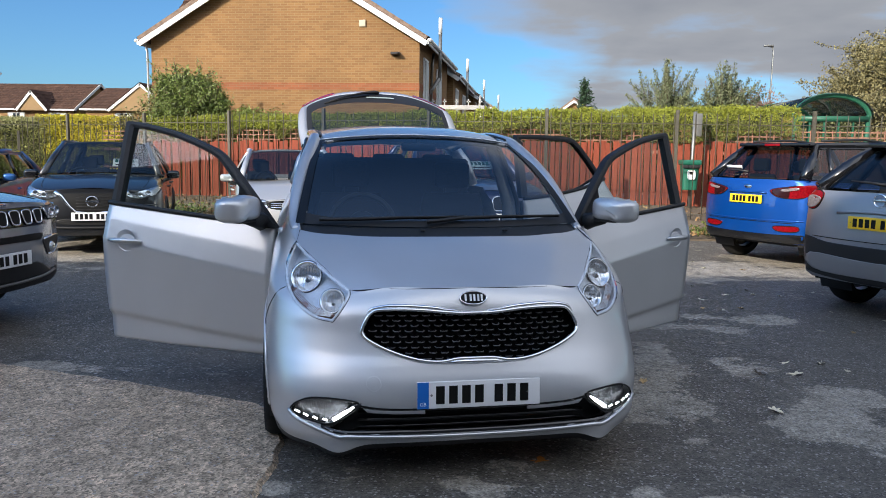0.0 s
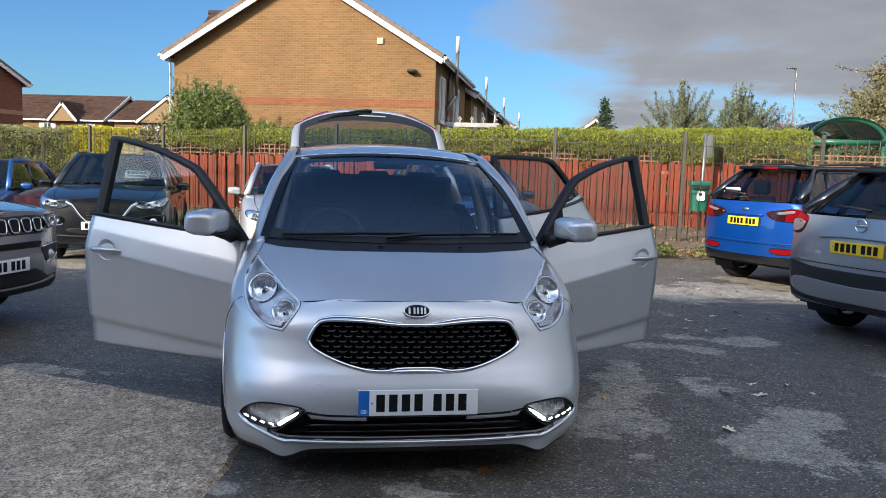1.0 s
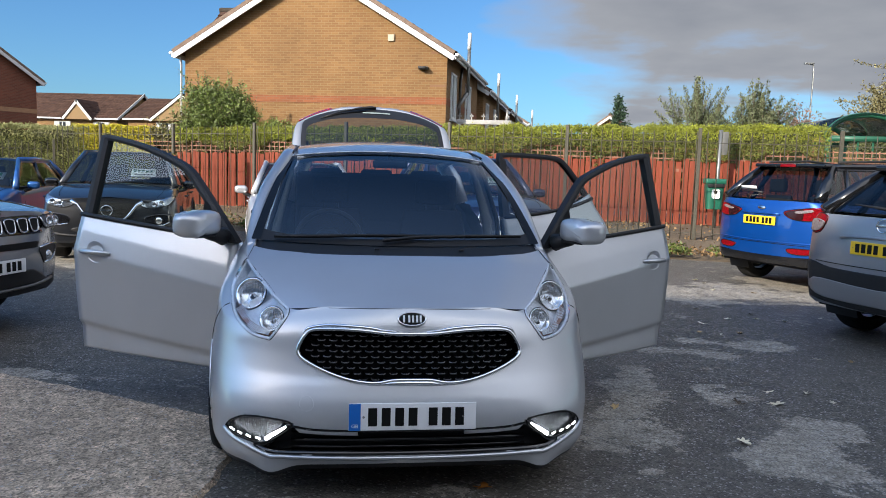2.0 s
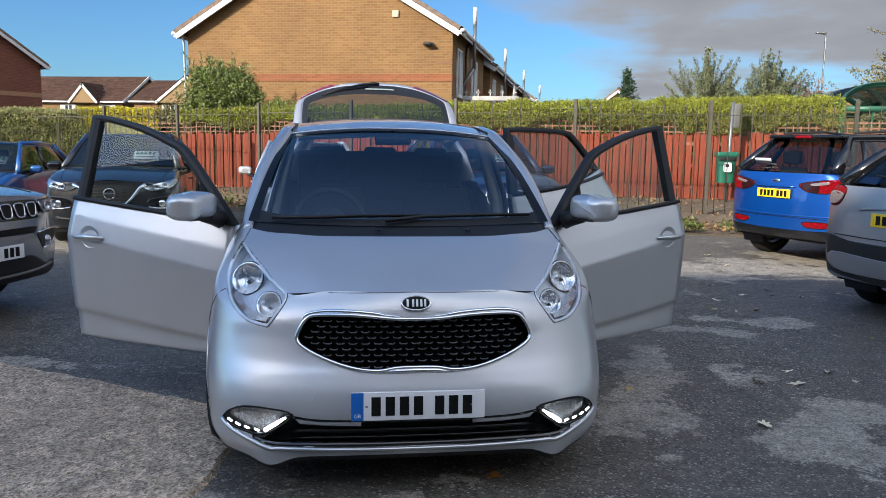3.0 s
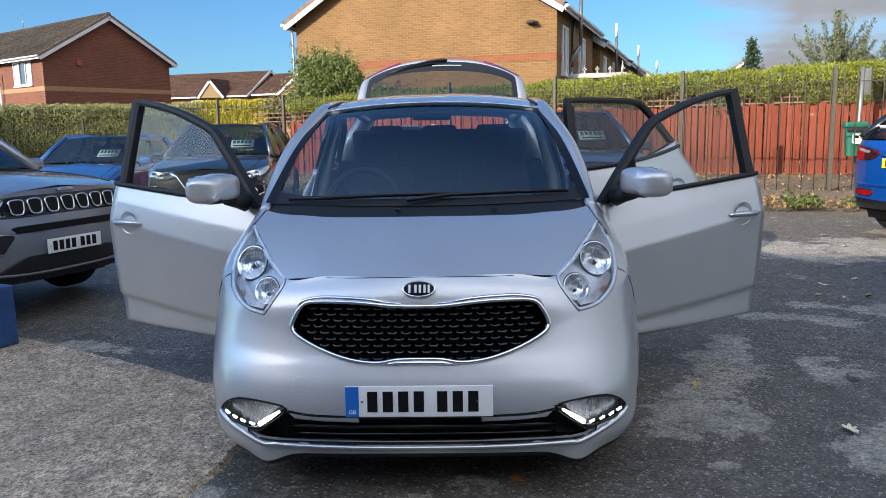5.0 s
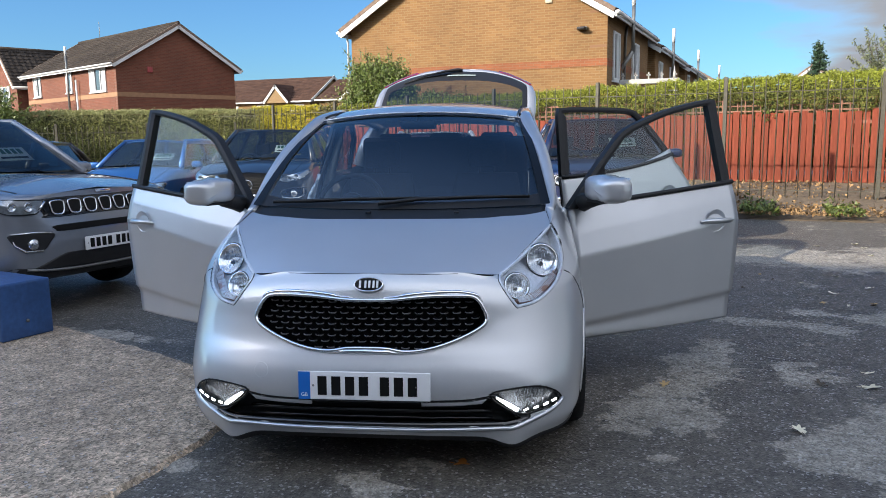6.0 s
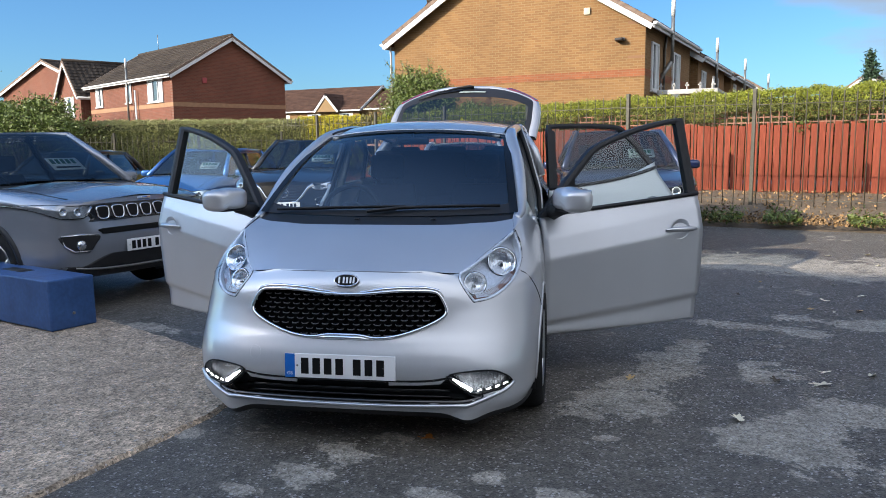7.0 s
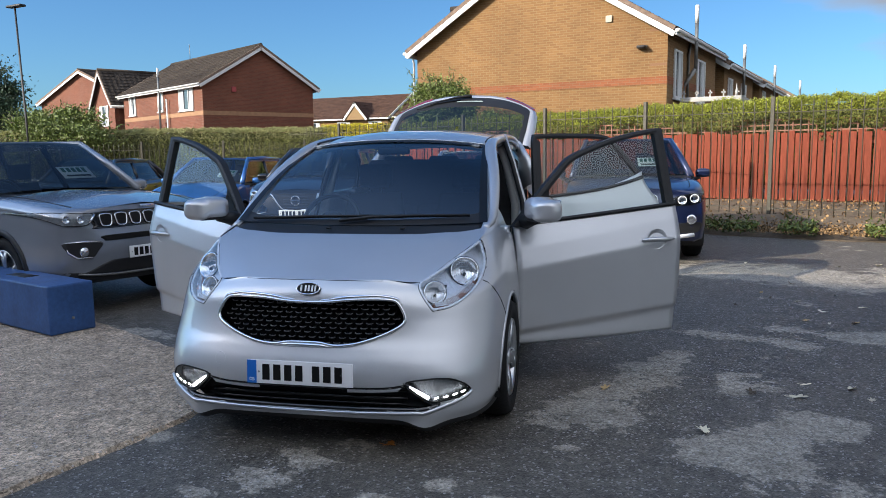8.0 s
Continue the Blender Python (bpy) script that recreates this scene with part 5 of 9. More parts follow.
def build_planting():
    right = [(7.0, 19.55), (4.6, 19.75), (-1.0, 20.35), (-10.2, 22.2)]
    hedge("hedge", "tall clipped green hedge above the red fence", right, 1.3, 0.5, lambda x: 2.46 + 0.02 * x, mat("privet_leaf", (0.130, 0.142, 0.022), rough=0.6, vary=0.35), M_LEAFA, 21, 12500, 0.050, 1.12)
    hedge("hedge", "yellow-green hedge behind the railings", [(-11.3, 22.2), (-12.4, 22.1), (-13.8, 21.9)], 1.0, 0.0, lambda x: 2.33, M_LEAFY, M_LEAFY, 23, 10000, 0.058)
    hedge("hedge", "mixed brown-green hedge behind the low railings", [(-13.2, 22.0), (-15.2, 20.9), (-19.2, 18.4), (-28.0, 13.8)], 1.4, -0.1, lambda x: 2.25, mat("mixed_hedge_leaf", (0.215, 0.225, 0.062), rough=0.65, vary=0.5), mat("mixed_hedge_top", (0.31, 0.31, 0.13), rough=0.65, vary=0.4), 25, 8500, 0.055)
    bush("bush", "upright green shrub growing over the fence", (-8.95, 21.7, 2.62), (1.15, 0.7, 0.98), mat("shrub_leaf", (0.115, 0.155, 0.032), rough=0.55, vary=0.5), 31, 40000, 0.072, 1.0, 90, "bush", 0.6, 0.19)
    bush("bush", "low fresh green shrub spreading along the fence", (-6.9, 21.3, 2.05), (1.0, 0.6, 0.48), mat("fresh_leaf", (0.14, 0.175, 0.03), rough=0.55, vary=0.45), 39, 20000, 0.060, 0.8, 40, "bush", 0.3, 0.25)
    bush("bush", "dark green shrub beside the hedge", (-10.3, 21.8, 2.1), (0.8, 0.6, 0.6), M_LEAFO, 32, 2600, 0.09, 0.8, 20, "bush")
    shooting_shrub("tree", "wispy silver-green young tree above the hedge", (5.25, 25.0, 3.20), (1.30, 0.8, 0.95), M_LEAFS, 33, 78, 0.088)
    shooting_shrub("tree", "wispy silver-green young tree above the hedge", (7.1, 25.2, 3.25), (1.10, 0.8, 0.95), M_LEAFS, 34, 72, 0.088)
    bush("tree", "thin reddish bare-twigged tree far off", (10.0, 33.0, 3.3), (1.6, 1.0, 0.9), mat("russet_leaf", (0.20, 0.12, 0.085), rough=0.8, vary=0.4), 35, 1600, 0.10, 1.6, 26, "tree", 1.0)
    bush("tree", "large olive-brown autumn tree", (17.6, 34.5, 3.8), (4.2, 3.0, 2.9), mat("autumn_leaf", (0.15, 0.132, 0.055), rough=0.65, vary=0.5), 36, 130000, 0.105, 2.0, 170, "tree", 0.35, 0.13)
    bush("bush", "green shrubs growing beyond the low railings", (-21.6, 17.3, 2.1), (2.5, 1.0, 0.9), MATS["shrub_leaf"], 37, 26000, 0.085, 0.5, 70, "bush", 0.4, 0.22)
    bush("tree", "dark leafy tree at the edge of the houses", (-40.4, 27.0, 4.3), (2.6, 2.0, 2.2), M_LEAFP, 38, 24000, 0.15, 2.0, 44, "tree", 0.2, 0.25)
    pine("pine_tree", "young dark pine standing far behind the hedge", 4.7, 45.3, 5.7, 41)
    bush("bush", "ivy clump hanging over the fence top", (1.9, 19.24, 1.95), (0.32, 0.34, 0.42), M_LEAFB, 43, 900, 0.07, 0.3, 10, "bush")


def build_unseen_blocks():
    """Plain unseen blocks assumed behind the camera: their shadow covers the near tarmac, their tops bound the sky
    mirrored in a door pane.
    """
    s = part("wall_south", box(-60, 60, -18.0, -14.0, -0.3, 12.3), M_UNSEEN_BLOCK, smooth=False)
    tagged(s, "plain grey-clad building assumed out of view behind the viewer", "building", kind="structure")
    # added out of view, to end the sky's reflection in the door pane
    w = part("reflection_block", box(-110, -60.01, -18.0, -14.0, -0.3, 14.3), M_UNSEEN_BLOCK, smooth=False)
    tagged(w, "taller grey block added out of view to bound the sky mirrored in a door pane", "building", kind="structure")


build_unseen_blocks()
build_houses()
build_planting()
build_dog_bin()
build_shelter()
build_street()
build_blue_box()

# ---- cars: shared tools ----
from mathutils.bvhtree import BVHTree


def inside(poly, a, b):
    hit = False
    k = len(poly)
    for i in range(k):
        (x0, y0), (x1, y1) = poly[i], poly[(i + 1) % k]
        if (y0 > b) != (y1 > b) and a < (x1 - x0) * (b - y0) / (y1 - y0) + x0:
            hit = not hit
    return hit


def round_outline(points, per=6):
    return [(p.x, p.y) for p in spline([(a, b, 0) for a, b in points], per, True)]


def mirrored(points):
    return [(-a, b) for a, b in points][::-1]


class Skin:
    """A body surface on to which lamps, panes and trims are laid, seen along one direction."""

    def __init__(self, bm, way, across, up, origin=(0, 0, 0)):
        bm.normal_update()
        self.tree = BVHTree.FromBMesh(bm)
        self.way, self.a, self.b, self.o = Vector(way).normalized(), Vector(across), Vector(up), Vector(origin)

    def at(self, a, b, lift=0.0):
        p = self.o + self.a * a + self.b * b
        loc, nrm, _, _ = self.tree.ray_cast(p - self.way * 9, self.way)
        k = 0
        while loc is None and k < 40:
            # off the edge of the skin: step back towards its middle
            k += 1
            q = p + self.b * (0.006 * k if b < 0.55 else -0.006 * k)
            loc, nrm, _, _ = self.tree.ray_cast(q - self.way * 9, self.way)
        if loc is None:
            loc, nrm, _, _ = self.tree.find_nearest(p)
        if nrm.dot(self.way) > 0:
            nrm = -nrm
        return loc + nrm * lift

    def patch(self, outline, lift=0.004, rings=5, skirt=0.0, bm=None):
        """A sheet over the outline, following the skin; skirt: how deep its edge turns in."""
        bm = bm or bmesh.new()
        ca = sum(p[0] for p in outline) / len(outline)
        cb = sum(p[1] for p in outline) / len(outline)
        prev = None
        for r in range(rings):
            f = 1 - r / rings
            ring = [bm.verts.new(self.at(lerp(ca, a, f), lerp(cb, b, f), lift)) for a, b in outline]
            k = len(ring)
            if prev:
                for i in range(k):
                    bm.faces.new((prev[i], prev[(i + 1) % k], ring[(i + 1) % k], ring[i]))
            elif skirt:
                low = [bm.verts.new(self.at(a, b, lift - skirt)) for a, b in outline]
                for i in range(k):
                    bm.faces.new((low[i], low[(i + 1) % k], ring[(i + 1) % k], ring[i]))
            prev = ring
        c = bm.verts.new(self.at(ca, cb, lift))
        k = len(prev)
        for i in range(k):
            bm.faces.new((prev[i], prev[(i + 1) % k], c))
        bmesh.ops.recalc_face_normals(bm, faces=bm.faces)
        return bm

    def wall(self, outline, top, low):
        """A band standing on the outline, between two depths of the skin."""
        bm = bmesh.new()
        a = [bm.verts.new(self.at(x, z, top)) for x, z in outline]
        b = [bm.verts.new(self.at(x, z, low)) for x, z in outline]
        for i in range(len(a)):
            j = (i + 1) % len(a)
            bm.faces.new((a[i], a[j], b[j], b[i]))
        return bm

    def line(self, pts, r, lift=0.0, closed=False, n=6, bm=None, flat=None):
        path = [self.at(a, b, lift) for a, b in pts]
        if closed:
            for _ in range(2):
                path = [path[k - 1] * 0.25 + path[k] * 0.5 + path[(k + 1) % len(path)] * 0.25 for k in range(len(path))]
        return tube(path, r, n, bm, closed, flat)


def lettering(name, words, size, material, parent, m):
    """Raised letters in the built-in font."""
    cu = bpy.data.curves.new(name, "FONT")
    cu.body, cu.size, cu.extrude, cu.align_x, cu.resolution_u = words, size, 0.0004, "CENTER", 3
    tmp = bpy.data.objects.new(name, cu)
    bm = bmesh.new()
    me = bpy.data.meshes.new_from_object(tmp)
    bm.from_mesh(me)
    bpy.data.objects.remove(tmp)
    bpy.data.meshes.remove(me)
    return part(name, moved(bm, m), material, parent, smooth=False)


def plate(parent, m, yellow=False, band=False):
    """A number plate: its characters are plain dark bars."""
    p = part("number_plate", moved(box(-0.26, 0.26, -0.004, 0.004, -0.0555, 0.0555, bevel=0.003), m), M_PLATEY if yellow else M_PLATEW, parent,
             "yellow rear plate with dark bars" if yellow else "white front plate with dark bars")
    x = -0.182 if band else -0.212
    w = 0.036 if band else 0.040
    for i in range(7):
        if i == 4:
            x += 0.028
        part("ink_bar", moved(box(x, x + w, -0.0058, -0.0042, -0.037, 0.037), m), M_INK, p, smooth=False)
        x += w + 0.0185
    if band:
        part("blue_band", moved(box(-0.259, -0.212, -0.0052, -0.0040, -0.0545, 0.0545), m), M_PLATEB, p, smooth=False)
        lettering("band_letters", "GB", 0.021, M_PAPER, p, m @ pose(-0.2355, -0.0056, -0.043, 90, 0, 0))
    for x in (-0.20 if band else -0.235, 0.205):
        part("plate_screw", moved(lathe([(0.001, 0.002), (0.004, 0.0015), (0.005, 0)], 10), m @ pose(x, -0.0042, 0.0, 90, 0, 0)), M_GALV, p)
    return p


def wheel(parent, m, r=0.315, w=0.205, spokes=5, rim_mat=None, name="wheel"):
    """A tyre on an alloy rim; the axle is the local z axis, outwards."""
    rim_mat = rim_mat or M_ALLOY
    wh = part(name, moved(lathe([(r * 0.66, -w / 2), (r * 0.93, -w / 2), (r * 0.985, -w / 2 + 0.025), (r, -w / 2 + 0.05), (r, w / 2 - 0.05), (r * 0.985, w / 2 - 0.025), (r * 0.93, w / 2), (r * 0.69, w / 2 - 0.008), (r * 0.66, w / 2 - 0.03)], 40), m), M_RUBBER, parent)
    bm = lathe([(r * 0.68, w / 2 - 0.02), (r * 0.65, w / 2 - 0.006), (r * 0.62, w / 2 - 0.02), (r * 0.60, -w / 2 + 0.03)], 40)
    for k in range(spokes):
        a = 6.28319 * k / spokes
        for s in (-0.12, 0.12):
            tube([Vector((r * 0.10 * math.cos(a), r * 0.10 * math.sin(a), w / 2 - 0.035)), Vector((r * 0.40 * math.cos(a + s * 0.7), r * 0.40 * math.sin(a + s * 0.7), w / 2 - 0.022)), Vector((r * 0.64 * math.cos(a + s * 1.5), r * 0.64 * math.sin(a + s * 1.5), w / 2 - 0.02))], r * 0.062, 6, bm, flat=(1.0, 0.6))
    part("rim", moved(bm, m), rim_mat, wh)
    part("hub_cap", moved(lathe([(0.0005, w / 2 - 0.012), (r * 0.12, w / 2 - 0.014), (r * 0.15, w / 2 - 0.03), (r * 0.15, w / 2 - 0.08)], 20), m), rim_mat, wh)
    part("brake_disc", moved(lathe([(0.02, -0.01), (r * 0.55, -0.01), (r * 0.55, -0.03), (0.02, -0.03)], 28), m), M_GALV, wh)
    return wh


def axle(x, y, z):
    """Pose of a wheel whose outer face looks to the side of the car that x names."""
    return pose(x, y, z, 0, 90 if x > 0 else -90, 0)


def seat(parent, x, y, z, m=M_SEAT, yaw=0):
    """A car seat with cushion, leaning back and headrest."""
    s = part("seat", box(x - 0.25, x + 0.25, y - 0.5, y, z - 0.14, z + 0.06, bevel=0.05, seg=3), m, parent)
    def back(u, v):
        a = 6.28319 * u
        w = 0.255 - 0.05 * v ** 3
        c, sn = math.cos(a), math.sin(a)
        return Vector((x + w * math.copysign(abs(c) ** 0.45, c), y + 0.02 + v * 0.17 + 0.075 * math.copysign(abs(sn) ** 0.6, sn) * (1.0 - 0.35 * v), z + v * 0.60))
    bm = grid(back, 28, 8)
    top = [v for v in bm.verts if abs(v.co.z - (z + 0.60)) < 1e-4]
    bmesh.ops.contextual_create(bm, geom=top)
    part("backrest", bm, m, s)
    part("headrest", box(x - 0.125, x + 0.125, y + 0.15, y + 0.25, z + 0.64, z + 0.82, bevel=0.045, seg=3), m, s)
    part("headrest_stem", tube([(x - 0.05, y + 0.19, z + 0.55), (x - 0.05, y + 0.2, z + 0.68)], 0.007, 6), M_PLASTIC, s)
    part("headrest_stem", tube([(x + 0.05, y + 0.19, z + 0.55), (x + 0.05, y + 0.2, z + 0.68)], 0.007, 6), M_PLASTIC, s)
    return s


def steering_wheel(parent, x, y, z, r=0.185):
    m = pose(x, y, z, 66, 0, 0)
    bm = tube([m @ Vector((r * math.cos(6.28319 * k / 28), r * math.sin(6.28319 * k / 28), 0)) for k in range(28)], 0.016, 8, closed=True)
    s = part("steering_wheel", bm, M_PLASTIC, parent)
    bm = lathe([(0.001, 0.03), (0.07, 0.028), (0.085, 0.0), (0.06, -0.05)], 20, m=m)
    for a in (0.1, 3.04, 4.71):
        tube([m @ Vector((0.05 * math.cos(a), 0.05 * math.sin(a), 0)), m @ Vector((r * math.cos(a), r * math.sin(a), 0))], 0.018, 6, bm, flat=(1, 0.5))
    part("wheel_hub", bm, M_PLASTIC, s)


# ---- the silver car with its doors and tailgate open ----
CAR = pose(0.115, 3.015, 0, 0, 0, 15.5)


def hood_edge(t):
    keys = ((0, (0, 0.186, 0.828)), (0.25, (0.34, 0.218, 0.827)), (0.40, (0.508, 0.264, 0.810)), (0.55, (0.622, 0.45, 0.890)), (0.70, (0.735, 0.69, 0.972)), (0.85, (0.782, 0.93, 1.003)), (1.0, (0.805, 1.17, 1.008)))
    pts = [Vector(p) for _, p in keys]
    ts = [k for k, _ in keys]
    for i in range(len(ts) - 1):
        if t <= ts[i + 1] + 1e-9:
            f = (t - ts[i]) / (ts[i + 1] - ts[i])
            a = pts[i - 1] if i else Vector((-pts[1].x, pts[1].y, pts[1].z))
            b, c = pts[i], pts[i + 1]
            d = pts[i + 2] if i + 2 < len(pts) else pts[-1] * 2 - pts[-2]
            return 0.5 * ((2 * b) + (c - a) * f + (2 * a - 5 * b + 4 * c - d) * f * f + (3 * b - a - 3 * c + d) * f ** 3)
    return pts[-1]


def front_row(t, W, Y0, D, n, zc, zm, zs, yend=1.17):
    if t <= 0.75:
        phi = t / 0.75 * math.pi / 2
        x = W * math.sin(phi) ** (2 / n)
        y = Y0 + D * (1 - max(math.cos(phi), 0.0) ** (2 / n))
    else:
        x = W
        y = lerp(Y0 + D, yend, (t - 0.75) / 0.25)
    z = table_at(((0, zc), (0.45, zm), (1, zs)), t)
    return Vector((x, y, z))


FRONT_ROWS = (  # half width, nose, sweep, squareness, and height at the middle, the corner and the door
    (0.845, 0.150, 0.58, 2.45, 0.785, 0.770, 0.93),
    (0.868, 0.128, 0.62, 2.65, 0.730, 0.715, 0.80),
    (0.882, 0.108, 0.64, 2.75, 0.650, 0.635, 0.67),
    (0.885, 0.084, 0.64, 2.85, 0.575, 0.560, 0.58),
    (0.884, 0.058, 0.65, 2.95, 0.515, 0.505, 0.51),
    (0.881, 0.034, 0.65, 3.05, 0.455, 0.445, 0.45),
    (0.877, 0.020, 0.65, 3.15, 0.390, 0.385, 0.39),
    (0.872, 0.026, 0.65, 3.25, 0.320, 0.315, 0.34),
    (0.864, 0.030, 0.65, 3.40, 0.245, 0.238, 0.28),
    (0.846, 0.046, 0.65, 3.40, 0.203, 0.188, 0.240),
)


def front_point(t, v):
    """t from the middle of the nose round to the door; v from the bonnet edge down to the lip."""
    ctrl = [hood_edge(t)] + [front_row(t, *r) for r in FRONT_ROWS]
    # the lip juts out and down in a point below each lamp pod
    chin = math.exp(-((ctrl[-1].x - 0.575) / 0.075) ** 2)
    ctrl[-1] += Vector((0, -0.022 * chin, -0.030 * chin))
    ctrl[-2] += Vector((0, -0.012 * chin, -0.008 * chin))
    # a rounded shoulder just under the bonnet edge
    s = v * (len(ctrl) - 1)
    i = min(int(s), len(ctrl) - 2)
    f = s - i
    b, c = ctrl[i], ctrl[i + 1]
    a = ctrl[i - 1] if i else b + (b - c) * 0.4 + Vector((0, 0, -0.01))
    d = ctrl[i + 2] if i + 2 < len(ctrl) else c * 2 - b
    return 0.5 * ((2 * b) + (c - a) * f + (2 * a - 5 * b + 4 * c - d) * f * f + (3 * b - a - 3 * c + d) * f ** 3)


GRILLE_HALF = [(0.085, 0.7285), (0.17, 0.737), (0.26, 0.7435), (0.385, 0.742), (0.424, 0.733), (0.446, 0.710), (0.464, 0.676), (0.470, 0.656), (0.467, 0.640), (0.446, 0.619), (0.37, 0.582), (0.27, 0.549), (0.19, 0.5365), (0.13, 0.536), (0.085, 0.546)]
GRILLE = round_outline([(0, 0.728)] + GRILLE_HALF + [(0, 0.5465)] + [(-a, b) for a, b in reversed(GRILLE_HALF)], 3)
HEADLAMP = round_outline([(0.512, 0.800), (0.528, 0.765), (0.582, 0.692), (0.600, 0.687), (0.675, 0.700), (0.750, 0.752), (0.782, 0.815), (0.780, 0.885), (0.742, 0.965), (0.722, 0.958), (0.620, 0.876), (0.530, 0.820)], 5)
FOG = round_outline([(0.480, 0.372), (0.58, 0.392), (0.68, 0.388), (0.742, 0.355), (0.768, 0.318), (0.762, 0.305), (0.68, 0.290), (0.59, 0.288)], 5)
INTAKE = round_outline([(-0.27, 0.352), (0, 0.352), (0.27, 0.352), (0.42, 0.356), (0.495, 0.367), (0.548, 0.325), (0.600, 0.284), (0.640, 0.274), (0.618, 0.258), (0.560, 0.248), (0.48, 0.245), (0, 0.243), (-0.48, 0.245), (-0.560, 0.248), (-0.618, 0.258), (-0.640, 0.274), (-0.600, 0.284), (-0.548, 0.325), (-0.495, 0.367), (-0.42, 0.356)], 4)


def shrink(outline, f):
    ca = sum(p[0] for p in outline) / len(outline)
    cb = sum(p[1] for p in outline) / len(outline)
    return [(ca + (a - ca) * f, cb + (b - cb) * f) for a, b in outline]


LAMP_HOLE = shrink(HEADLAMP, 0.965)


def round_lamp(parent, name, centre, look_way, r, mats):
    """A reflector bowl with a bulb, set behind the lens."""
    m = Matrix.Translation(centre) @ Vector(look_way).to_track_quat("Z", "Y").to_matrix().to_4x4()
    bowl = part(name, lathe([(r * 1.08, 0.008), (r * 1.12, 0.014), (r, 0.012), (r * 0.92, -0.004), (r * 0.72, -0.016), (r * 0.42, -0.024), (0.001, -0.026)], 28, m=m), mats, parent)
    part("bulb", lathe([(0.001, 0.002), (r * 0.14, -0.004), (r * 0.2, -0.02), (r * 0.2, -0.026)], 14, m=m), M_CHROME, bowl)
    # upright flutes across the bowl, a dark joint and a bright ring round it
    bm = bmesh.new()
    for k in range(-4, 5):
        x = k * 0.2 * r
        h = math.sqrt(max((0.88 * r) ** 2 - x * x, 0.0))
        pts = []
        for q in range(7):
            y = lerp(-h, h, q / 6)
            f = math.hypot(x, y) / r
            pts.append(m @ Vector((x, y, -0.024 + 0.020 * f * f)))
        tube(pts, 0.0016, 4, bm)
    part("flutes", bm, M_CHROME, bowl)
    part("lamp_joint", tube([m @ Vector((r * 1.14 * math.cos(6.28319 * k / 32), r * 1.14 * math.sin(6.28319 * k / 32), 0.010)) for k in range(32)], 0.0026, 5, closed=True), M_PLASTIC, bowl)
    part("bulb_shield", lathe([(0.001, 0.006), (r * 0.11, 0.002), (r * 0.13, -0.012)], 12, m=m @ Matrix.Translation((0, -r * 0.25, 0))), M_PLASTIC, bowl)


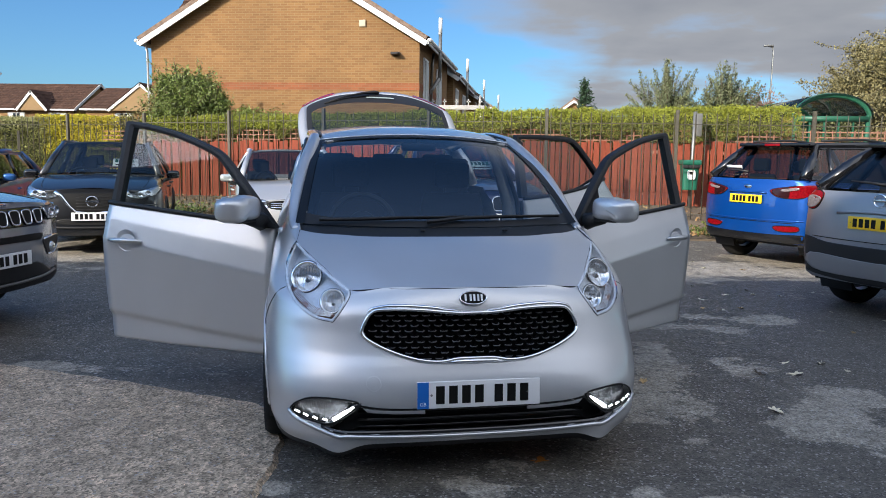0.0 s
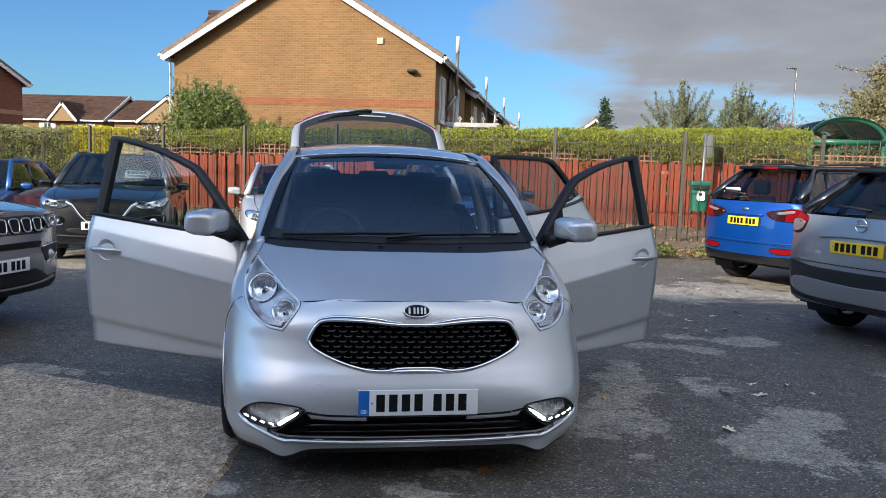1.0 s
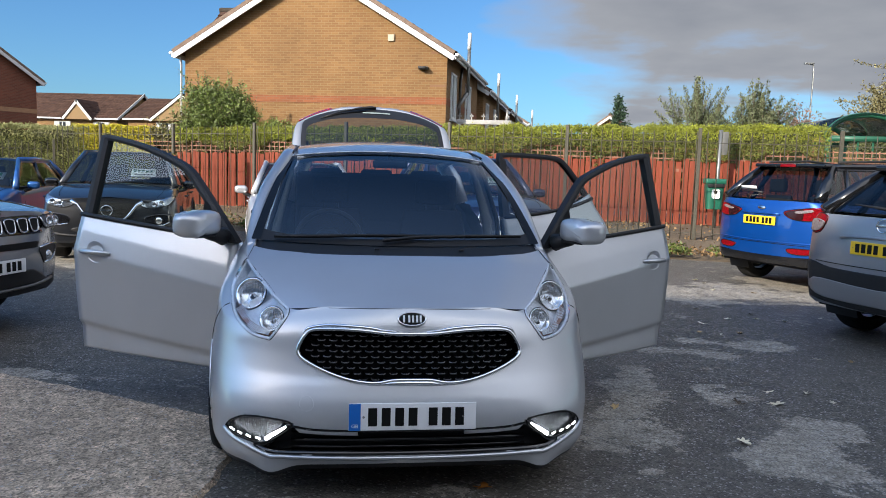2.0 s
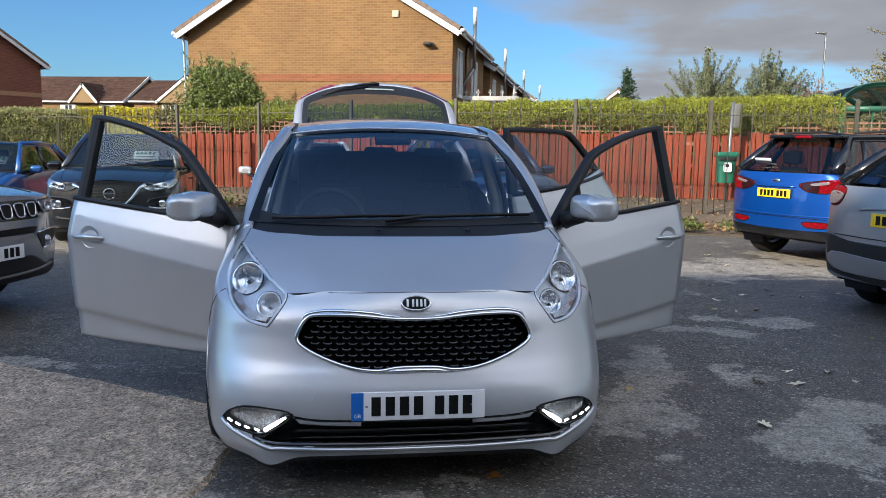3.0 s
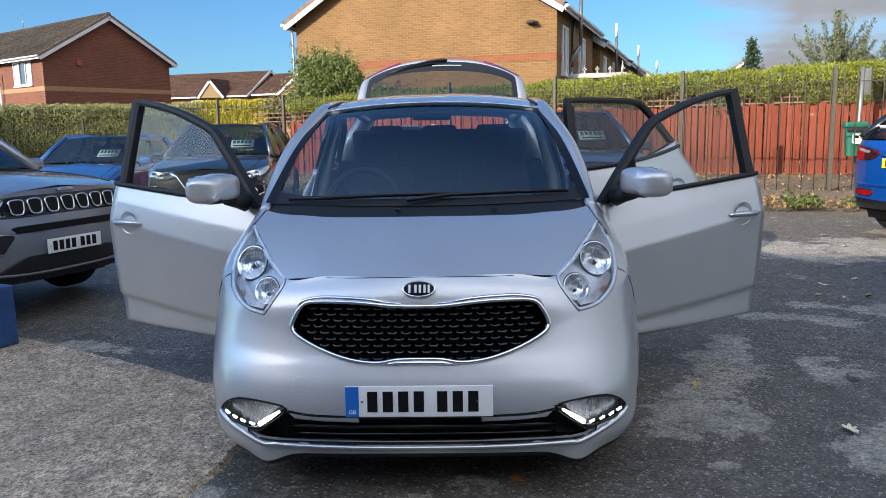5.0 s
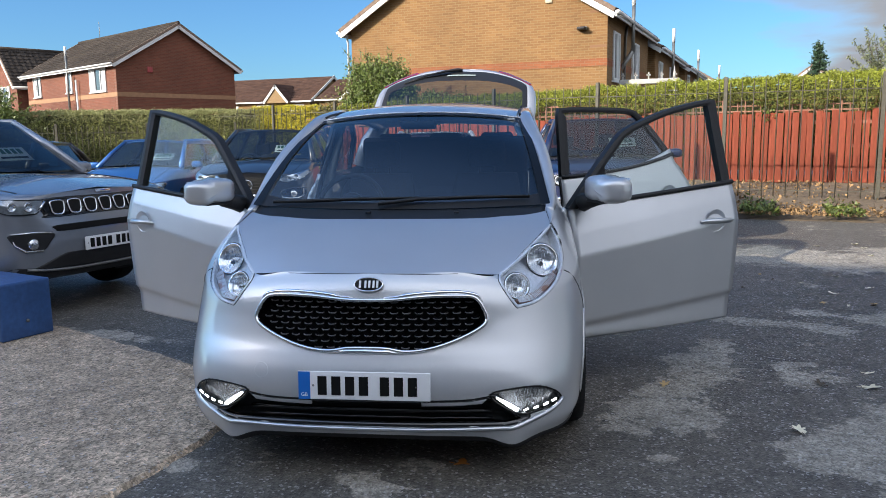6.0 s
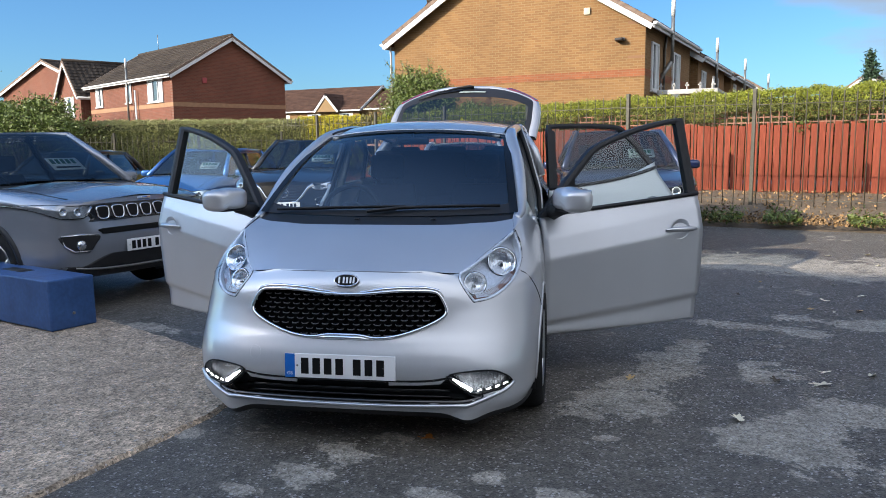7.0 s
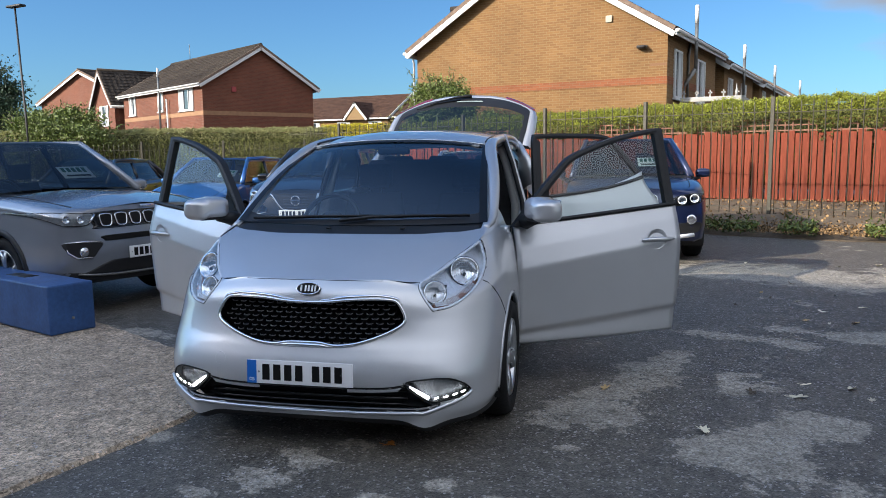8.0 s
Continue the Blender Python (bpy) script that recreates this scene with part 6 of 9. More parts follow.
def open_door(car, hinge_x, hinge_y, length, angle, side, rear=False, glass_mat=None):
    """A door on its hinge: outer skin with its crease, inner trim, window frame, pane, handle and, at the front, a mirror."""
    door = new("door")
    door.parent = car
    door.matrix_basis = Matrix.Translation((hinge_x * side, hinge_y, 0)) @ Matrix.Rotation(radians(-angle * side), 4, "Z")
    glass_mat = glass_mat or M_GLASSDOOR
    L = length

    def belt(s):
        f = min(max(s / L, 0), 1)
        return 1.085 + 0.075 * f + 0.105 * f ** 3 if rear else lerp(0.992, 1.088, f)

    def bottom(s):
        return 0.285 + 0.02 * s

    def rear_edge(z):
        """How far back the trailing edge reaches at a height."""
        if rear:
            return L - 0.13 * smooth_step(0.95, 1.25, z) - 0.30 * smooth_step(0.75, 0.33, z)
        return L + 0.012 * math.sin((z - 0.3) / 0.8 * math.pi)

    def skin(s, z):
        f = min(max(s / L, 0), 1)
        zc = (0.735 + 0.155 * f) if not rear else 0.93
        z2 = (0.375 + 0.095 * f) if not rear else 0.50
        if z > zc:
            o = -0.25 * (z - zc) - 0.10 * max(0, z - zc - 0.12)
        else:
            o = -0.055 * (zc - z) - 0.03 * (zc - z) ** 2
        # hollow under the lower crease, then the turned-in sill edge
        o -= 0.020 * smooth_step(z2 + 0.008, z2 - 0.032, z) - 0.007 * smooth_step(z2 - 0.03, 0.31, z)
        o -= 0.02 * smooth_step(0.305, 0.275, z)
        o += 0.014 * math.sin(math.pi * f) + 0.02
        return o

    def outer(u, v):
        z0 = lerp(bottom(u * L), belt(u * L), v)
        s = u * rear_edge(z0)
        return Vector((side * skin(s, z0), s, z0))

    def shell(name, fn, material, depth, label=""):
        bm = grid(fn, 30, 60)
        bmesh.ops.recalc_face_normals(bm, faces=bm.faces)
        outward = sum((f.normal.x for f in bm.faces)) * side
        if outward < 0:
            bmesh.ops.reverse_faces(bm, faces=bm.faces)
        bmesh.ops.solidify(bm, geom=list(bm.faces), thickness=depth)
        return part(name, bm, material, door, label)

    shell("outer_skin", outer, SILVER, 0.035)

    def inner(u, v):
        z0 = lerp(bottom(u * L) + 0.03, belt(u * L) - 0.02, v)
        s = 0.02 + u * (rear_edge(z0) - 0.04)
        return Vector((side * (skin(s, z0) - 0.05 - 0.055 * math.sin(math.pi * u) * (1 - 0.5 * v) - 0.02), s, z0))
    shell("inner_trim", inner, M_INTERIOR, 0.02, "dark inner door trim")
    sheet = bmesh.new()
    grid(lambda u, v: Vector((side * (skin(0.02 + u * (rear_edge(0.6) - 0.04), lerp(0.33, 0.97, v)) - 0.052), 0.02 + u * (rear_edge(lerp(0.33, 0.97, v)) - 0.04), lerp(0.33, 0.97, v))), 8, 8, sheet)
    part("edge_steel", sheet, SILVER, door)

    # window frame
    def lean(z):
        return -0.045 - 0.138 * min(max((z - 1.02) / 0.58, -0.1), 1.1)
    if rear:
        path = [(0.02, 1.09), (0.03, 1.30), (0.045, 1.515), (0.10, 1.548), (0.40, 1.549), (0.60, 1.536), (0.68, 1.49), (0.78, 1.38), (L - 0.13, 1.262)]
    else:
        path = [(-0.015, 0.985), (0.14, 1.15), (0.30, 1.312), (0.385, 1.385), (0.50, 1.435), (0.68, 1.495), (0.86, 1.535), (0.99, 1.556), (1.026, 1.557), (1.032, 1.551), (1.036, 1.525), (1.048, 1.33), (1.066, 1.09)]
        inner_path = [(0.045, 0.985), (0.172, 1.128), (0.326, 1.284), (0.402, 1.355), (0.511, 1.405), (0.687, 1.466), (0.862, 1.506), (0.962, 1.522), (0.972, 1.523), (0.977, 1.517), (0.980, 1.495), (0.992, 1.33), (1.010, 1.09)]
        inner_curve = spline([(a, b, 0) for a, b in inner_path], 8)
    curve = [Vector((p.x, p.y, 0)) for p in spline([(a, b, 0) for a, b in path], 8)]
    cs = sum(p.x for p in curve) / len(curve)
    cz = sum(p.y for p in curve) / len(curve)

    def frame_ring(inset, lift):
        out = []
        k = len(curve)
        for i, p in enumerate(curve):
            a, b = curve[max(i - 1, 0)], curve[min(i + 1, k - 1)]
            d = (b - a).normalized()
            nrm = Vector((d.y, -d.x, 0))
            q = p + nrm * inset
            out.append(Vector((side * (lean(q.y) + lift), q.x, q.y)))
        return out
    wide = [0.082 if p.x > 1.028 else 0.045 for p in curve]
    if rear:
        wide = [0.060 if p.x < 0.07 and p.y < 1.5 else 0.034 for p in curve]
    o1 = frame_ring(0.0, 0.0)
    i1 = [None] * len(curve)
    for i, p in enumerate(curve):
        a, b = curve[max(i - 1, 0)], curve[min(i + 1, len(curve) - 1)]
        d = (b - a).normalized()
        q = p + Vector((d.y, -d.x, 0)) * wide[i]
        if not rear:
            q = inner_curve[i]
        i1[i] = Vector((side * (lean(q.y) - 0.002), q.x, q.y))
    bm = bmesh.new()
    back = Vector((-side * 0.045, 0, 0))
    rings = []
    for a, b in zip(o1, i1):
        rings.append([bm.verts.new(v) for v in (a, a.lerp(b, 0.5) + Vector((side * 0.004, 0, 0)), b, b + back, a + back)])
    for r, q in zip(rings, rings[1:]):
        for j in range(5):
            bm.faces.new((r[j], r[(j + 1) % 5], q[(j + 1) % 5], q[j]))
    bm.faces.new(rings[0]); bm.faces.new(rings[-1][::-1])
    bmesh.ops.recalc_face_normals(bm, faces=bm.faces)
    part("window_frame", bm, M_PLASTIC, door, "satin black window frame", smooth=False)
    # pane
    poly = [(p.y, p.z) for p in i1]
    bm = bmesh.new()
    top = [bm.verts.new((side * (lean(z) - 0.022), s, z)) for s, z in poly]
    lows = [(s, min(belt(min(max(s, 0), L)) - 0.01, z)) for s, z in poly]
    lowv = [bm.verts.new((side * (lean(z) - 0.022), s, z)) for s, z in lows]
    for i in range(len(top) - 1):
        if (top[i].co - lowv[i].co).length > 1e-4 or (top[i + 1].co - lowv[i + 1].co).length > 1e-4:
            try:
                bm.faces.new((lowv[i], lowv[i + 1], top[i + 1], top[i]))
            except ValueError:
                pass
    bmesh.ops.remove_doubles(bm, verts=bm.verts, dist=0.0005)
    part("window_pane", bm, glass_mat, door)
    # weather strip along the belt
    part("belt_strip", tube([Vector((side * (skin(s, belt(s)) + 0.004), s, belt(s) + 0.006)) for s in [(L - 0.125 if rear else L) * k / 14 for k in range(15)]], 0.013, 6), M_PLASTIC, door)
    # handle in its cup
    hs, hz = (L - 0.155, 0.885) if not rear else (L - 0.20, 0.955)
    m = Matrix.Translation((side * skin(hs, hz), hs, hz))
    def dish(u, v):
        a, r = 6.28319 * u, v
        return Vector((side * (0.004 - 0.020 * (1 - r * r)), 0.066 * r * math.cos(a), 0.062 * r * math.sin(a)))
    part("handle_cup", moved(grid(dish, 24, 4), m), SILVER, door)
    h = [(-0.105, -0.004, 0.006), (-0.07, -0.001, 0.026), (0.0, 0.001, 0.036), (0.07, 0.0, 0.030), (0.112, -0.002, 0.008)]
    part("door_handle", moved(tube([(side * x, y, z) for y, z, x in h], [0.008, 0.014, 0.016, 0.014, 0.008], 8, flat=(0.75, 1.0)), m), M_CHROME if rear else MATS["alloy_rim"], door, "bright metal pull handle")
    if not rear:
        # mirror: shell, glass and foot
        cx, cs2, cz2 = side * 0.165, 0.085, 1.105
        def shellfn(u, v):
            a, b = 6.28319 * u, math.pi * v
            cu, su = math.cos(a), math.sin(a)
            ex = lambda q, e: math.copysign(abs(q) ** e, q)
            x = 0.143 * ex(math.sin(b), 0.48) * ex(cu, 0.48)
            z = 0.066 * ex(math.sin(b), 0.48) * ex(su, 0.52)
            y = -0.085 * ex(math.cos(b), 0.9)
            x *= 1 - 0.16 * (y < 0) * min(1, abs(y) / 0.085)
            z += -0.012 * (x * side > 0.05)
            return Vector((cx + x, cs2 + y, cz2 + z + 0.10 * side * x * 0.3))
        mir = part("mirror", grid(shellfn, 36, 18), SILVER, door, "silver mirror housing")
        part("mirror_glass", moved(box(-0.095, 0.095, 0.0, 0.006, -0.048, 0.048, bevel=0.002), Matrix.Translation((cx, cs2 + 0.066, cz2))), M_CHROME, mir)
        part("mirror_base", moved(box(-0.09, 0.07, -0.05, 0.05, -0.010, 0.014, bevel=0.009), Matrix.Translation((cx - side * 0.02, cs2, cz2 - 0.066))), M_PLASTIC, mir)
        part("mirror_foot", tube([(side * -0.02, 0.06, 1.02), (side * 0.03, 0.075, 1.035), (side * 0.10, 0.085, 1.045)], [0.05, 0.042, 0.03], 8), M_PLASTIC, mir)
        bm = bmesh.new()
        tri = [(0.03, 1.0), (0.235, 1.015), (0.235, 1.205)]
        vs = [bm.verts.new((side * (lean(z) + 0.004), s, z)) for s, z in tri]
        bm.faces.new(vs)
        bmesh.ops.solidify(bm, geom=list(bm.faces), thickness=0.03)
        part("corner_cover", bm, M_PLASTIC, door, smooth=False)
        part("door_pocket", moved(box(0.15, 0.85, -0.03, 0.03, 0.40, 0.56, bevel=0.02), Matrix(((0, -side, 0, -side * 0.13), (1, 0, 0, 0), (0, 0, 1, 0), (0, 0, 0, 1)))), M_INTERIOR, door)
    return door


def build_silver_car():
    car = thing("car", "silver compact hatchback with doors and tailgate open", "car", CAR)

    # nose, bumper and front wings in one skin
    def keep(p):
        ax = abs(p.x)
        if (p.y - 0.83) ** 2 + (p.z - 0.315) ** 2 < 0.352 ** 2 and ax > 0.6:
            return False
        if p.y < 0.5 and inside(GRILLE, p.x, p.z):
            return False
        if p.y < 0.75 and inside(LAMP_HOLE, ax, p.z):
            return False
        if p.y < 0.4 and (inside(FOG, ax, p.z) or inside(INTAKE, p.x, p.z)):
            return False
        return True
    full = bmesh.new()
    grid(lambda u, v: (lambda q: Vector((q.x if u >= 0.5 else -q.x, q.y, q.z)))(front_point(abs(2 * u - 1), v)), 180, 84, full)
    skin = Skin(full, (0, 1, 0), (1, 0, 0), (0, 0, 1))
    full.free()
    bm = grid(lambda u, v: (lambda q: Vector((q.x if u >= 0.5 else -q.x, q.y, q.z)))(front_point(abs(2 * u - 1), v)), 180, 84, keep=keep)
    bmesh.ops.recalc_face_normals(bm, faces=bm.faces)
    part("front_body", bm, SILVER, car)
    side_skins = {}
    for side in (1, -1):
        f2 = grid(lambda u, v: (lambda q: Vector((q.x * side, q.y, q.z)))(front_point(u, v)), 90, 60)
        side_skins[side] = Skin(f2, (-side, 0, 0), (0, 1, 0), (0, 0, 1))
        f2.free()

    # seam between bumper and wing
    for side in (1, -1):
        a, b = skin.at(side * 0.785, 0.795), side_skins[side].at(0.60, 0.60)
        part("panel_gap", tube([side_skins[side].tree.find_nearest(a.lerp(b, k / 8) + Vector((0, 0, 0.012 * math.sin(math.pi * k / 8))))[0] for k in range(9)], 0.0028, 5), M_INK, car)
        # arch lip and inner arch
        pts = [(0.83 + 0.352 * math.cos(a), 0.315 + 0.352 * math.sin(a)) for a in [radians(-14 + 208 * k / 36) for k in range(37)]]
        part("arch_lip", side_skins[side].line(pts, 0.011, -0.004, n=6), SILVER, car)
        part("arch_liner", grid(lambda u, v: Vector((side * lerp(0.50, 0.862, v), 0.83 + 0.36 * math.cos(radians(-20 + 220 * u)), 0.315 + 0.36 * math.sin(radians(-20 + 220 * u)))), 24, 2), M_PLASTIC, car)
        part("arch_liner", box(side * 0.50 - 0.01, side * 0.50 + 0.01, 0.45, 1.2, 0.12, 0.69), M_PLASTIC, car)

    # bonnet
    def bonnet(u, v):
        a = 2 * u - 1
        s = hood_edge(lerp(0.40, 0.70, min(v / 0.78, 1))) if v < 0.78 else hood_edge(0.70).lerp(Vector((0.712, 0.885, 1.032)), (v - 0.78) / 0.22)
        c = spline_c(v)
        w = abs(a)
        return Vector((s.x * a, c.y + (s.y - c.y) * w ** 2.3, c.z + (s.z - c.z) * w ** 2.6 + 0.004 * math.exp(-((w - 0.72) / 0.10) ** 2)))

    def spline_c(v):
        return Vector((0, lerp(0.186, 0.775, v), 0.828 + (1.012 - 0.828) * (1 - (1 - v) ** 1.45)))
    bm = grid(lambda u, v: bonnet(0.001 + 0.998 * u, 0.002 + (0.936 - 0.130 * (1 - abs(2 * u - 1) ** 3.2)) * v), 64, 40)
    bmesh.ops.recalc_face_normals(bm, faces=bm.faces)
    part("bonnet", bm, SILVER, car)
    edge = [bonnet(0, v) for v in [0.938 * (1 - k / 14) for k in range(15)]] + [bonnet(k / 30, 0) for k in range(1, 30)] + [bonnet(1, 0.938 * k / 14) for k in range(15)]
    part("bonnet_gap", tube([p + Vector((0, -0.001, -0.004)) for p in edge], 0.0026, 6), M_INK, car)
    part("engine_bay", box(-0.62, 0.62, 0.36, 0.86, 0.25, 0.78), M_PLASTIC, car)

    # grille
    g = part("grille", skin.patch(shrink(GRILLE, 1.01), -0.055, 6), mat("grille_black", (0.002, 0.002, 0.0025), rough=0.9), car, "black recessed grille")
    MATS["grille_black"].node_tree.nodes["Principled BSDF"].inputs["Specular IOR Level"].default_value = 0.05
    part("grille_surround", skin.line(GRILLE, 0.0085, 0.004, True, 8), M_CHROME, g, "chrome surround")
    part("grille_wall", skin.wall(GRILLE, 0.0, -0.06), M_GLOSSBLACK, g)
    for s in (1, -1):
        blade = [(0.055, 0.7365), (0.12, 0.742), (0.18, 0.751), (0.27, 0.7565), (0.36, 0.756), (0.43, 0.742), (0.452, 0.716)]
        part("chrome_blade", skin.line([(s * q.x, q.y) for q in spline([(a, b, 0) for a, b in blade], 3)], [0.003] + [0.005] * 3 + [0.0095] * 9 + [0.0085] * 3 + [0.006, 0.004, 0.003], 0.003, n=6), M_CHROME, g)
    part("chrome_blade", skin.line([(-0.15, 0.529), (-0.08, 0.5345), (0, 0.5355), (0.08, 0.5345), (0.15, 0.529)], [0.003, 0.010, 0.011, 0.010, 0.003], 0.002), M_CHROME, g)
    rows = 9
    area = shrink(GRILLE, 0.965)
    # paler than the net: the glints on its bars are put into the colour
    dash_mat = mat("grille_painted_glint", (0.10, 0.10, 0.105), rough=0.28)
    for r in range(rows):
        z = 0.551 + 0.0213 * r
        for k in range(-9, 10):
            x = (k + (0.5 if r % 2 else 0)) * 0.0505
            if not (inside(area, x - 0.012, z) and inside(area, x + 0.012, z)):
                continue
            w = 0.0160
            part("grille_dash", tube([skin.at(x - w, z + 0.003, -0.024), skin.at(x - w * 0.6, z - 0.001, -0.016), skin.at(x + w * 0.6, z - 0.001, -0.016), skin.at(x + w, z + 0.003, -0.024)], 0.0027, 5), dash_mat, g)
    net = bmesh.new()
    for r in range(rows + 1):
        z = 0.540 + 0.0213 * r
        row = [(x * 0.012, z + 0.008 * math.cos(x * 0.012 / 0.0505 * 6.28319 + (3.14159 if r % 2 else 0))) for x in range(-40, 41)]
        row = [q for q in row if inside(area, *q)]
        if len(row) > 3:
            tube([skin.at(a, b, -0.036) for a, b in row], 0.004, 4, net)
    part("honeycomb_net", net, MATS["grille_black"], g)
    # badge: an oval with plain strokes
    c = skin.at(0.0, 0.785, 0.006)
    bm = lathe([(0.001, 0.006), (0.052, 0.006), (0.058, 0.002), (0.060, -0.006)], 36)
    badge_m = Matrix.Translation(c) @ Matrix.Rotation(radians(62), 4, "X") @ Matrix.Diagonal((1.0, 0.5, 1, 1))
    bd = part("badge", moved(bm, badge_m), M_INK, car, "oval black and chrome badge")
    part("badge_rim", tube([badge_m @ Vector((0.0575 * math.cos(6.28319 * k / 36), 0.0575 * math.sin(6.28319 * k / 36), 0.005)) for k in range(36)], 0.0035, 6, closed=True), M_CHROME, bd)
    for x in (-0.034, -0.012, 0.004, 0.021, 0.036):
        part("badge_bar", moved(box(x - 0.0042, x + 0.0042, -0.030, 0.030, 0.0055, 0.0080), badge_m), M_PAPER, bd, smooth=False)

    # lower intake
    it = part("lower_intake", skin.patch(shrink(INTAKE, 1.01), -0.07, 4), M_PLASTIC, car, "black lower intake")
    for z, r in ((0.266, 0.005), (0.296, 0.010), (0.325, 0.005)):
        part("intake_slat", skin.line([(x / 10, z) for x in range(-5, 6)], r, -0.045), M_GLOSSBLACK, it)
    part("intake_rim", skin.line(INTAKE, 0.016, -0.014, True, 6), M_GLOSSBLACK, it)
    for s in (1, -1):
        ol = [(0.22, 0.352), (0.34, 0.352), (0.475, 0.356), (0.455, 0.336), (0.35, 0.330), (0.22, 0.328)]
        part("intake_trim", skin.patch([(s * a, b) for a, b in (ol if s > 0 else ol[::-1])], -0.003, 4, 0.01), mat("bright_satin_trim", (0.62, 0.62, 0.64), rough=0.3, metal=0.7), it, "dull silver panel beside the plate")
    chrome = [(-0.770, 0.318), (-0.735, 0.290), (-0.64, 0.258), (-0.57, 0.236), (-0.53, 0.238), (-0.3, 0.236), (0, 0.234), (0.3, 0.236), (0.53, 0.238), (0.57, 0.236), (0.64, 0.258), (0.735, 0.290), (0.770, 0.318)]
    part("lip_trim", skin.line([(p.x, p.y) for p in spline([(a, b, 0) for a, b in chrome], 4)], 0.0095, 0.006), M_ALLOY, car, "bright strip along the bumper lip")
    part("air_dam", grid(lambda u, v: (lambda q: Vector((math.copysign(q.x, u - 0.5), q.y + lerp(0.012, 0.05, v), q.z + lerp(0.008, -0.036, v))))(front_point(abs(2 * u - 1) * 0.72, 1.0)), 60, 4), M_PLASTIC, car, "black air dam below the bumper")
    part("under_tray", box(-0.62, 0.62, 0.16, 0.9, 0.135, 0.18, bevel=0.02), M_PLASTIC, car)
    part("tow_cover", skin.line([( -0.43 + 0.030 * math.cos(6.28319 * k / 24), 0.455 + 0.030 * math.sin(6.28319 * k / 24)) for k in range(24)], 0.0014, -0.0006, True), SILVER, car)

    # lamps
    for s in (1, -1):
        ol = HEADLAMP if s == 1 else mirrored(HEADLAMP)
        hl = part("headlamp", skin.patch(shrink(ol, 1.02), -0.052, 6), M_LAMPCHROME, car, "clear headlamp with chrome reflectors")
        part("lamp_wall", skin.wall(ol, 0.0, -0.055), M_LAMPCHROME, hl)
        part("lamp_bezel", skin.line(shrink(ol, 0.965), 0.0075, -0.003, True, 8), M_LAMPCHROME, hl)
        part("lamp_seal", skin.line(ol, 0.0024, 0.0, True), M_INK, hl)
        for nm, a, b, r in (("main_beam", 0.700, 0.852, 0.064), ("dipped_beam", 0.592, 0.775, 0.048)):
            c = skin.at(s * a, b, -0.022)
            round_lamp(hl, nm, c, (s * 0.40, -1, 0.42), r, M_REFLECT)
        ind = round_outline([(0.600, 0.703), (0.660, 0.708), (0.740, 0.757), (0.772, 0.802), (0.755, 0.815), (0.70, 0.765), (0.645, 0.735), (0.595, 0.722)], 3)
        ind = ind if s == 1 else mirrored(ind)
        iob = part("indicator", skin.patch(ind, -0.022, 3, 0.02), M_AMBER, hl, "pale amber ribbed indicator")
        for k in range(7):
            f = k / 6
            part("rib", skin.line([(s * lerp(0.605, 0.598, f), lerp(0.707, 0.722, f)), (s * lerp(0.675, 0.655, f), lerp(0.712, 0.742, f)), (s * lerp(0.762, 0.735, f), lerp(0.786, 0.806, f))], 0.0017, -0.016), M_LAMPCHROME, iob)
        part("lens", skin.patch(shrink(ol, 0.998), 0.006, 7, 0.006), M_LENS, hl)
        # fog lamp pod with a bright strip of lamps
        fl = FOG if s == 1 else mirrored(FOG)
        fo = part("fog_lamp", skin.patch(shrink(fl, 1.02), -0.03, 8), mat("fog_reflector", (0.26, 0.265, 0.275), rough=0.16, metal=0.9, grain=0.3, grain_scale=90, bump=0.9, bump_scale=60, stretch=(2.5, 1, 0.4)), car, "fog lamp pod with lit daytime strip")
        part("pod_rim", skin.line(fl, 0.004, 0.001, True), M_INK, fo)
        leds = [(s * a, b) for a, b in ((0.510, 0.362), (0.548, 0.334), (0.592, 0.303))]
        part("led_strip", skin.line(leds, [0.004, 0.008, 0.0085], 0.003, n=8), M_LED, fo, "lit white strip")
        for a, b in ((0.625, 0.300), (0.665, 0.303), (0.703, 0.309), (0.737, 0.317)):
            part("led_block", skin.line([(s * (a - 0.008), b - 0.002), (s * (a + 0.009), b + 0.003)], 0.0040, 0.000, n=8), M_LED, fo, "lit white block")
        part("lens", skin.patch(shrink(fl, 0.97), 0.0, 4), M_LENS, fo)

    plate(car, pose(0, 0.0, 0.417, -3, 0, 0), False, True)

    # cowl, wipers, screen
    def screen(u, v, out=0.0):
        a = 2 * u - 1
        w = abs(a)
        b = Vector((0.712 * a, lerp(0.835, 0.905, w ** 2.2), lerp(1.020, 1.036, w ** 2)))
        t = Vector((0.588 * a, lerp(1.700, 1.772, w ** 2.2), lerp(1.500, 1.462, w ** 2.2)))
        p = b.lerp(t, v)
        p.z += 0.055 * math.sin(math.pi * v) * (1 - 0.35 * w ** 2)
        p.y -= 0.02 * math.sin(math.pi * v)
        return p
    bm = grid(lambda u, v: Vector((lerp(-0.715, 0.715, u), lerp(lerp(0.640, 0.830, abs(2 * u - 1) ** 3.0), lerp(0.86, 0.93, abs(2 * u - 1) ** 2.2), v), lerp(lerp(0.976, 0.990, abs(2 * u - 1) ** 3), 1.024, v ** 0.8) + 0.010 * abs(2 * u - 1) ** 2)), 40, 6)
    part("scuttle", solid(bm, 0.03), M_PLASTIC, car)
    part("windscreen", grid(lambda u, v: screen(u, v), 36, 22), M_SCREEN, car, "windscreen reflecting the deep blue sky")
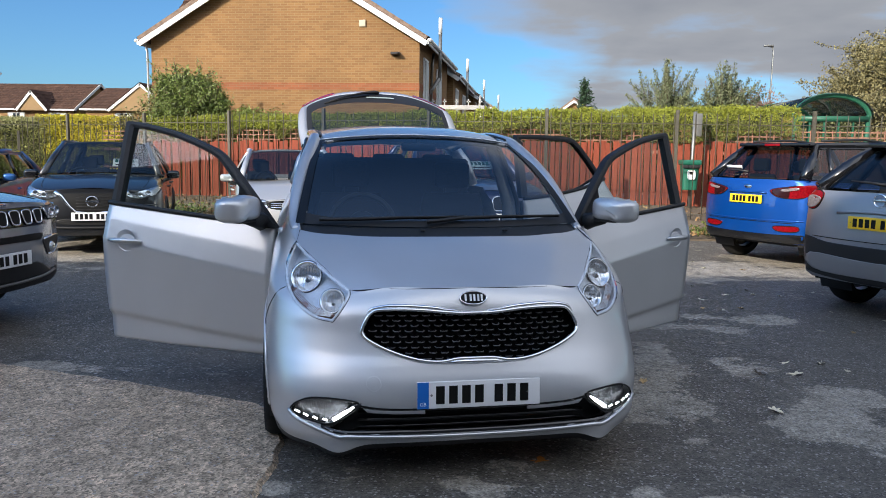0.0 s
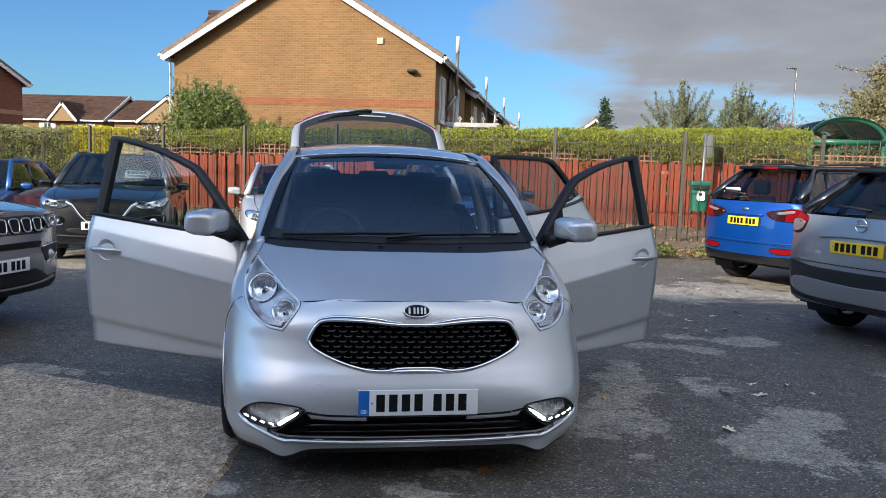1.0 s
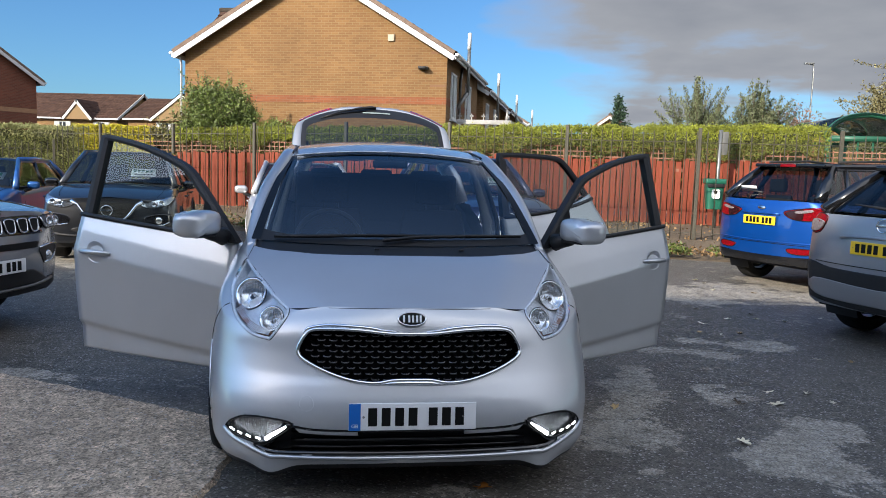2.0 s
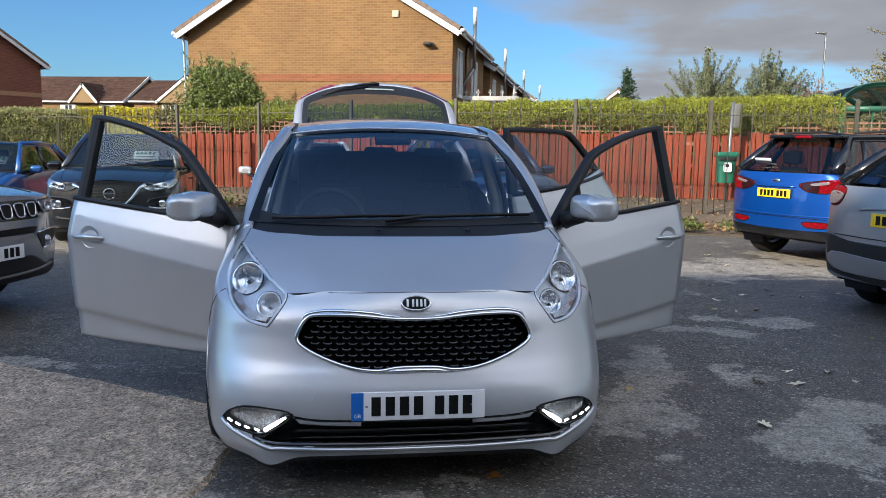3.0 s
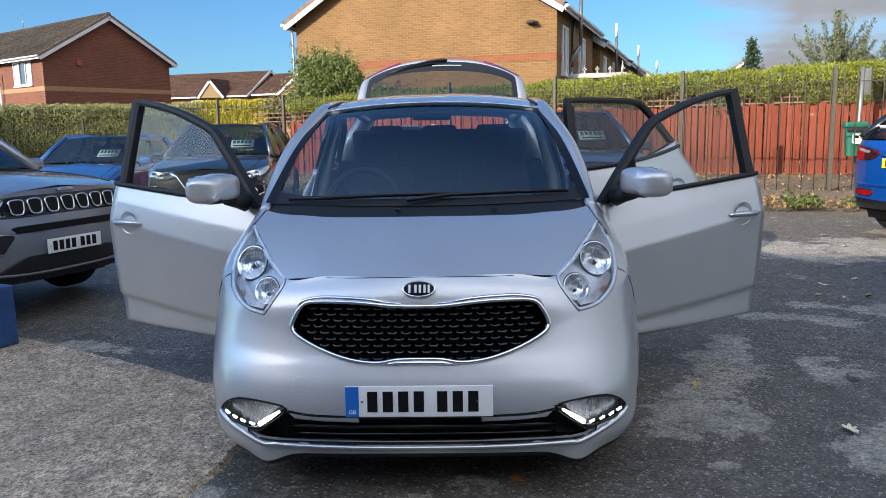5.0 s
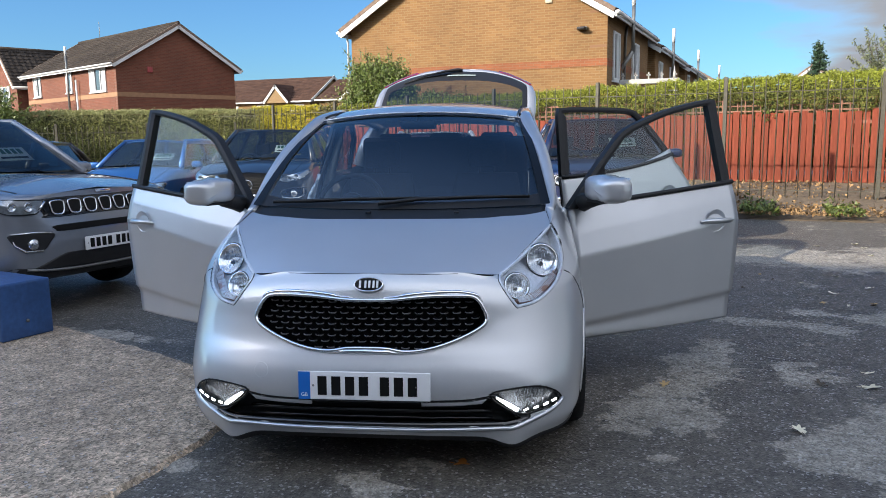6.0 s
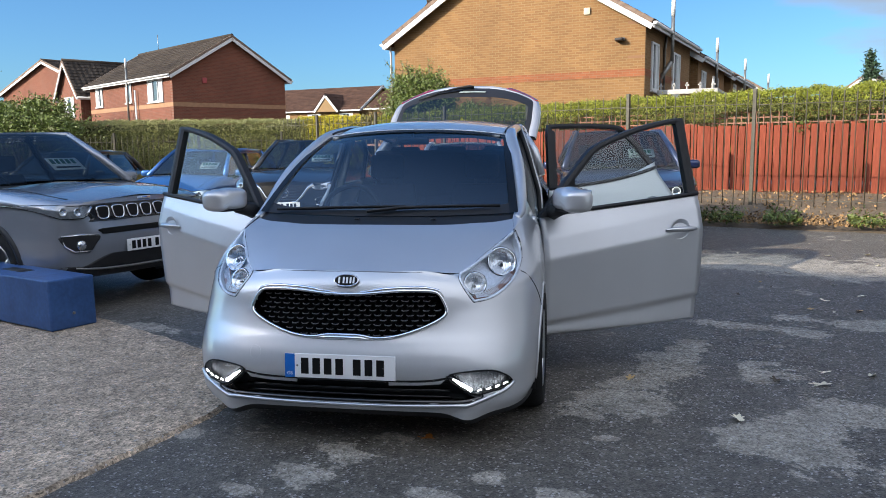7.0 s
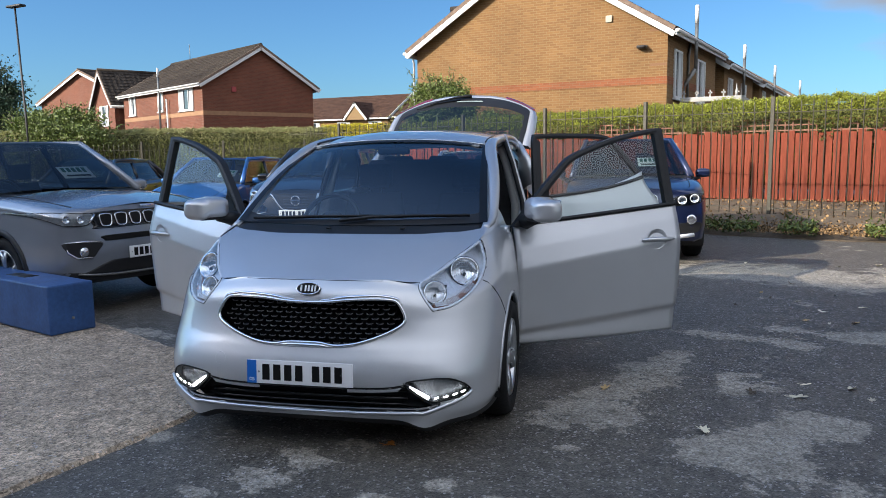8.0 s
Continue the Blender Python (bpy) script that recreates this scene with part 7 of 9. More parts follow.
    part("screen_frit", grid(lambda u, v: screen(0.004 + 0.992 * u, 0.002 + (0.045 + 0.05 * abs(2 * u - 1) ** 6) * v) + Vector((0, -0.002, 0.003)), 36, 4), M_PLASTIC, car, "black printed edge of the windscreen")
    band = bmesh.new()
    up = Vector((0, -0.004, 0.005))
    for k in (0, 1):
        grid(lambda u, v: screen(lerp(-0.020, 0.012 - 0.002 * v, u) if k == 0 else 1 - lerp(-0.020, 0.012 - 0.002 * v, u), 1.005 * v) + up, 4, 24, band)
    grid(lambda u, v: screen(u, lerp(0.965, 1.006, v)) + up, 30, 3, band)
    part("screen_border", band, mat("black_ceramic_edge", (0.008, 0.009, 0.011), rough=0.35), car)
    MATS["black_ceramic_edge"].node_tree.nodes["Principled BSDF"].inputs["Specular IOR Level"].default_value = 0.25
    part("roof_front_trim", tube([screen(u / 30, 1.0) + Vector((0, 0.008, 0.010)) for u in range(31)], 0.0045, 6), M_LAMPGREY, car)
    for pts in (((-0.08, 0.015), (0.10, 0.045), (0.35, 0.052), (0.60, 0.045)), ((-0.58, 0.012), (-0.40, 0.028), (-0.2, 0.046), (0.12, 0.055))):
        p3 = [screen((x / 0.66 + 1) / 2, v) + Vector((0, -0.012, 0.016)) for x, v in pts]
        w = part("wiper", tube([q + Vector((0, -0.004, 0.006)) for q in p3], [0.011, 0.010, 0.008, 0.005], 6), M_PLASTIC, car)
        part("wiper_blade", tube(p3, 0.0045, 5), M_INK, w)
    for x in (-0.12, 0.30):
        part("washer_jet", box(x - 0.012, x + 0.012, 0.74, 0.765, 1.012, 1.022, bevel=0.004), M_PLASTIC, car)

    # pillars, roof rails, roof
    ROOF_C = ((1.700, 1.500), (2.0, 1.558), (2.35, 1.588), (2.8, 1.592), (3.25, 1.57), (3.66, 1.525))
    def roof_z(y):
        return spline_at(ROOF_C, y)
    def spline_at(keys, y):
        for (a, p), (b, q) in zip(keys, keys[1:]):
            if y <= b:
                return lerp(p, q, (y - a) / (b - a))
        return keys[-1][1]
    def roof(u, v):
        a = 2 * u - 1
        w = abs(a)
        y = lerp(lerp(1.706, 1.778, w ** 2.2), lerp(3.66, 3.58, w ** 2), v)
        hw = table_at(((1.70, 0.586), (2.4, 0.600), (3.2, 0.590), (3.66, 0.555)), y)
        ys = [1.70, 2.0, 2.35, 2.8, 3.25, 3.66]
        z = spline([(k, zz, 0) for k, zz in ROOF_C], 1)
        zc = roof_smooth(lerp(1.706, 3.66, v))
        return Vector((hw * a, y, zc - 0.050 * w ** 2.4 - (0.0 if v > 0.02 else 0.0)))
    curve = spline([(y, z, 0) for y, z in ROOF_C], 12)
    def roof_smooth(y):
        for p, q in zip(curve, curve[1:]):
            if y <= q.x + 1e-6:
                return lerp(p.y, q.y, (y - p.x) / max(q.x - p.x, 1e-6))
        return curve[-1].y
    bm = grid(roof, 36, 44)
    bmesh.ops.recalc_face_normals(bm, faces=bm.faces)
    bmesh.ops.solidify(bm, geom=list(bm.faces), thickness=0.014)
    part("roof", bm, SILVER, car)
    part("headlining", grid(lambda u, v: roof(0.03 + 0.94 * u, 0.03 + 0.94 * v) + Vector((0, 0, -0.045)), 16, 16), M_LINER, car)
    part("aerial", tube([(0, 3.45, 1.555), (0, 3.62, 1.63)], [0.008, 0.003], 6), M_PLASTIC, car)
    for s in (1, -1):
        line = spline([(s * 0.735, 0.86, 1.010), (s * 0.742, 1.03, 1.062), (s * 0.705, 1.36, 1.270), (s * 0.632, 1.74, 1.446), (s * 0.617, 2.05, 1.498), (s * 0.620, 2.5, 1.523), (s * 0.606, 3.1, 1.512), (s * 0.575, 3.55, 1.462)], 8)
        rad = [lerp(0.022, 0.040, min(k / 12, 1)) for k in range(len(line))]
        part("side_rail", tube(line, rad, 12, flat=(1.0, 0.85)), SILVER, car)
        part("roof_ditch", tube([p + Vector((-s * 0.035, 0, 0.020)) for p in line[26:-6]], 0.007, 6), M_PLASTIC, car)
        part("door_seal", tube([p + Vector((s * 0.012, 0.02, -0.040)) for p in line[4:]], 0.009, 6), M_PLASTIC, car)
        # wing top between bonnet, screen and pillar
        inner_line = spline([(0.733, 0.69, 0.976), (0.718, 0.885, 1.037), (0.742, 1.06, 1.085), (0.738, 1.18, 1.135)], 8)
        def wing(u, v):
            i = min(int(u * 23.999), 23)
            q = inner_line[i].lerp(inner_line[i + 1], u * 24 - i)
            o = hood_edge(lerp(0.70, 1.0, u))
            k = math.sin(math.pi * v)
            w = o.lerp(q, v) + Vector((0.004 * k, -0.001 * k, 0.003 * k))
            return Vector((s * w.x, w.y, w.z))
        part("wing_corner", grid(wing, 24, 10), SILVER, car)
        # sill, centre pillar, rear pillar, door aperture edges
        part("sill", box(s * 0.80 - 0.055, s * 0.80 + 0.055, 1.15, 3.0, 0.19, 0.37, bevel=0.03, seg=3), SILVER, car)
        tuck = 0.05 if s == -1 else 0.0
        part("centre_pillar", tube([(s * 0.775, 2.22, 0.33), (s * 0.79, 2.23, 0.75), (s * (0.765 - tuck), 2.25, 1.08), (s * (0.69 - tuck), 2.30, 1.35), (s * 0.625, 2.34, 1.535)], [0.085, 0.07, 0.05, 0.04, 0.036], 10, flat=(0.6, 1.0)), SILVER, car)
        part("pillar_seal", tube([(s * 0.80, 2.14, 0.36), (s * 0.815, 2.16, 0.75), (s * (0.785 - tuck), 2.19, 1.08), (s * (0.705 - tuck), 2.25, 1.35), (s * (0.64 - 0.5 * tuck), 2.30, 1.52)], 0.016, 6), M_PLASTIC, car)
        part("pillar_trim", tube([(s * 0.735, 2.23, 0.4), (s * 0.73, 2.24, 1.05), (s * 0.65, 2.31, 1.35), (s * 0.585, 2.34, 1.52)], [0.06, 0.04, 0.03, 0.028], 8, flat=(0.5, 1.0)), M_LINER, car, "pale grey pillar trim")
        part("hinge_pillar", box(s * 0.78 - 0.05, s * 0.78 + 0.05, 1.10, 1.20, 0.22, 1.0, bevel=0.02), SILVER, car)
        # rear quarter with wheel arch, and rear side window
        def quarter(u, v):
            y = lerp(2.98, 4.02, u)
            w = 0.88 - 0.16 * smooth_step(3.6, 4.05, y) ** 1.5
            zz = lerp(0.24, 1.14, v)
            o = table_at(((0.24, -0.04), (0.5, 0.0), (0.85, 0.0), (1.0, -0.06), (1.14, -0.145)), zz)
            return Vector((s * (w + o), y, zz))
        def qkeep(p):
            return (p.y - 3.445) ** 2 + (p.z - 0.315) ** 2 > 0.35 ** 2
        part("rear_quarter", grid(quarter, 40, 36, keep=qkeep), SILVER, car)
        part("arch_liner", grid(lambda u, v: Vector((s * lerp(0.50, 0.87, v), 3.445 + 0.355 * math.cos(radians(-20 + 220 * u)), 0.315 + 0.355 * math.sin(radians(-20 + 220 * u)))), 24, 2), M_PLASTIC, car)
        part("rear_pillar", tube([(s * 0.70, 3.45, 1.12), (s * 0.655, 3.50, 1.32), (s * 0.57, 3.56, 1.48)], [0.11, 0.085, 0.06], 10, flat=(0.5, 1.1)), SILVER, car)
        part("rear_lamp_post", tube([(s * 0.70, 3.97, 0.75), (s * 0.70, 3.93, 1.05), (s * 0.62, 3.72, 1.36), (s * 0.56, 3.60, 1.50)], [0.06, 0.055, 0.045, 0.04], 8), SILVER, car)
        part("cargo_side", box(s * 0.62 - 0.02, s * 0.62 + 0.02, 3.05, 3.95, 0.35, 1.1), M_INTERIOR, car)
        if s == -1:
            def rdoor(u, v):
                zz = lerp(0.29, 1.13, v)
                y = lerp(2.24, 3.03 - 0.30 * smooth_step(0.78, 0.35, zz), u)
                return Vector((s * (0.872 + table_at(((0.27, -0.04), (0.5, 0.0), (0.8, 0.02), (0.95, -0.02), (1.13, -0.10)), zz)), y, zz))
            rd = part("rear_door", solid(grid(rdoor, 20, 24), 0.05), SILVER, car, "closed rear door")
            part("window_frame", tube([(s * 0.755, 2.27, 1.10), (s * 0.655, 2.30, 1.48), (s * 0.645, 2.75, 1.48), (s * 0.68, 2.98, 1.36), (s * 0.75, 3.10, 1.14)], 0.022, 6), M_GLOSSBLACK, rd)
            part("window_pane", grid(lambda u, v: Vector((s * lerp(0.75, 0.65, v), lerp(2.28, lerp(3.08, 2.86, v), u), lerp(1.10, 1.48, v))), 4, 4), M_GLASSDARK, rd)
    # rear end
    part("rear_bumper", grid(lambda u, v: Vector((lerp(-0.80, 0.80, u), 4.06 - 0.14 * abs(2 * u - 1) ** 3 - 0.05 * v, lerp(0.28, 0.68, v))), 24, 6), SILVER, car)
    part("load_sill", box(-0.58, 0.58, 3.85, 3.98, 0.62, 0.68), M_PLASTIC, car)
    part("floor_pan", box(-0.76, 0.76, 0.9, 4.0, 0.17, 0.24), M_INTERIOR, car)
    part("bulkhead", box(-0.74, 0.74, 0.86, 0.92, 0.24, 0.985), M_INTERIOR, car)
    part("roof_header", tube([(-0.56, 3.60, 1.475), (0, 3.66, 1.505), (0.56, 3.60, 1.475)], 0.03, 8), SILVER, car)

    # tailgate, raised: its outer face is turned up and forward
    def gate(u, v):
        a = 2 * u - 1
        w, v = abs(a), max(v, 0.0)
        hw = 0.715 - 0.02 * smooth_step(0.3, 0.0, v) - 0.075 * smooth_step(0.62, 1.0, v) ** 1.6
        y = 3.70 + 0.80 * v - 0.07 * w ** 2.5 * v
        z = 1.555 + 0.60 * v - 0.165 * v ** 2.2 - (0.10 + 0.05 * v) * w ** 2.5
        return Vector((hw * a, y, z))
    def gate_at(u, v, lift):
        e = 0.004
        n = (gate(u + e, v) - gate(u - e, v)).cross(gate(u, v + e) - gate(u, v - e)).normalized()
        return gate(u, v) + n * lift
    def arc(half, low, top, k, n=44):
        """A round-shouldered arch in the gate's own measure: half width, where it bends, and its top."""
        out = []
        for i in range(n + 1):
            t = math.pi * i / n
            c, s = math.cos(t), math.sin(t)
            out.append((0.5 - 0.5 * half * math.copysign(abs(c) ** k, c), lerp(low, top, abs(s) ** k)))
        return [(out[0][0], 0.0)] + [(out[0][0], low * q / 6) for q in range(1, 6)] + out + [(out[-1][0], low * q / 6) for q in range(5, 0, -1)] + [(out[-1][0], 0.0)]
    def loft(curves, lifts):
        bm = bmesh.new()
        rows = [[bm.verts.new(gate_at(u, v, h)) for u, v in c] for c, h in zip(curves, lifts)]
        for r, q in zip(rows, rows[1:]):
            for i in range(len(r) - 1):
                bm.faces.new((r[i], r[i + 1], q[i + 1], q[i]))
        return bm
    def between(c0, c1, f):
        return [(lerp(u0, u1, f), lerp(v0, v1, f)) for (u0, v0), (u1, v1) in zip(c0, c1)]
    outer, inner, clear = arc(1.0, 0.66, 1.0, 0.40), arc(0.89, 0.60, 0.885, 0.42), arc(0.83, 0.46, 0.60, 0.45)
    bm = loft([outer, outer, between(outer, inner, 0.25), between(outer, inner, 0.6), inner, inner], [-0.065, -0.012, 0.006, 0.006, 0.0, -0.03])
    bmesh.ops.recalc_face_normals(bm, faces=bm.faces)
    tg = part("tailgate", bm, SILVER, car, "raised silver tailgate")
    part("gate_lining", loft([outer, inner], [-0.022, -0.032]), M_INTERIOR, tg)
    part("screen_border", loft([inner, between(inner, clear, 0.5), clear], [0.001, 0.004, 0.001]), M_PLASTIC, tg, "black border of the rear screen")
    part("rear_screen", loft([clear, between(clear, [(0.5, 0.2)] * len(clear), 0.5), [(lerp(u, 0.5, 0.98), v * 0.3) for u, v in clear]], [0.0, 0.0, 0.0]), M_GLASSTINT, tg, "dark rear screen")
    part("hinge_panel", solid(grid(lambda u, v: Vector((lerp(-0.50, 0.50, u), lerp(3.60, 3.70, v) - 0.05 * abs(2 * u - 1) ** 2, lerp(1.530, 1.572, v) - 0.055 * abs(2 * u - 1) ** 2.2)), 24, 3), 0.01), SILVER, tg)
    arm = part("wiper", tube([gate_at(0.53, 0.87, 0.014), gate_at(0.50, 0.86, 0.022), gate_at(0.42, 0.82, 0.022), gate_at(0.31, 0.76, 0.016), gate_at(0.20, 0.68, 0.012)], [0.024, 0.026, 0.019, 0.011, 0.006], 8, flat=(1.0, 0.6)), M_PLASTIC, tg)
    part("wiper_blade", tube([gate_at(0.46, 0.76, 0.012), gate_at(0.30, 0.71, 0.012), gate_at(0.17, 0.65, 0.012)], 0.006, 5), M_INK, arm)
    # a small pale green-grey rectangle laid over the black border
    part("sticker", grid(lambda u, v: gate_at(lerp(0.44, 0.62, u), lerp(0.70, 0.735, v), 0.011), 6, 2), mat("pale_green_rectangle", (0.30, 0.36, 0.33), rough=0.6), tg, "small pale rectangle on the screen")
    for s in (0, 1):
        k = -1 if s == 0 else 1
        i0, i1 = (9, 25) if s == 0 else (len(outer) - 25, len(outer) - 9)
        # brighter than the other red lenses: sun through the lamp is in the colour
        part("tail_lamp", loft([outer[i0:i1], between(outer, inner, 0.12)[i0:i1], between(outer, inner, 0.55)[i0:i1]], [-0.05, 0.018, 0.012]), mat("sunlit_red_lens", (0.50, 0.012, 0.03), rough=0.15, coat=0.6), tg, "red tail lamp")
        x = -0.585 if s == 0 else 0.585
        part("gas_strut", tube([(x, 3.75, 1.10), (x, 3.98, 1.62)], 0.012, 6), M_PLASTIC, tg)

    # doors
    open_door(car, 0.872, 1.17, 1.055, 62, 1)
    open_door(car, 0.872, 1.17, 1.055, 62, -1)
    open_door(car, 0.868, 2.26, 1.0, 65, 1, rear=True, glass_mat=M_GLASSREAR)

    # inside
    def dash(u, v):
        a = 2 * u - 1
        x = 0.70 * a
        prof = ((0.0, 0.92, 1.005), (0.25, 1.05, 1.022), (0.5, 1.20, 1.018), (0.68, 1.30, 0.985), (0.85, 1.33, 0.90), (1.0, 1.28, 0.70))
        y = table_at([(k, p) for k, p, _ in prof], v)
        z = table_at([(k, q) for k, _, q in prof], v)
        z += 0.035 * math.exp(-((x + 0.36) / 0.17) ** 2) * math.exp(-((v - 0.55) / 0.25) ** 2)
        return Vector((x, y, z))
    ds = part("dashboard", grid(dash, 32, 20), M_INTERIOR, car)
    part("air_vent", moved(box(-0.10, 0.10, -0.01, 0.01, -0.03, 0.03, bevel=0.006), pose(0, 1.315, 0.95, 15, 0, 0)), M_PLASTIC, ds)
    part("console", box(-0.12, 0.12, 1.25, 2.2, 0.24, 0.52, bevel=0.04), M_INTERIOR, car)
    steering_wheel(car, -0.36, 1.43, 0.985)
    for x in (-0.36, 0.36):
        seat(car, x, 2.22, 0.52)
    for x in (-0.40, 0.0, 0.40):
        seat(car, x, 3.02, 0.575)
    part("rear_bench", box(-0.64, 0.64, 3.10, 3.24, 0.40, 1.365, bevel=0.05, seg=3), M_SEAT, car)
    part("parcel_shelf", box(-0.60, 0.60, 3.2, 3.85, 1.05, 1.08, bevel=0.01), M_INTERIOR, car)
    part("interior_mirror", box(-0.105, 0.105, 1.655, 1.68, 1.412, 1.462, bevel=0.02, seg=3), M_PLASTIC, car)
    part("mirror_stem", tube([(0, 1.66, 1.44), (0, 1.70, 1.49)], 0.012, 6), M_PLASTIC, car)
    for x in (-0.36, 0.36):
        part("sun_visor", box(x - 0.2, x + 0.2, 1.72, 1.88, 1.452, 1.470, bevel=0.008), M_LINER, car)

    for s in (1, -1):
        wheel(car, axle(s * 0.788, 0.83, 0.315), 0.315, 0.205, 5)
        wheel(car, axle(s * 0.765, 3.445, 0.315), 0.315, 0.205, 5)
    return car


build_silver_car()

# ---- the other parked cars ----


class CarForm:
    """Proportions of a parked car: metres from its nose, over the ground."""

    def __init__(self, L, W, H, nose, bonnet, cowl, belt, belt_rear, roof_front, roof_rear, tail, wheel_r, axle_f, axle_r, low=0.22, square=3.0, deck=None):
        self.L, self.W, self.H, self.nose, self.bonnet, self.cowl = L, W, H, nose, bonnet, cowl
        self.belt, self.belt_rear, self.roof_front, self.roof_rear, self.tail = belt, belt_rear, roof_front, roof_rear, tail
        self.wheel_r, self.axle_f, self.axle_r, self.low, self.square = wheel_r, axle_f, axle_r, low, square
        self.deck = deck

    def half(self, y):
        n = self.square
        f = min(max(y / 0.75, 0.0), 1.0)
        g = min(max((self.L - y) / 0.60, 0.0), 1.0)
        wf = 0.74 + 0.26 * (1 - (1 - f) ** n) ** (1 / n)
        wr = 0.80 + 0.20 * (1 - (1 - g) ** n) ** (1 / n)
        return self.W / 2 * min(wf, wr)

    def belt_at(self, y):
        return lerp(self.belt, self.belt_rear, min(max((y - self.cowl) / (self.L - self.cowl), 0), 1))

    def top(self, y):
        if y < self.cowl:
            t = y / self.cowl
            return self.nose + (self.bonnet - self.nose) * (1 - (1 - t) ** 1.9)
        return self.belt_at(y)

    def section(self, y, v):
        w, b = self.half(y), self.top(y)
        lo = self.low + 0.05 * max(0, 1 - y / 0.3) + 0.06 * max(0, 1 - (self.L - y) / 0.3)
        hood = y < self.cowl
        rows = ((0.0, 0.86, lo), (0.08, 0.955, lo + 0.04), (0.25, 0.995, lerp(lo, b, 0.30)), (0.42, 1.0, lerp(lo, b, 0.52)), (0.58, 0.985, lerp(lo, b, 0.74)), (0.70, 0.965, b - 0.085), (0.78, 0.925, b - 0.035), (0.84, 0.87 if hood else 0.90, b - 0.012), (1.0, 0.0 if hood else 0.80, b + (0.028 if hood else -0.02)))
        for (a, p, q), (c, r, s) in zip(rows, rows[1:]):
            if v <= c + 1e-9:
                f = (v - a) / (c - a)
                return Vector((w * lerp(p, r, f), y, lerp(q, s, f)))
        return Vector((w * rows[-1][1], y, rows[-1][2]))


def parked_car(label, form, colour, m, front=None, rear=None, roof_mat=None, cladding=False, spokes=5, rim=None, glass_side=None, sheet=False, group="parked cars", mirror_mat=None):
    F = form
    m = m @ Matrix.Translation((0, 0.09 if front else -0.09, 0))
    car = thing("car", label, "car", m, group)
    roof_mat = roof_mat or colour
    arch = F.wheel_r + 0.055
    zc = F.wheel_r

    def keep(p):
        if abs(p.x) < F.W * 0.33:
            return True
        return all((p.y - a) ** 2 + (p.z - zc) ** 2 > arch ** 2 for a in (F.axle_f, F.axle_r))
    ny, nv = 110, 40
    full = bmesh.new()
    body = bmesh.new()
    for bm, kp in ((full, None), (body, keep)):
        for s in (1, -1):
            grid(lambda u, v: (lambda q: Vector((q.x * s, q.y, q.z)))(F.section(u * F.L, v)), ny, nv, bm, kp)
        for y, sg in ((0.0, -1), (F.L, 1)):
            lo, hi = F.section(y, 0), F.section(y, 0.84)
            def cap(u, v):
                q = F.section(y, 0.84 * v)
                a = 2 * u - 1
                belly = 0.055 * math.sin(math.pi * min(v * 1.15, 1)) if sg < 0 else 0.05 * math.sin(math.pi * min(v * 1.05, 1))
                return Vector((q.x * a, y + sg * ((0.05 + belly) * (1 - abs(a) ** 2.6)), q.z + (0.028 * (1 - a * a) * v if sg < 0 else 0)))
            grid(cap, 40, 28, bm, kp)
    bmesh.ops.remove_doubles(body, verts=body.verts, dist=0.002)
    bmesh.ops.recalc_face_normals(body, faces=body.faces)
    part("body", body, colour, car)
    skins = {"front": Skin(full, (0, 1, 0), (1, 0, 0), (0, 0, 1)), "rear": Skin(full, (0, -1, 0), (1, 0, 0), (0, 0, 1)),
             1: Skin(full, (-1, 0, 0), (0, 1, 0), (0, 0, 1)), -1: Skin(full, (1, 0, 0), (0, 1, 0), (0, 0, 1))}
    full.free()
    # bonnet shut line
    if front:
        e = [(k / 20, 0) for k in range(-20, 21)]
        pts = [F.section(F.cowl - 0.05, 0.86)] + [F.section(lerp(F.cowl - 0.05, 0.12, k / 10), 0.86) for k in range(1, 11)]
        for s in (1, -1):
            part("bonnet_gap", tube([Vector((p.x * s, p.y, p.z + 0.001)) for p in pts], 0.004, 5), M_INK, car)
    # wheels, arches, sides
    for s in (1, -1):
        for a in (F.axle_f, F.axle_r):
            wheel(car, axle(s * (F.W / 2 - 0.115), a, zc), F.wheel_r, 0.215, spokes, rim)
            part("arch_liner", grid(lambda u, v: Vector((s * lerp(F.W * 0.30, F.W / 2 - 0.015, v), a + (arch + 0.01) * math.cos(radians(-25 + 230 * u)), zc + (arch + 0.01) * math.sin(radians(-25 + 230 * u)))), 20, 2), M_PLASTIC, car)
            pts = [(a + arch * math.cos(t), zc + arch * math.sin(t)) for t in [radians(-22 + 224 * k / 30) for k in range(31)]]
            part("arch_trim", skins[s].line(pts, 0.034 if cladding else 0.012, 0.0 if cladding else -0.004, n=6, flat=(0.5, 1.0) if cladding else None), M_PLASTIC if cladding else colour, car)
        if cladding:
            part("sill_cladding", skins[s].line([(y / 10, F.low + 0.09) for y in range(int((F.axle_f + arch) * 10), int((F.axle_r - arch) * 10) + 1)], 0.07, -0.01, n=6, flat=(0.4, 1.0)), M_PLASTIC, car)
        y0, y1, y2 = F.cowl + 0.12, (F.cowl + F.axle_r) / 2 + 0.15, F.axle_r - 0.12
        for y in (y0, y1, y2):
            part("door_gap", skins[s].line([(y, F.low + 0.12 + 0.05 * k) for k in range(int((F.belt_at(y) - 0.1 - F.low - 0.12) / 0.05))], 0.004, 0.0), M_INK, car)
        for y in (y1 - 0.2, y2 - 0.16):
            part("door_handle", tube([skins[s].at(y - 0.1, F.belt_at(y) - 0.17, 0.004), skins[s].at(y, F.belt_at(y) - 0.165, 0.03), skins[s].at(y + 0.1, F.belt_at(y) - 0.17, 0.004)], 0.014, 6), colour, car)

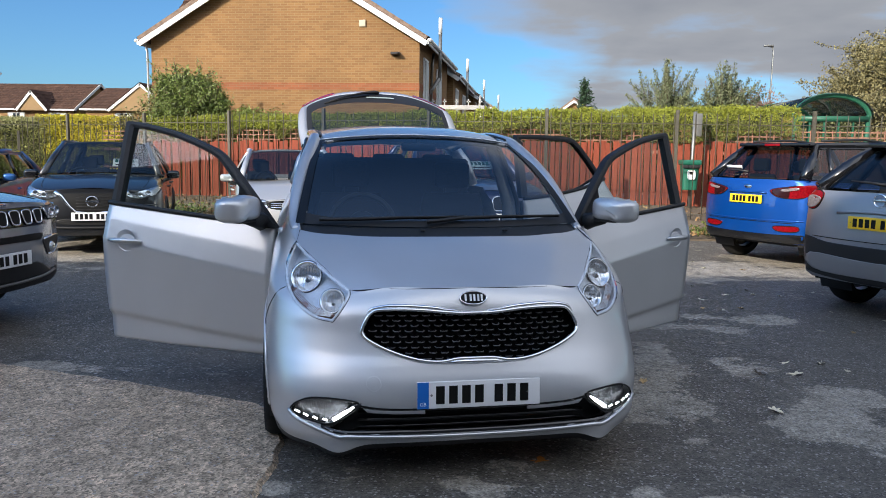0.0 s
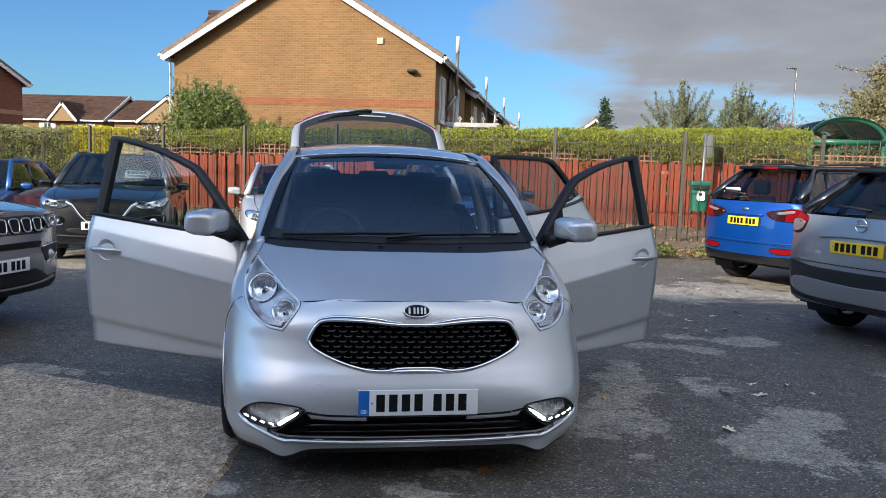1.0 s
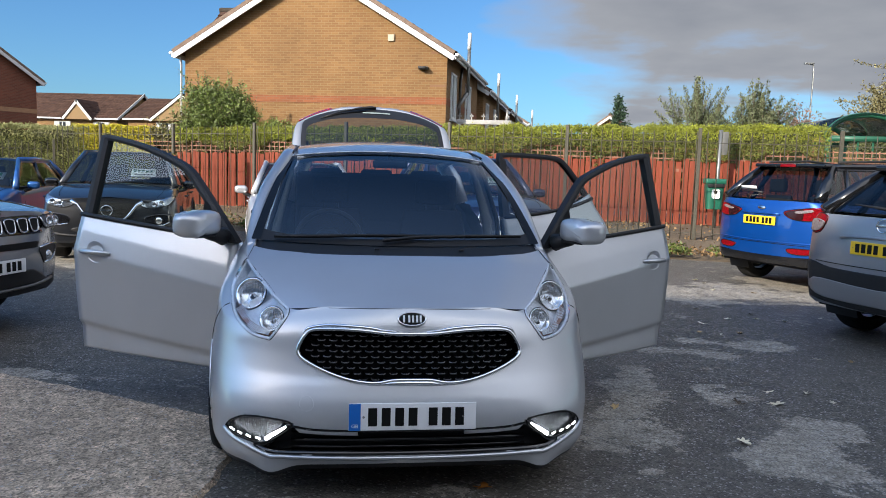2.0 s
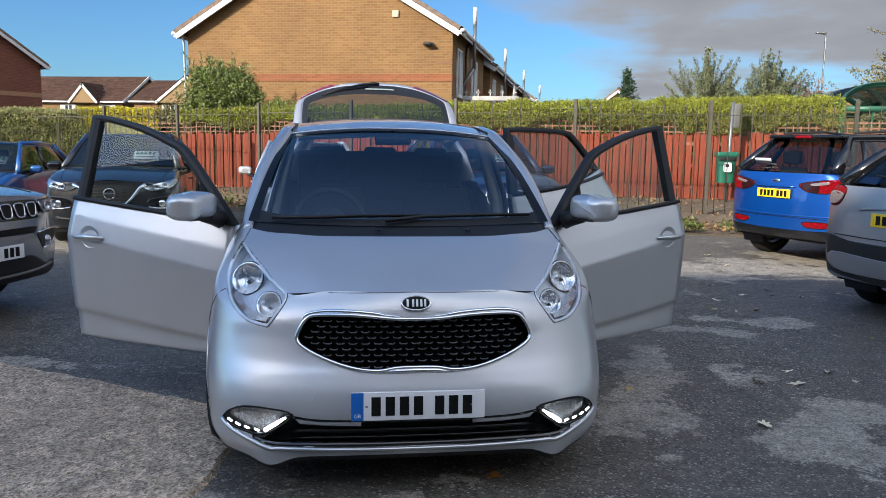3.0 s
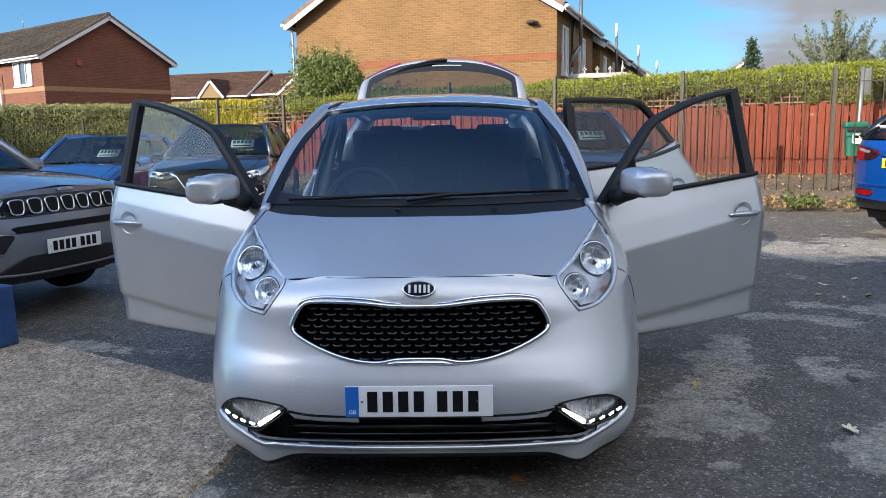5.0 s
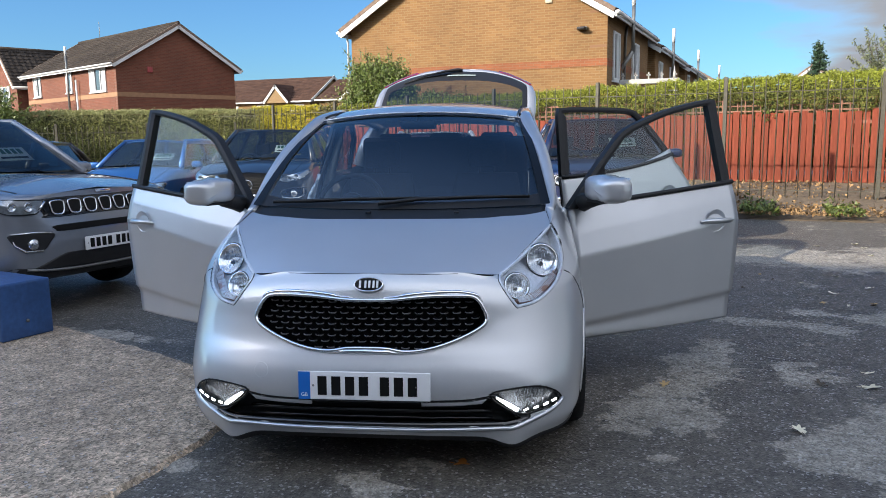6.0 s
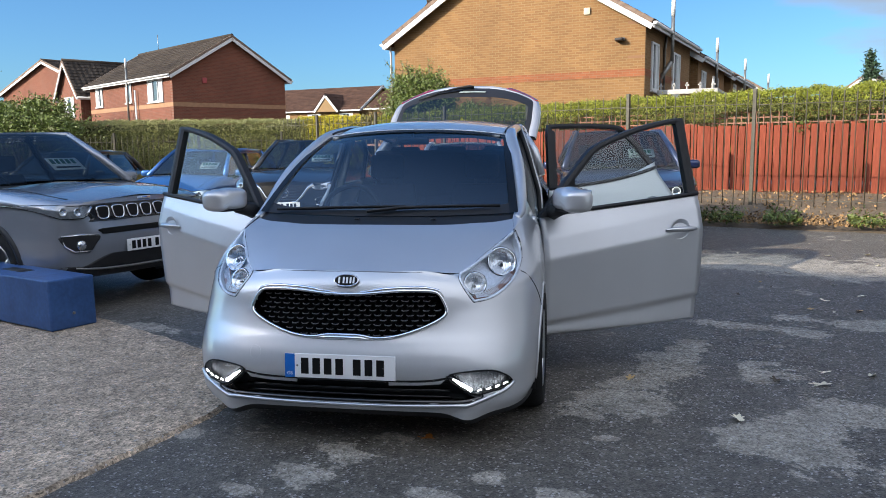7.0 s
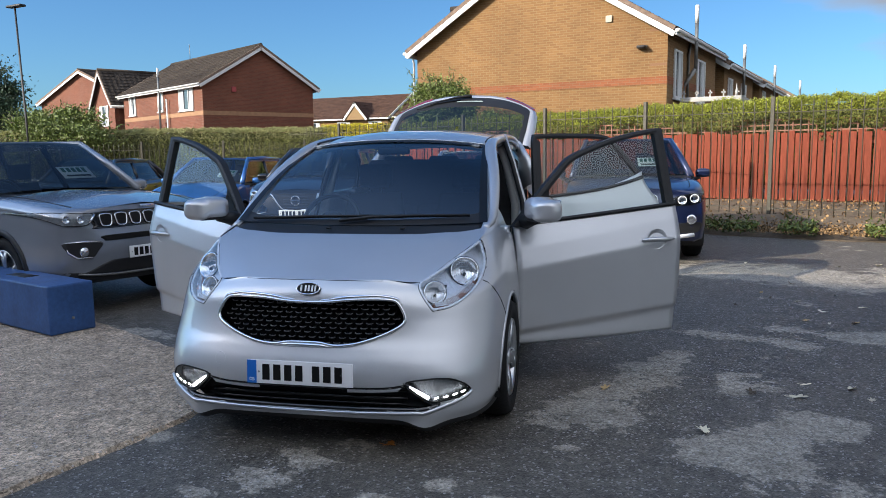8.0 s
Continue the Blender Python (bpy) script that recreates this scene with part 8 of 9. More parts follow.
    # glasshouse
    wb0, wb1, wr = F.half(F.cowl) * 0.88, F.half(F.axle_r) * 0.88, F.W / 2 * 0.665
    zb, zbr, zr = F.bonnet + 0.01, F.belt_rear, F.H - 0.045
    A0, A1 = Vector((wb0, F.cowl, zb)), Vector((wr, F.roof_front, zr))
    D0, D1 = Vector((wb1 * 0.96, F.tail, zbr)), Vector((wr * 0.93, F.roof_rear, zr - 0.02))

    def flip(v, s):
        return Vector((v.x * s, v.y, v.z))

    def pane(a, b, c, d, bulge, n=10):
        """a-b below, d-c above."""
        def fn(u, v):
            p = a.lerp(b, u).lerp(d.lerp(c, u), v)
            return p + bulge * (math.sin(math.pi * u) * 0.8 + 0.2) * (0.35 + 0.65 * math.sin(math.pi * (0.2 + 0.6 * v)))
        return grid(fn, n, n)
    fwd = Vector((0, -0.09, 0.05))
    part("windscreen", pane(flip(A0, -1), A0, A1, flip(A1, -1), fwd, 16), M_GLASSTINT, car)
    part("scuttle", pane(flip(A0, -1) + Vector((0, -0.10, -0.03)), A0 + Vector((0, -0.10, -0.03)), A0 + Vector((0, 0.03, 0.0)), flip(A0, -1) + Vector((0, 0.03, 0.0)), Vector((0, -0.10, 0.0))), M_PLASTIC, car)
    part("rear_screen", pane(flip(D0, -1) * 1.0, D0, D1, flip(D1, -1), Vector((0, 0.06, 0.02)), 14), M_GLASSDARK, car, "dark rear screen")
    def roof(u, v):
        a = 2 * u - 1
        y = lerp(F.roof_front, F.roof_rear, v)
        hw = lerp(wr, wr * 0.93, v ** 2) * 1.06
        return Vector((hw * a, y - 0.09 * (1 - a * a) * (1 - v) + 0.05 * (1 - a * a) * v, F.H - 0.045 + 0.045 * (1 - a * a * 0.9) * (0.55 + 0.45 * math.sin(math.pi * min(max(v, 0.02), 0.98) ** 0.8)) - 0.02 * v - 0.025 * abs(a) ** 6))
    part("roof", solid(grid(roof, 24, 24), 0.03), roof_mat, car)
    glass_side = glass_side or M_GLASSDARK
    for s in (1, -1):
        part("windscreen_pillar", tube([flip(A0, s) + Vector((0, -0.04, -0.02)), flip(A0.lerp(A1, 0.5), s) + fwd * 0.15 + Vector((0, 0, 0.012)), flip(A1, s)], [0.05, 0.042, 0.04], 8), colour, car)
        part("roof_edge", tube([flip(A1, s), flip(A1.lerp(D1, 0.5), s) + Vector((s * 0.02, 0, 0.02)), flip(D1, s)], 0.042, 8), roof_mat, car)
        part("tail_pillar", tube([flip(D0, s), flip(D0.lerp(D1, 0.55), s) + Vector((s * 0.01, 0.01, 0)), flip(D1, s)], [0.075, 0.062, 0.045], 8), colour if roof_mat is colour else roof_mat, car)
        B0 = Vector((F.half(y1) * 0.885, y1, F.belt_at(y1) - 0.01))
        B1 = A1.lerp(D1, (y1 + 0.12 - F.roof_front) / (F.roof_rear - F.roof_front))
        C0 = Vector((F.half(F.axle_r) * 0.885, F.axle_r + 0.15, F.belt_at(F.axle_r) - 0.01))
        C1 = A1.lerp(D1, min(0.98, (F.axle_r + 0.0 - F.roof_front) / (F.roof_rear - F.roof_front)))
        part("door_window", pane(flip(A0, s) + Vector((0, 0.06, 0)), flip(B0, s), flip(B1, s), flip(A1, s), Vector((s * 0.02, 0, 0))), glass_side if sheet else M_GLASSDARK, car)
        part("door_window", pane(flip(B0, s), flip(C0, s), flip(C1, s), flip(B1, s), Vector((s * 0.02, 0, 0))), M_GLASSDARK, car)
        part("quarter_window", pane(flip(C0, s), flip(D0, s), flip(D1, s), flip(C1, s), Vector((s * 0.01, 0, 0))), M_GLASSDARK, car)
        part("centre_pillar", tube([flip(B0, s), flip(B1, s)], 0.035, 6), M_GLOSSBLACK, car)
        part("rear_pillar", tube([flip(C0, s), flip(C1, s)], 0.035, 6), M_GLOSSBLACK, car)
        part("window_trim", tube([flip(A0, s) + Vector((s * 0.02, 0.05, -0.01)), flip(B0, s) + Vector((s * 0.012, 0, 0)), flip(C0, s) + Vector((s * 0.012, 0, 0)), flip(D0, s)], 0.016, 6), M_GLOSSBLACK, car)
        # mirror
        mx = F.half(F.cowl) * s
        def pod(u, v):
            a, b = 6.28319 * u, math.pi * v
            ex = lambda q, e: math.copysign(abs(q) ** e, q)
            return Vector((mx + s * 0.085 + 0.10 * ex(math.sin(b), 0.6) * ex(math.cos(a), 0.6), F.cowl + 0.22 + 0.055 * -math.cos(b), F.belt + 0.075 + 0.062 * ex(math.sin(b), 0.6) * ex(math.sin(a), 0.7) + 0.10 * s * (s * 0.02)))
        mm = part("mirror", grid(pod, 24, 12), mirror_mat or colour, car)
        part("mirror_foot", tube([(mx - s * 0.06, F.cowl + 0.25, F.belt - 0.02), (mx + s * 0.05, F.cowl + 0.22, F.belt + 0.02)], 0.03, 6), M_PLASTIC, mm)
    # inside
    part("cabin_floor", box(-F.W * 0.42, F.W * 0.42, F.cowl - 0.1, F.tail, F.low + 0.02, F.low + 0.1), M_INTERIOR, car)
    part("cabin_lining", grid(lambda u, v: (lambda q: Vector((q.x * 0.93 * (1 if u > 0.5 else -1), q.y, q.z)))(F.section(lerp(F.cowl, F.tail, abs(2 * u - 1)), 0.05 + 0.85 * v)), 40, 8), M_INTERIOR, car)
    part("dashboard", box(-F.W * 0.40, F.W * 0.40, F.cowl - 0.02, F.cowl + 0.42, F.belt - 0.3, F.belt - 0.03, bevel=0.05), M_INTERIOR, car)
    part("bulkhead", box(-F.W * 0.41, F.W * 0.41, F.cowl - 0.06, F.cowl - 0.02, F.low, F.belt - 0.06), M_INTERIOR, car)
    for x in (-0.37, 0.37):
        seat(car, x, y1 + 0.05, F.belt - 0.50)
        seat(car, x, y1 + 0.9, F.belt - 0.47)
    steering_wheel(car, -0.37, F.cowl + 0.55, F.belt + 0.0, 0.18)
    if sheet:
        c = Vector((0.30, lerp(A0.y, A1.y, 0.42) + 0.05, lerp(A0.z, A1.z, 0.42) - 0.02))
        mm = pose(c.x, c.y, c.z, -math.degrees(math.atan2(A1.y - A0.y, A1.z - A0.z)) + 0, 0, 0)
        p = part("price_sheet", moved(box(-0.18, 0.18, -0.002, 0.002, -0.105, 0.105), mm), M_PAPER, car, "white price sheet with dark bars")
        for k in range(5):
            part("ink_bar", moved(box(-0.15 + 0.06 * k, -0.11 + 0.06 * k, -0.006, -0.003, 0.0, 0.08), mm), M_BIN, p, smooth=False)
        part("ink_line", moved(box(-0.14, 0.14, -0.006, -0.003, -0.075, -0.05), mm), M_INK, p, smooth=False)
    if front:
        front(car, skins["front"], F)
    if rear:
        rear(car, skins["rear"], F)
    return car


def lamp_patch(car, skin, name, pts, s, base, label, lift=0.007, bowls=()):
    ol = round_outline([(a, b) for a, b in pts], 5)
    if s < 0:
        ol = mirrored(ol)
    h = part(name, skin.patch(ol, lift, 14, 0.02), base, car, label)
    for a, b, r in bowls:
        c = skin.at(s * a, b, lift + 0.010)
        mtx = Matrix.Translation(c) @ Vector((0, -1, 0)).to_track_quat("Z", "Y").to_matrix().to_4x4()
        part("lamp_bowl", lathe([(r, 0.004), (r * 0.9, 0.010), (r * 0.8, 0.0), (r * 0.4, -0.006), (0.001, -0.003)], 20, m=mtx), M_CHROME, h)
    if base is not M_RED_LENS:
        part("lens", skin.patch(shrink(ol, 1.0), lift + 0.010, 12, 0.010), M_LENS, h)
    part("lamp_edge", skin.line(ol, 0.005, lift, True), M_INK, h)
    return h


def dark_patch(car, skin, name, pts, material, label="", lift=0.007, both=False):
    for s in ((1, -1) if both else (1,)):
        ol = round_outline(pts, 4)
        if s < 0:
            ol = mirrored(ol)
        ob = part(name, skin.patch(ol, lift, 14, 0.02), material, car, label)
    return ob


def ring_badge(car, skin, x, z, r, inner=True, mt=None):
    c = skin.at(x, z, 0.012)
    w = -skin.way
    m = Matrix.Translation(c) @ w.to_track_quat("Z", "Y").to_matrix().to_4x4()
    b = part("badge", tube([m @ Vector((r * math.cos(6.28319 * k / 28), r * math.sin(6.28319 * k / 28), 0)) for k in range(28)], r * 0.13, 6, closed=True), mt or M_CHROME, car, "round chrome badge")
    if inner:
        part("badge_bar", moved(box(-r * 1.15, r * 1.15, -r * 0.16, r * 0.16, -0.004, 0.008, bevel=0.002), m), mt or M_CHROME, b)
    return b


def slotted_front(car, k, F):
    dark_patch(car, k, "grille_panel", [(-0.56, 0.945), (0, 0.955), (0.56, 0.945), (0.55, 0.83), (0.52, 0.80), (0, 0.805), (-0.52, 0.80), (-0.55, 0.83)], M_GLOSSBLACK, "gloss black grille panel")
    for i in range(7):
        x = (i - 3) * 0.146
        ol = round_outline([(x - 0.048, 0.925), (x + 0.048, 0.925), (x + 0.052, 0.875), (x + 0.036, 0.825), (x - 0.036, 0.825), (x - 0.052, 0.875)], 5)
        slot = part("grille_slot", k.patch(ol, 0.014, 6, 0.01), M_INK, car)
        part("slot_rim", k.line(ol, 0.0075, 0.016, True), M_CHROME, slot, "chrome slot rim")
    for s in (1, -1):
        lamp_patch(car, k, "headlamp", [(0.535, 0.935), (0.66, 0.945), (0.78, 0.952), (0.868, 0.950), (0.885, 0.935), (0.850, 0.885), (0.79, 0.842), (0.66, 0.835), (0.585, 0.848)], s, mat("smoked_lamp_housing", (0.34, 0.345, 0.355), rough=0.2, metal=0.6, grain=0.25, grain_scale=30), "wide clear headlamp with dark surround", 0.010, ((0.66, 0.892, 0.036), (0.775, 0.90, 0.036)))
        part("lamp_brow", k.line([(s * a, b) for a, b in ((0.535, 0.928), (0.588, 0.853))], 0.010, 0.02), M_CHROME, car)
        dark_patch(car, k, "fog_panel", [(s * a, b) for a, b in ((0.50, 0.68), (0.80, 0.69), (0.775, 0.60), (0.70, 0.545), (0.58, 0.545), (0.53, 0.60))], M_PLASTIC, "black fog lamp panel with silver edge")
        part("fog_edge", k.line([(s * a, b) for a, b in ((0.50, 0.68), (0.65, 0.692), (0.80, 0.69), (0.775, 0.60), (0.70, 0.545), (0.58, 0.545))], 0.009, 0.006), M_CHROME, car)
        c = k.at(s * 0.64, 0.60, 0.012)
        part("fog_lamp", lathe([(0.001, 0.012), (0.035, 0.010), (0.045, 0.0), (0.045, -0.02)], 20, m=Matrix.Translation(c) @ Matrix.Rotation(radians(90), 4, "X")), M_REFLECT, car)
    dark_patch(car, k, "intake_slot", [(-0.46, 0.735), (0, 0.74), (0.46, 0.735), (0.47, 0.70), (0.42, 0.685), (0, 0.69), (-0.42, 0.685), (-0.47, 0.70)], M_INK, "slim black upper intake")
    dark_patch(car, k, "lower_intake", [(-0.42, 0.50), (-0.30, 0.508), (0, 0.51), (0.30, 0.508), (0.42, 0.50), (0.58, 0.43), (0.60, 0.395), (0, 0.385), (-0.60, 0.395), (-0.58, 0.43)], M_PLASTIC, "black lower intake")
    dark_patch(car, k, "lower_lip", [(-0.80, 0.42), (-0.5, 0.38), (0, 0.365), (0.5, 0.38), (0.80, 0.42), (0.78, 0.30), (0.4, 0.27), (0, 0.265), (-0.4, 0.27), (-0.78, 0.30)], M_PLASTIC, "black plastic bumper lip", 0.006)
    part("lip_strip", k.line([(x / 10, 0.372 + 0.05 * (x / 8) ** 4) for x in range(-7, 8)], 0.012, 0.014), M_GALV, car)
    plate(car, Matrix.Translation(k.at(0, 0.565, 0.02)))
    part("bonnet_mark", moved(box(-0.075, 0.075, -0.006, 0.006, -0.013, 0.013, bevel=0.004), Matrix.Translation(k.at(0, 0.985, 0.012))), M_CHROME, car, "small chrome bonnet emblem")


def crossover_front(car, k, F):
    k.o = Vector((0, 0, 0.05))
    # winged grille with a bright V and a round badge
    dark_patch(car, k, "grille_panel", [(-0.36, 0.80), (0, 0.81), (0.36, 0.80), (0.30, 0.66), (0.20, 0.55), (0, 0.53), (-0.20, 0.55), (-0.30, 0.66)], M_INK, "black grille")
    for s in (1, -1):
        part("grille_wing", k.line([(s * a, b) for a, b in ((0.46, 0.83), (0.38, 0.775), (0.28, 0.64), (0.20, 0.565), (0.0, 0.545))], [0.030, 0.024, 0.018, 0.014, 0.012], 0.014, n=8), M_CHROME, car, "broad chrome V wing")
        lamp_patch(car, k, "headlamp", [(0.42, 0.80), (0.56, 0.83), (0.72, 0.87), (0.84, 0.90), (0.85, 0.85), (0.74, 0.765), (0.58, 0.735), (0.47, 0.755)], s, M_REFLECT, "bright clear headlamp", 0.004, ((0.60, 0.79, 0.036), (0.70, 0.815, 0.036)))
        dark_patch(car, k, "fog_panel", [(s * a, b) for a, b in ((0.50, 0.62), (0.80, 0.66), (0.82, 0.55), (0.72, 0.50), (0.52, 0.51))], M_GLOSSBLACK, "fog lamp panel")
        part("fog_edge", k.line([(s * a, b) for a, b in ((0.50, 0.52), (0.60, 0.50), (0.72, 0.50), (0.80, 0.545))], 0.010, 0.008), M_CHROME, car)
        c = k.at(s * 0.66, 0.565, 0.012)
        part("fog_lamp", lathe([(0.001, 0.012), (0.04, 0.010), (0.05, 0.0), (0.05, -0.02)], 20, m=Matrix.Translation(c) @ Matrix.Rotation(radians(90), 4, "X")), M_REFLECT, car)
    ring_badge(car, k, 0, 0.70, 0.072)
    dark_patch(car, k, "lower_intake", [(-0.42, 0.46), (0, 0.48), (0.42, 0.46), (0.40, 0.40), (0, 0.385), (-0.40, 0.40)], M_PLASTIC, "black lower intake")
    part("lip_strip", k.line([(x / 10, 0.35 + 0.04 * (x / 8) ** 4) for x in range(-7, 8)], 0.018, 0.006), M_PLASTIC, car)
    plate(car, Matrix.Translation(k.at(0, 0.505, 0.03)))
    for z in (0.60, 0.64, 0.68, 0.72, 0.76):
        part("grille_bar", k.line([(x / 20, z) for x in range(-4, 5)], 0.006, 0.006), M_PLASTIC, car)


def saloon_front(car, k, F):
    dark_patch(car, k, "grille_panel", [(-0.42, 0.72), (0, 0.73), (0.42, 0.72), (0.40, 0.62), (0, 0.61), (-0.40, 0.62)], M_INK, "black grille with bright bars")
    for z in (0.635, 0.665, 0.695):
        part("grille_bar", k.line([(x / 10, z) for x in range(-4, 5)], 0.008, 0.012), M_CHROME, car)
    for s in (1, -1):
        lamp_patch(car, k, "headlamp", [(0.42, 0.72), (0.60, 0.75), (0.78, 0.77), (0.80, 0.70), (0.70, 0.635), (0.50, 0.62), (0.43, 0.65)], s, M_REFLECT, "clear headlamp", 0.004, ((0.56, 0.685, 0.045), (0.68, 0.70, 0.04)))
    ring_badge(car, k, 0, 0.67, 0.065)
    dark_patch(car, k, "lower_intake", [(-0.60, 0.40), (0, 0.42), (0.60, 0.40), (0.58, 0.30), (0, 0.28), (-0.58, 0.30)], M_PLASTIC, "black lower intake")
    plate(car, Matrix.Translation(k.at(0, 0.47, 0.02)))


def kidney_front(car, k, F):
    for s in (1, -1):
        ol = round_outline([(s * a, b) for a, b in ((0.03, 0.86), (0.20, 0.865), (0.24, 0.82), (0.21, 0.70), (0.06, 0.69), (0.03, 0.72))], 4)
        g = part("grille", k.patch(ol, 0.004, 4, 0.02), M_INK, car, "black kidney grille half")
        part("grille_rim", k.line(ol, 0.011, 0.008, True), M_CHROME, g)
        lamp_patch(car, k, "headlamp", [(0.38, 0.80), (0.55, 0.86), (0.76, 0.885), (0.83, 0.86), (0.78, 0.77), (0.60, 0.735), (0.42, 0.74)], s, M_GLOSSBLACK, "headlamp with two bright rings", 0.004, ((0.54, 0.80, 0.05), (0.69, 0.82, 0.05)))
        for x, z in ((0.54, 0.80), (0.69, 0.82)):
            c = k.at(s * x, z, 0.02)
            part("lamp_ring", tube([c + Vector((0.05 * math.cos(6.28319 * q / 20), -0.006, 0.05 * math.sin(6.28319 * q / 20))) for q in range(20)], 0.005, 5, closed=True), M_LAMPGREY, car)
        c = k.at(s * 0.66, 0.56, 0.012)
        part("fog_lamp", lathe([(0.001, 0.012), (0.045, 0.010), (0.06, 0.004), (0.065, -0.02)], 20, m=Matrix.Translation(c) @ Matrix.Rotation(radians(90), 4, "X")), M_REFLECT, car)
        dark_patch(car, k, "side_intake", [(s * a, b) for a, b in ((0.45, 0.50), (0.78, 0.52), (0.74, 0.40), (0.46, 0.40))], M_PLASTIC, "black side intake")
    dark_patch(car, k, "lower_intake", [(-0.40, 0.52), (0, 0.53), (0.40, 0.52), (0.44, 0.38), (0, 0.36), (-0.44, 0.38)], M_PLASTIC, "black lower intake")
    part("lip_strip", k.line([(x / 10, 0.34 + 0.05 * (x / 8) ** 4) for x in range(-7, 8)], 0.028, 0.004), M_LAMPGREY, car)
    plate(car, Matrix.Translation(k.at(0, 0.60, 0.03)))


def suv_rear_blue(car, k, F):
    L = F.L
    for s in (1, -1):
        lamp_patch(car, k, "tail_lamp", [(0.35, 1.015), (0.55, 1.055), (0.80, 1.085), (0.875, 1.065), (0.85, 0.97), (0.72, 0.915), (0.50, 0.92), (0.39, 0.96)], s, M_RED_LENS, "red and clear wraparound tail lamp")
        ol = round_outline([(0.38, 1.01), (0.54, 1.045), (0.60, 1.05), (0.60, 0.925), (0.50, 0.93), (0.40, 0.965)], 4)
        part("smoked_section", k.patch(ol if s > 0 else mirrored(ol), 0.012, 8, 0.004), M_SMOKED, car)
        ol = round_outline([(0.50, 1.022), (0.60, 1.040), (0.70, 1.055), (0.72, 1.03), (0.62, 1.008), (0.52, 1.0)], 4)
        part("clear_section", k.patch(ol if s > 0 else mirrored(ol), 0.0185, 8, 0.004), M_WHITE_LENS, car)
        lamp_patch(car, k, "reflector", [(0.42, 0.55), (0.60, 0.565), (0.74, 0.56), (0.72, 0.495), (0.48, 0.49)], s, M_RED_LENS, "red bumper reflector")
    dark_patch(car, k, "plate_recess", [(-0.36, 0.98), (0, 0.99), (0.36, 0.98), (0.34, 0.80), (0, 0.79), (-0.34, 0.80)], BLUEPAINT, "", 0.0)
    plate(car, Matrix.Translation(k.at(0, 0.885, 0.02)) @ Matrix.Rotation(math.pi, 4, "Z"), True)
    part("plate_brow", k.line([(x / 10, 0.975) for x in range(-3, 4)], 0.014, 0.012), BLUEPAINT, car)
    c = k.at(0, 1.045, 0.012)
    part("badge", moved(lathe([(0.001, 0.006), (0.055, 0.004), (0.062, -0.004)], 28), Matrix.Translation(c) @ Matrix.Rotation(radians(-90), 4, "X") @ Matrix.Diagonal((1, 0.42, 1, 1))), M_CHROME, car, "small oval badge")
    dark_patch(car, k, "lower_bumper", [(-0.84, 0.455), (-0.45, 0.445), (0, 0.44), (0.45, 0.445), (0.84, 0.455), (0.80, 0.36), (0.4, 0.33), (0, 0.33), (-0.4, 0.33), (-0.80, 0.36)], M_GLOSSBLACK, "black lower bumper", 0.012)
    part("bumper_crease", k.line([(x / 10, 0.62 + 0.01 * abs(x) / 8) for x in range(-8, 9)], 0.010, 0.0), BLUEPAINT, car)
    part("gate_gap", k.line([(x / 10, 0.60) for x in range(-7, 8)], 0.004, 0.002), M_INK, car)
    part("spoiler", moved(box(-0.56, 0.56, -0.10, 0.14, -0.025, 0.02, bevel=0.018, seg=3), Matrix.Translation((0, F.roof_rear + 0.02, F.H - 0.045))), M_GLOSSBLACK, car, "black roof spoiler")
    part("brake_lamp", moved(box(-0.12, 0.12, 0, 0.012, -0.016, 0.016, bevel=0.004), Matrix.Translation((0, F.roof_rear + 0.16, F.H - 0.05))), M_RED_LENS, car)
    part("wiper", tube([(0.05, F.tail + 0.10, F.belt_rear + 0.08), (0.25, F.tail + 0.08, F.belt_rear + 0.10), (0.45, F.tail + 0.05, F.belt_rear + 0.09)], [0.016, 0.012, 0.006], 6), M_PLASTIC, car)
    for s in (1, -1):
        part("roof_bar", tube([(s * 0.56, F.roof_front + 0.2, F.H - 0.01), (s * 0.57, F.roof_front + 0.9, F.H + 0.035), (s * 0.54, F.roof_rear - 0.1, F.H - 0.0)], 0.018, 6), M_PLASTIC, car)
    part("window_label", moved(box(-0.13, 0.13, -0.002, 0.002, -0.025, 0.025), pose(0.36, F.tail + 0.02, F.belt_rear + 0.14, -30, 0, 0)), M_PAPER, car, "white label in the rear screen")


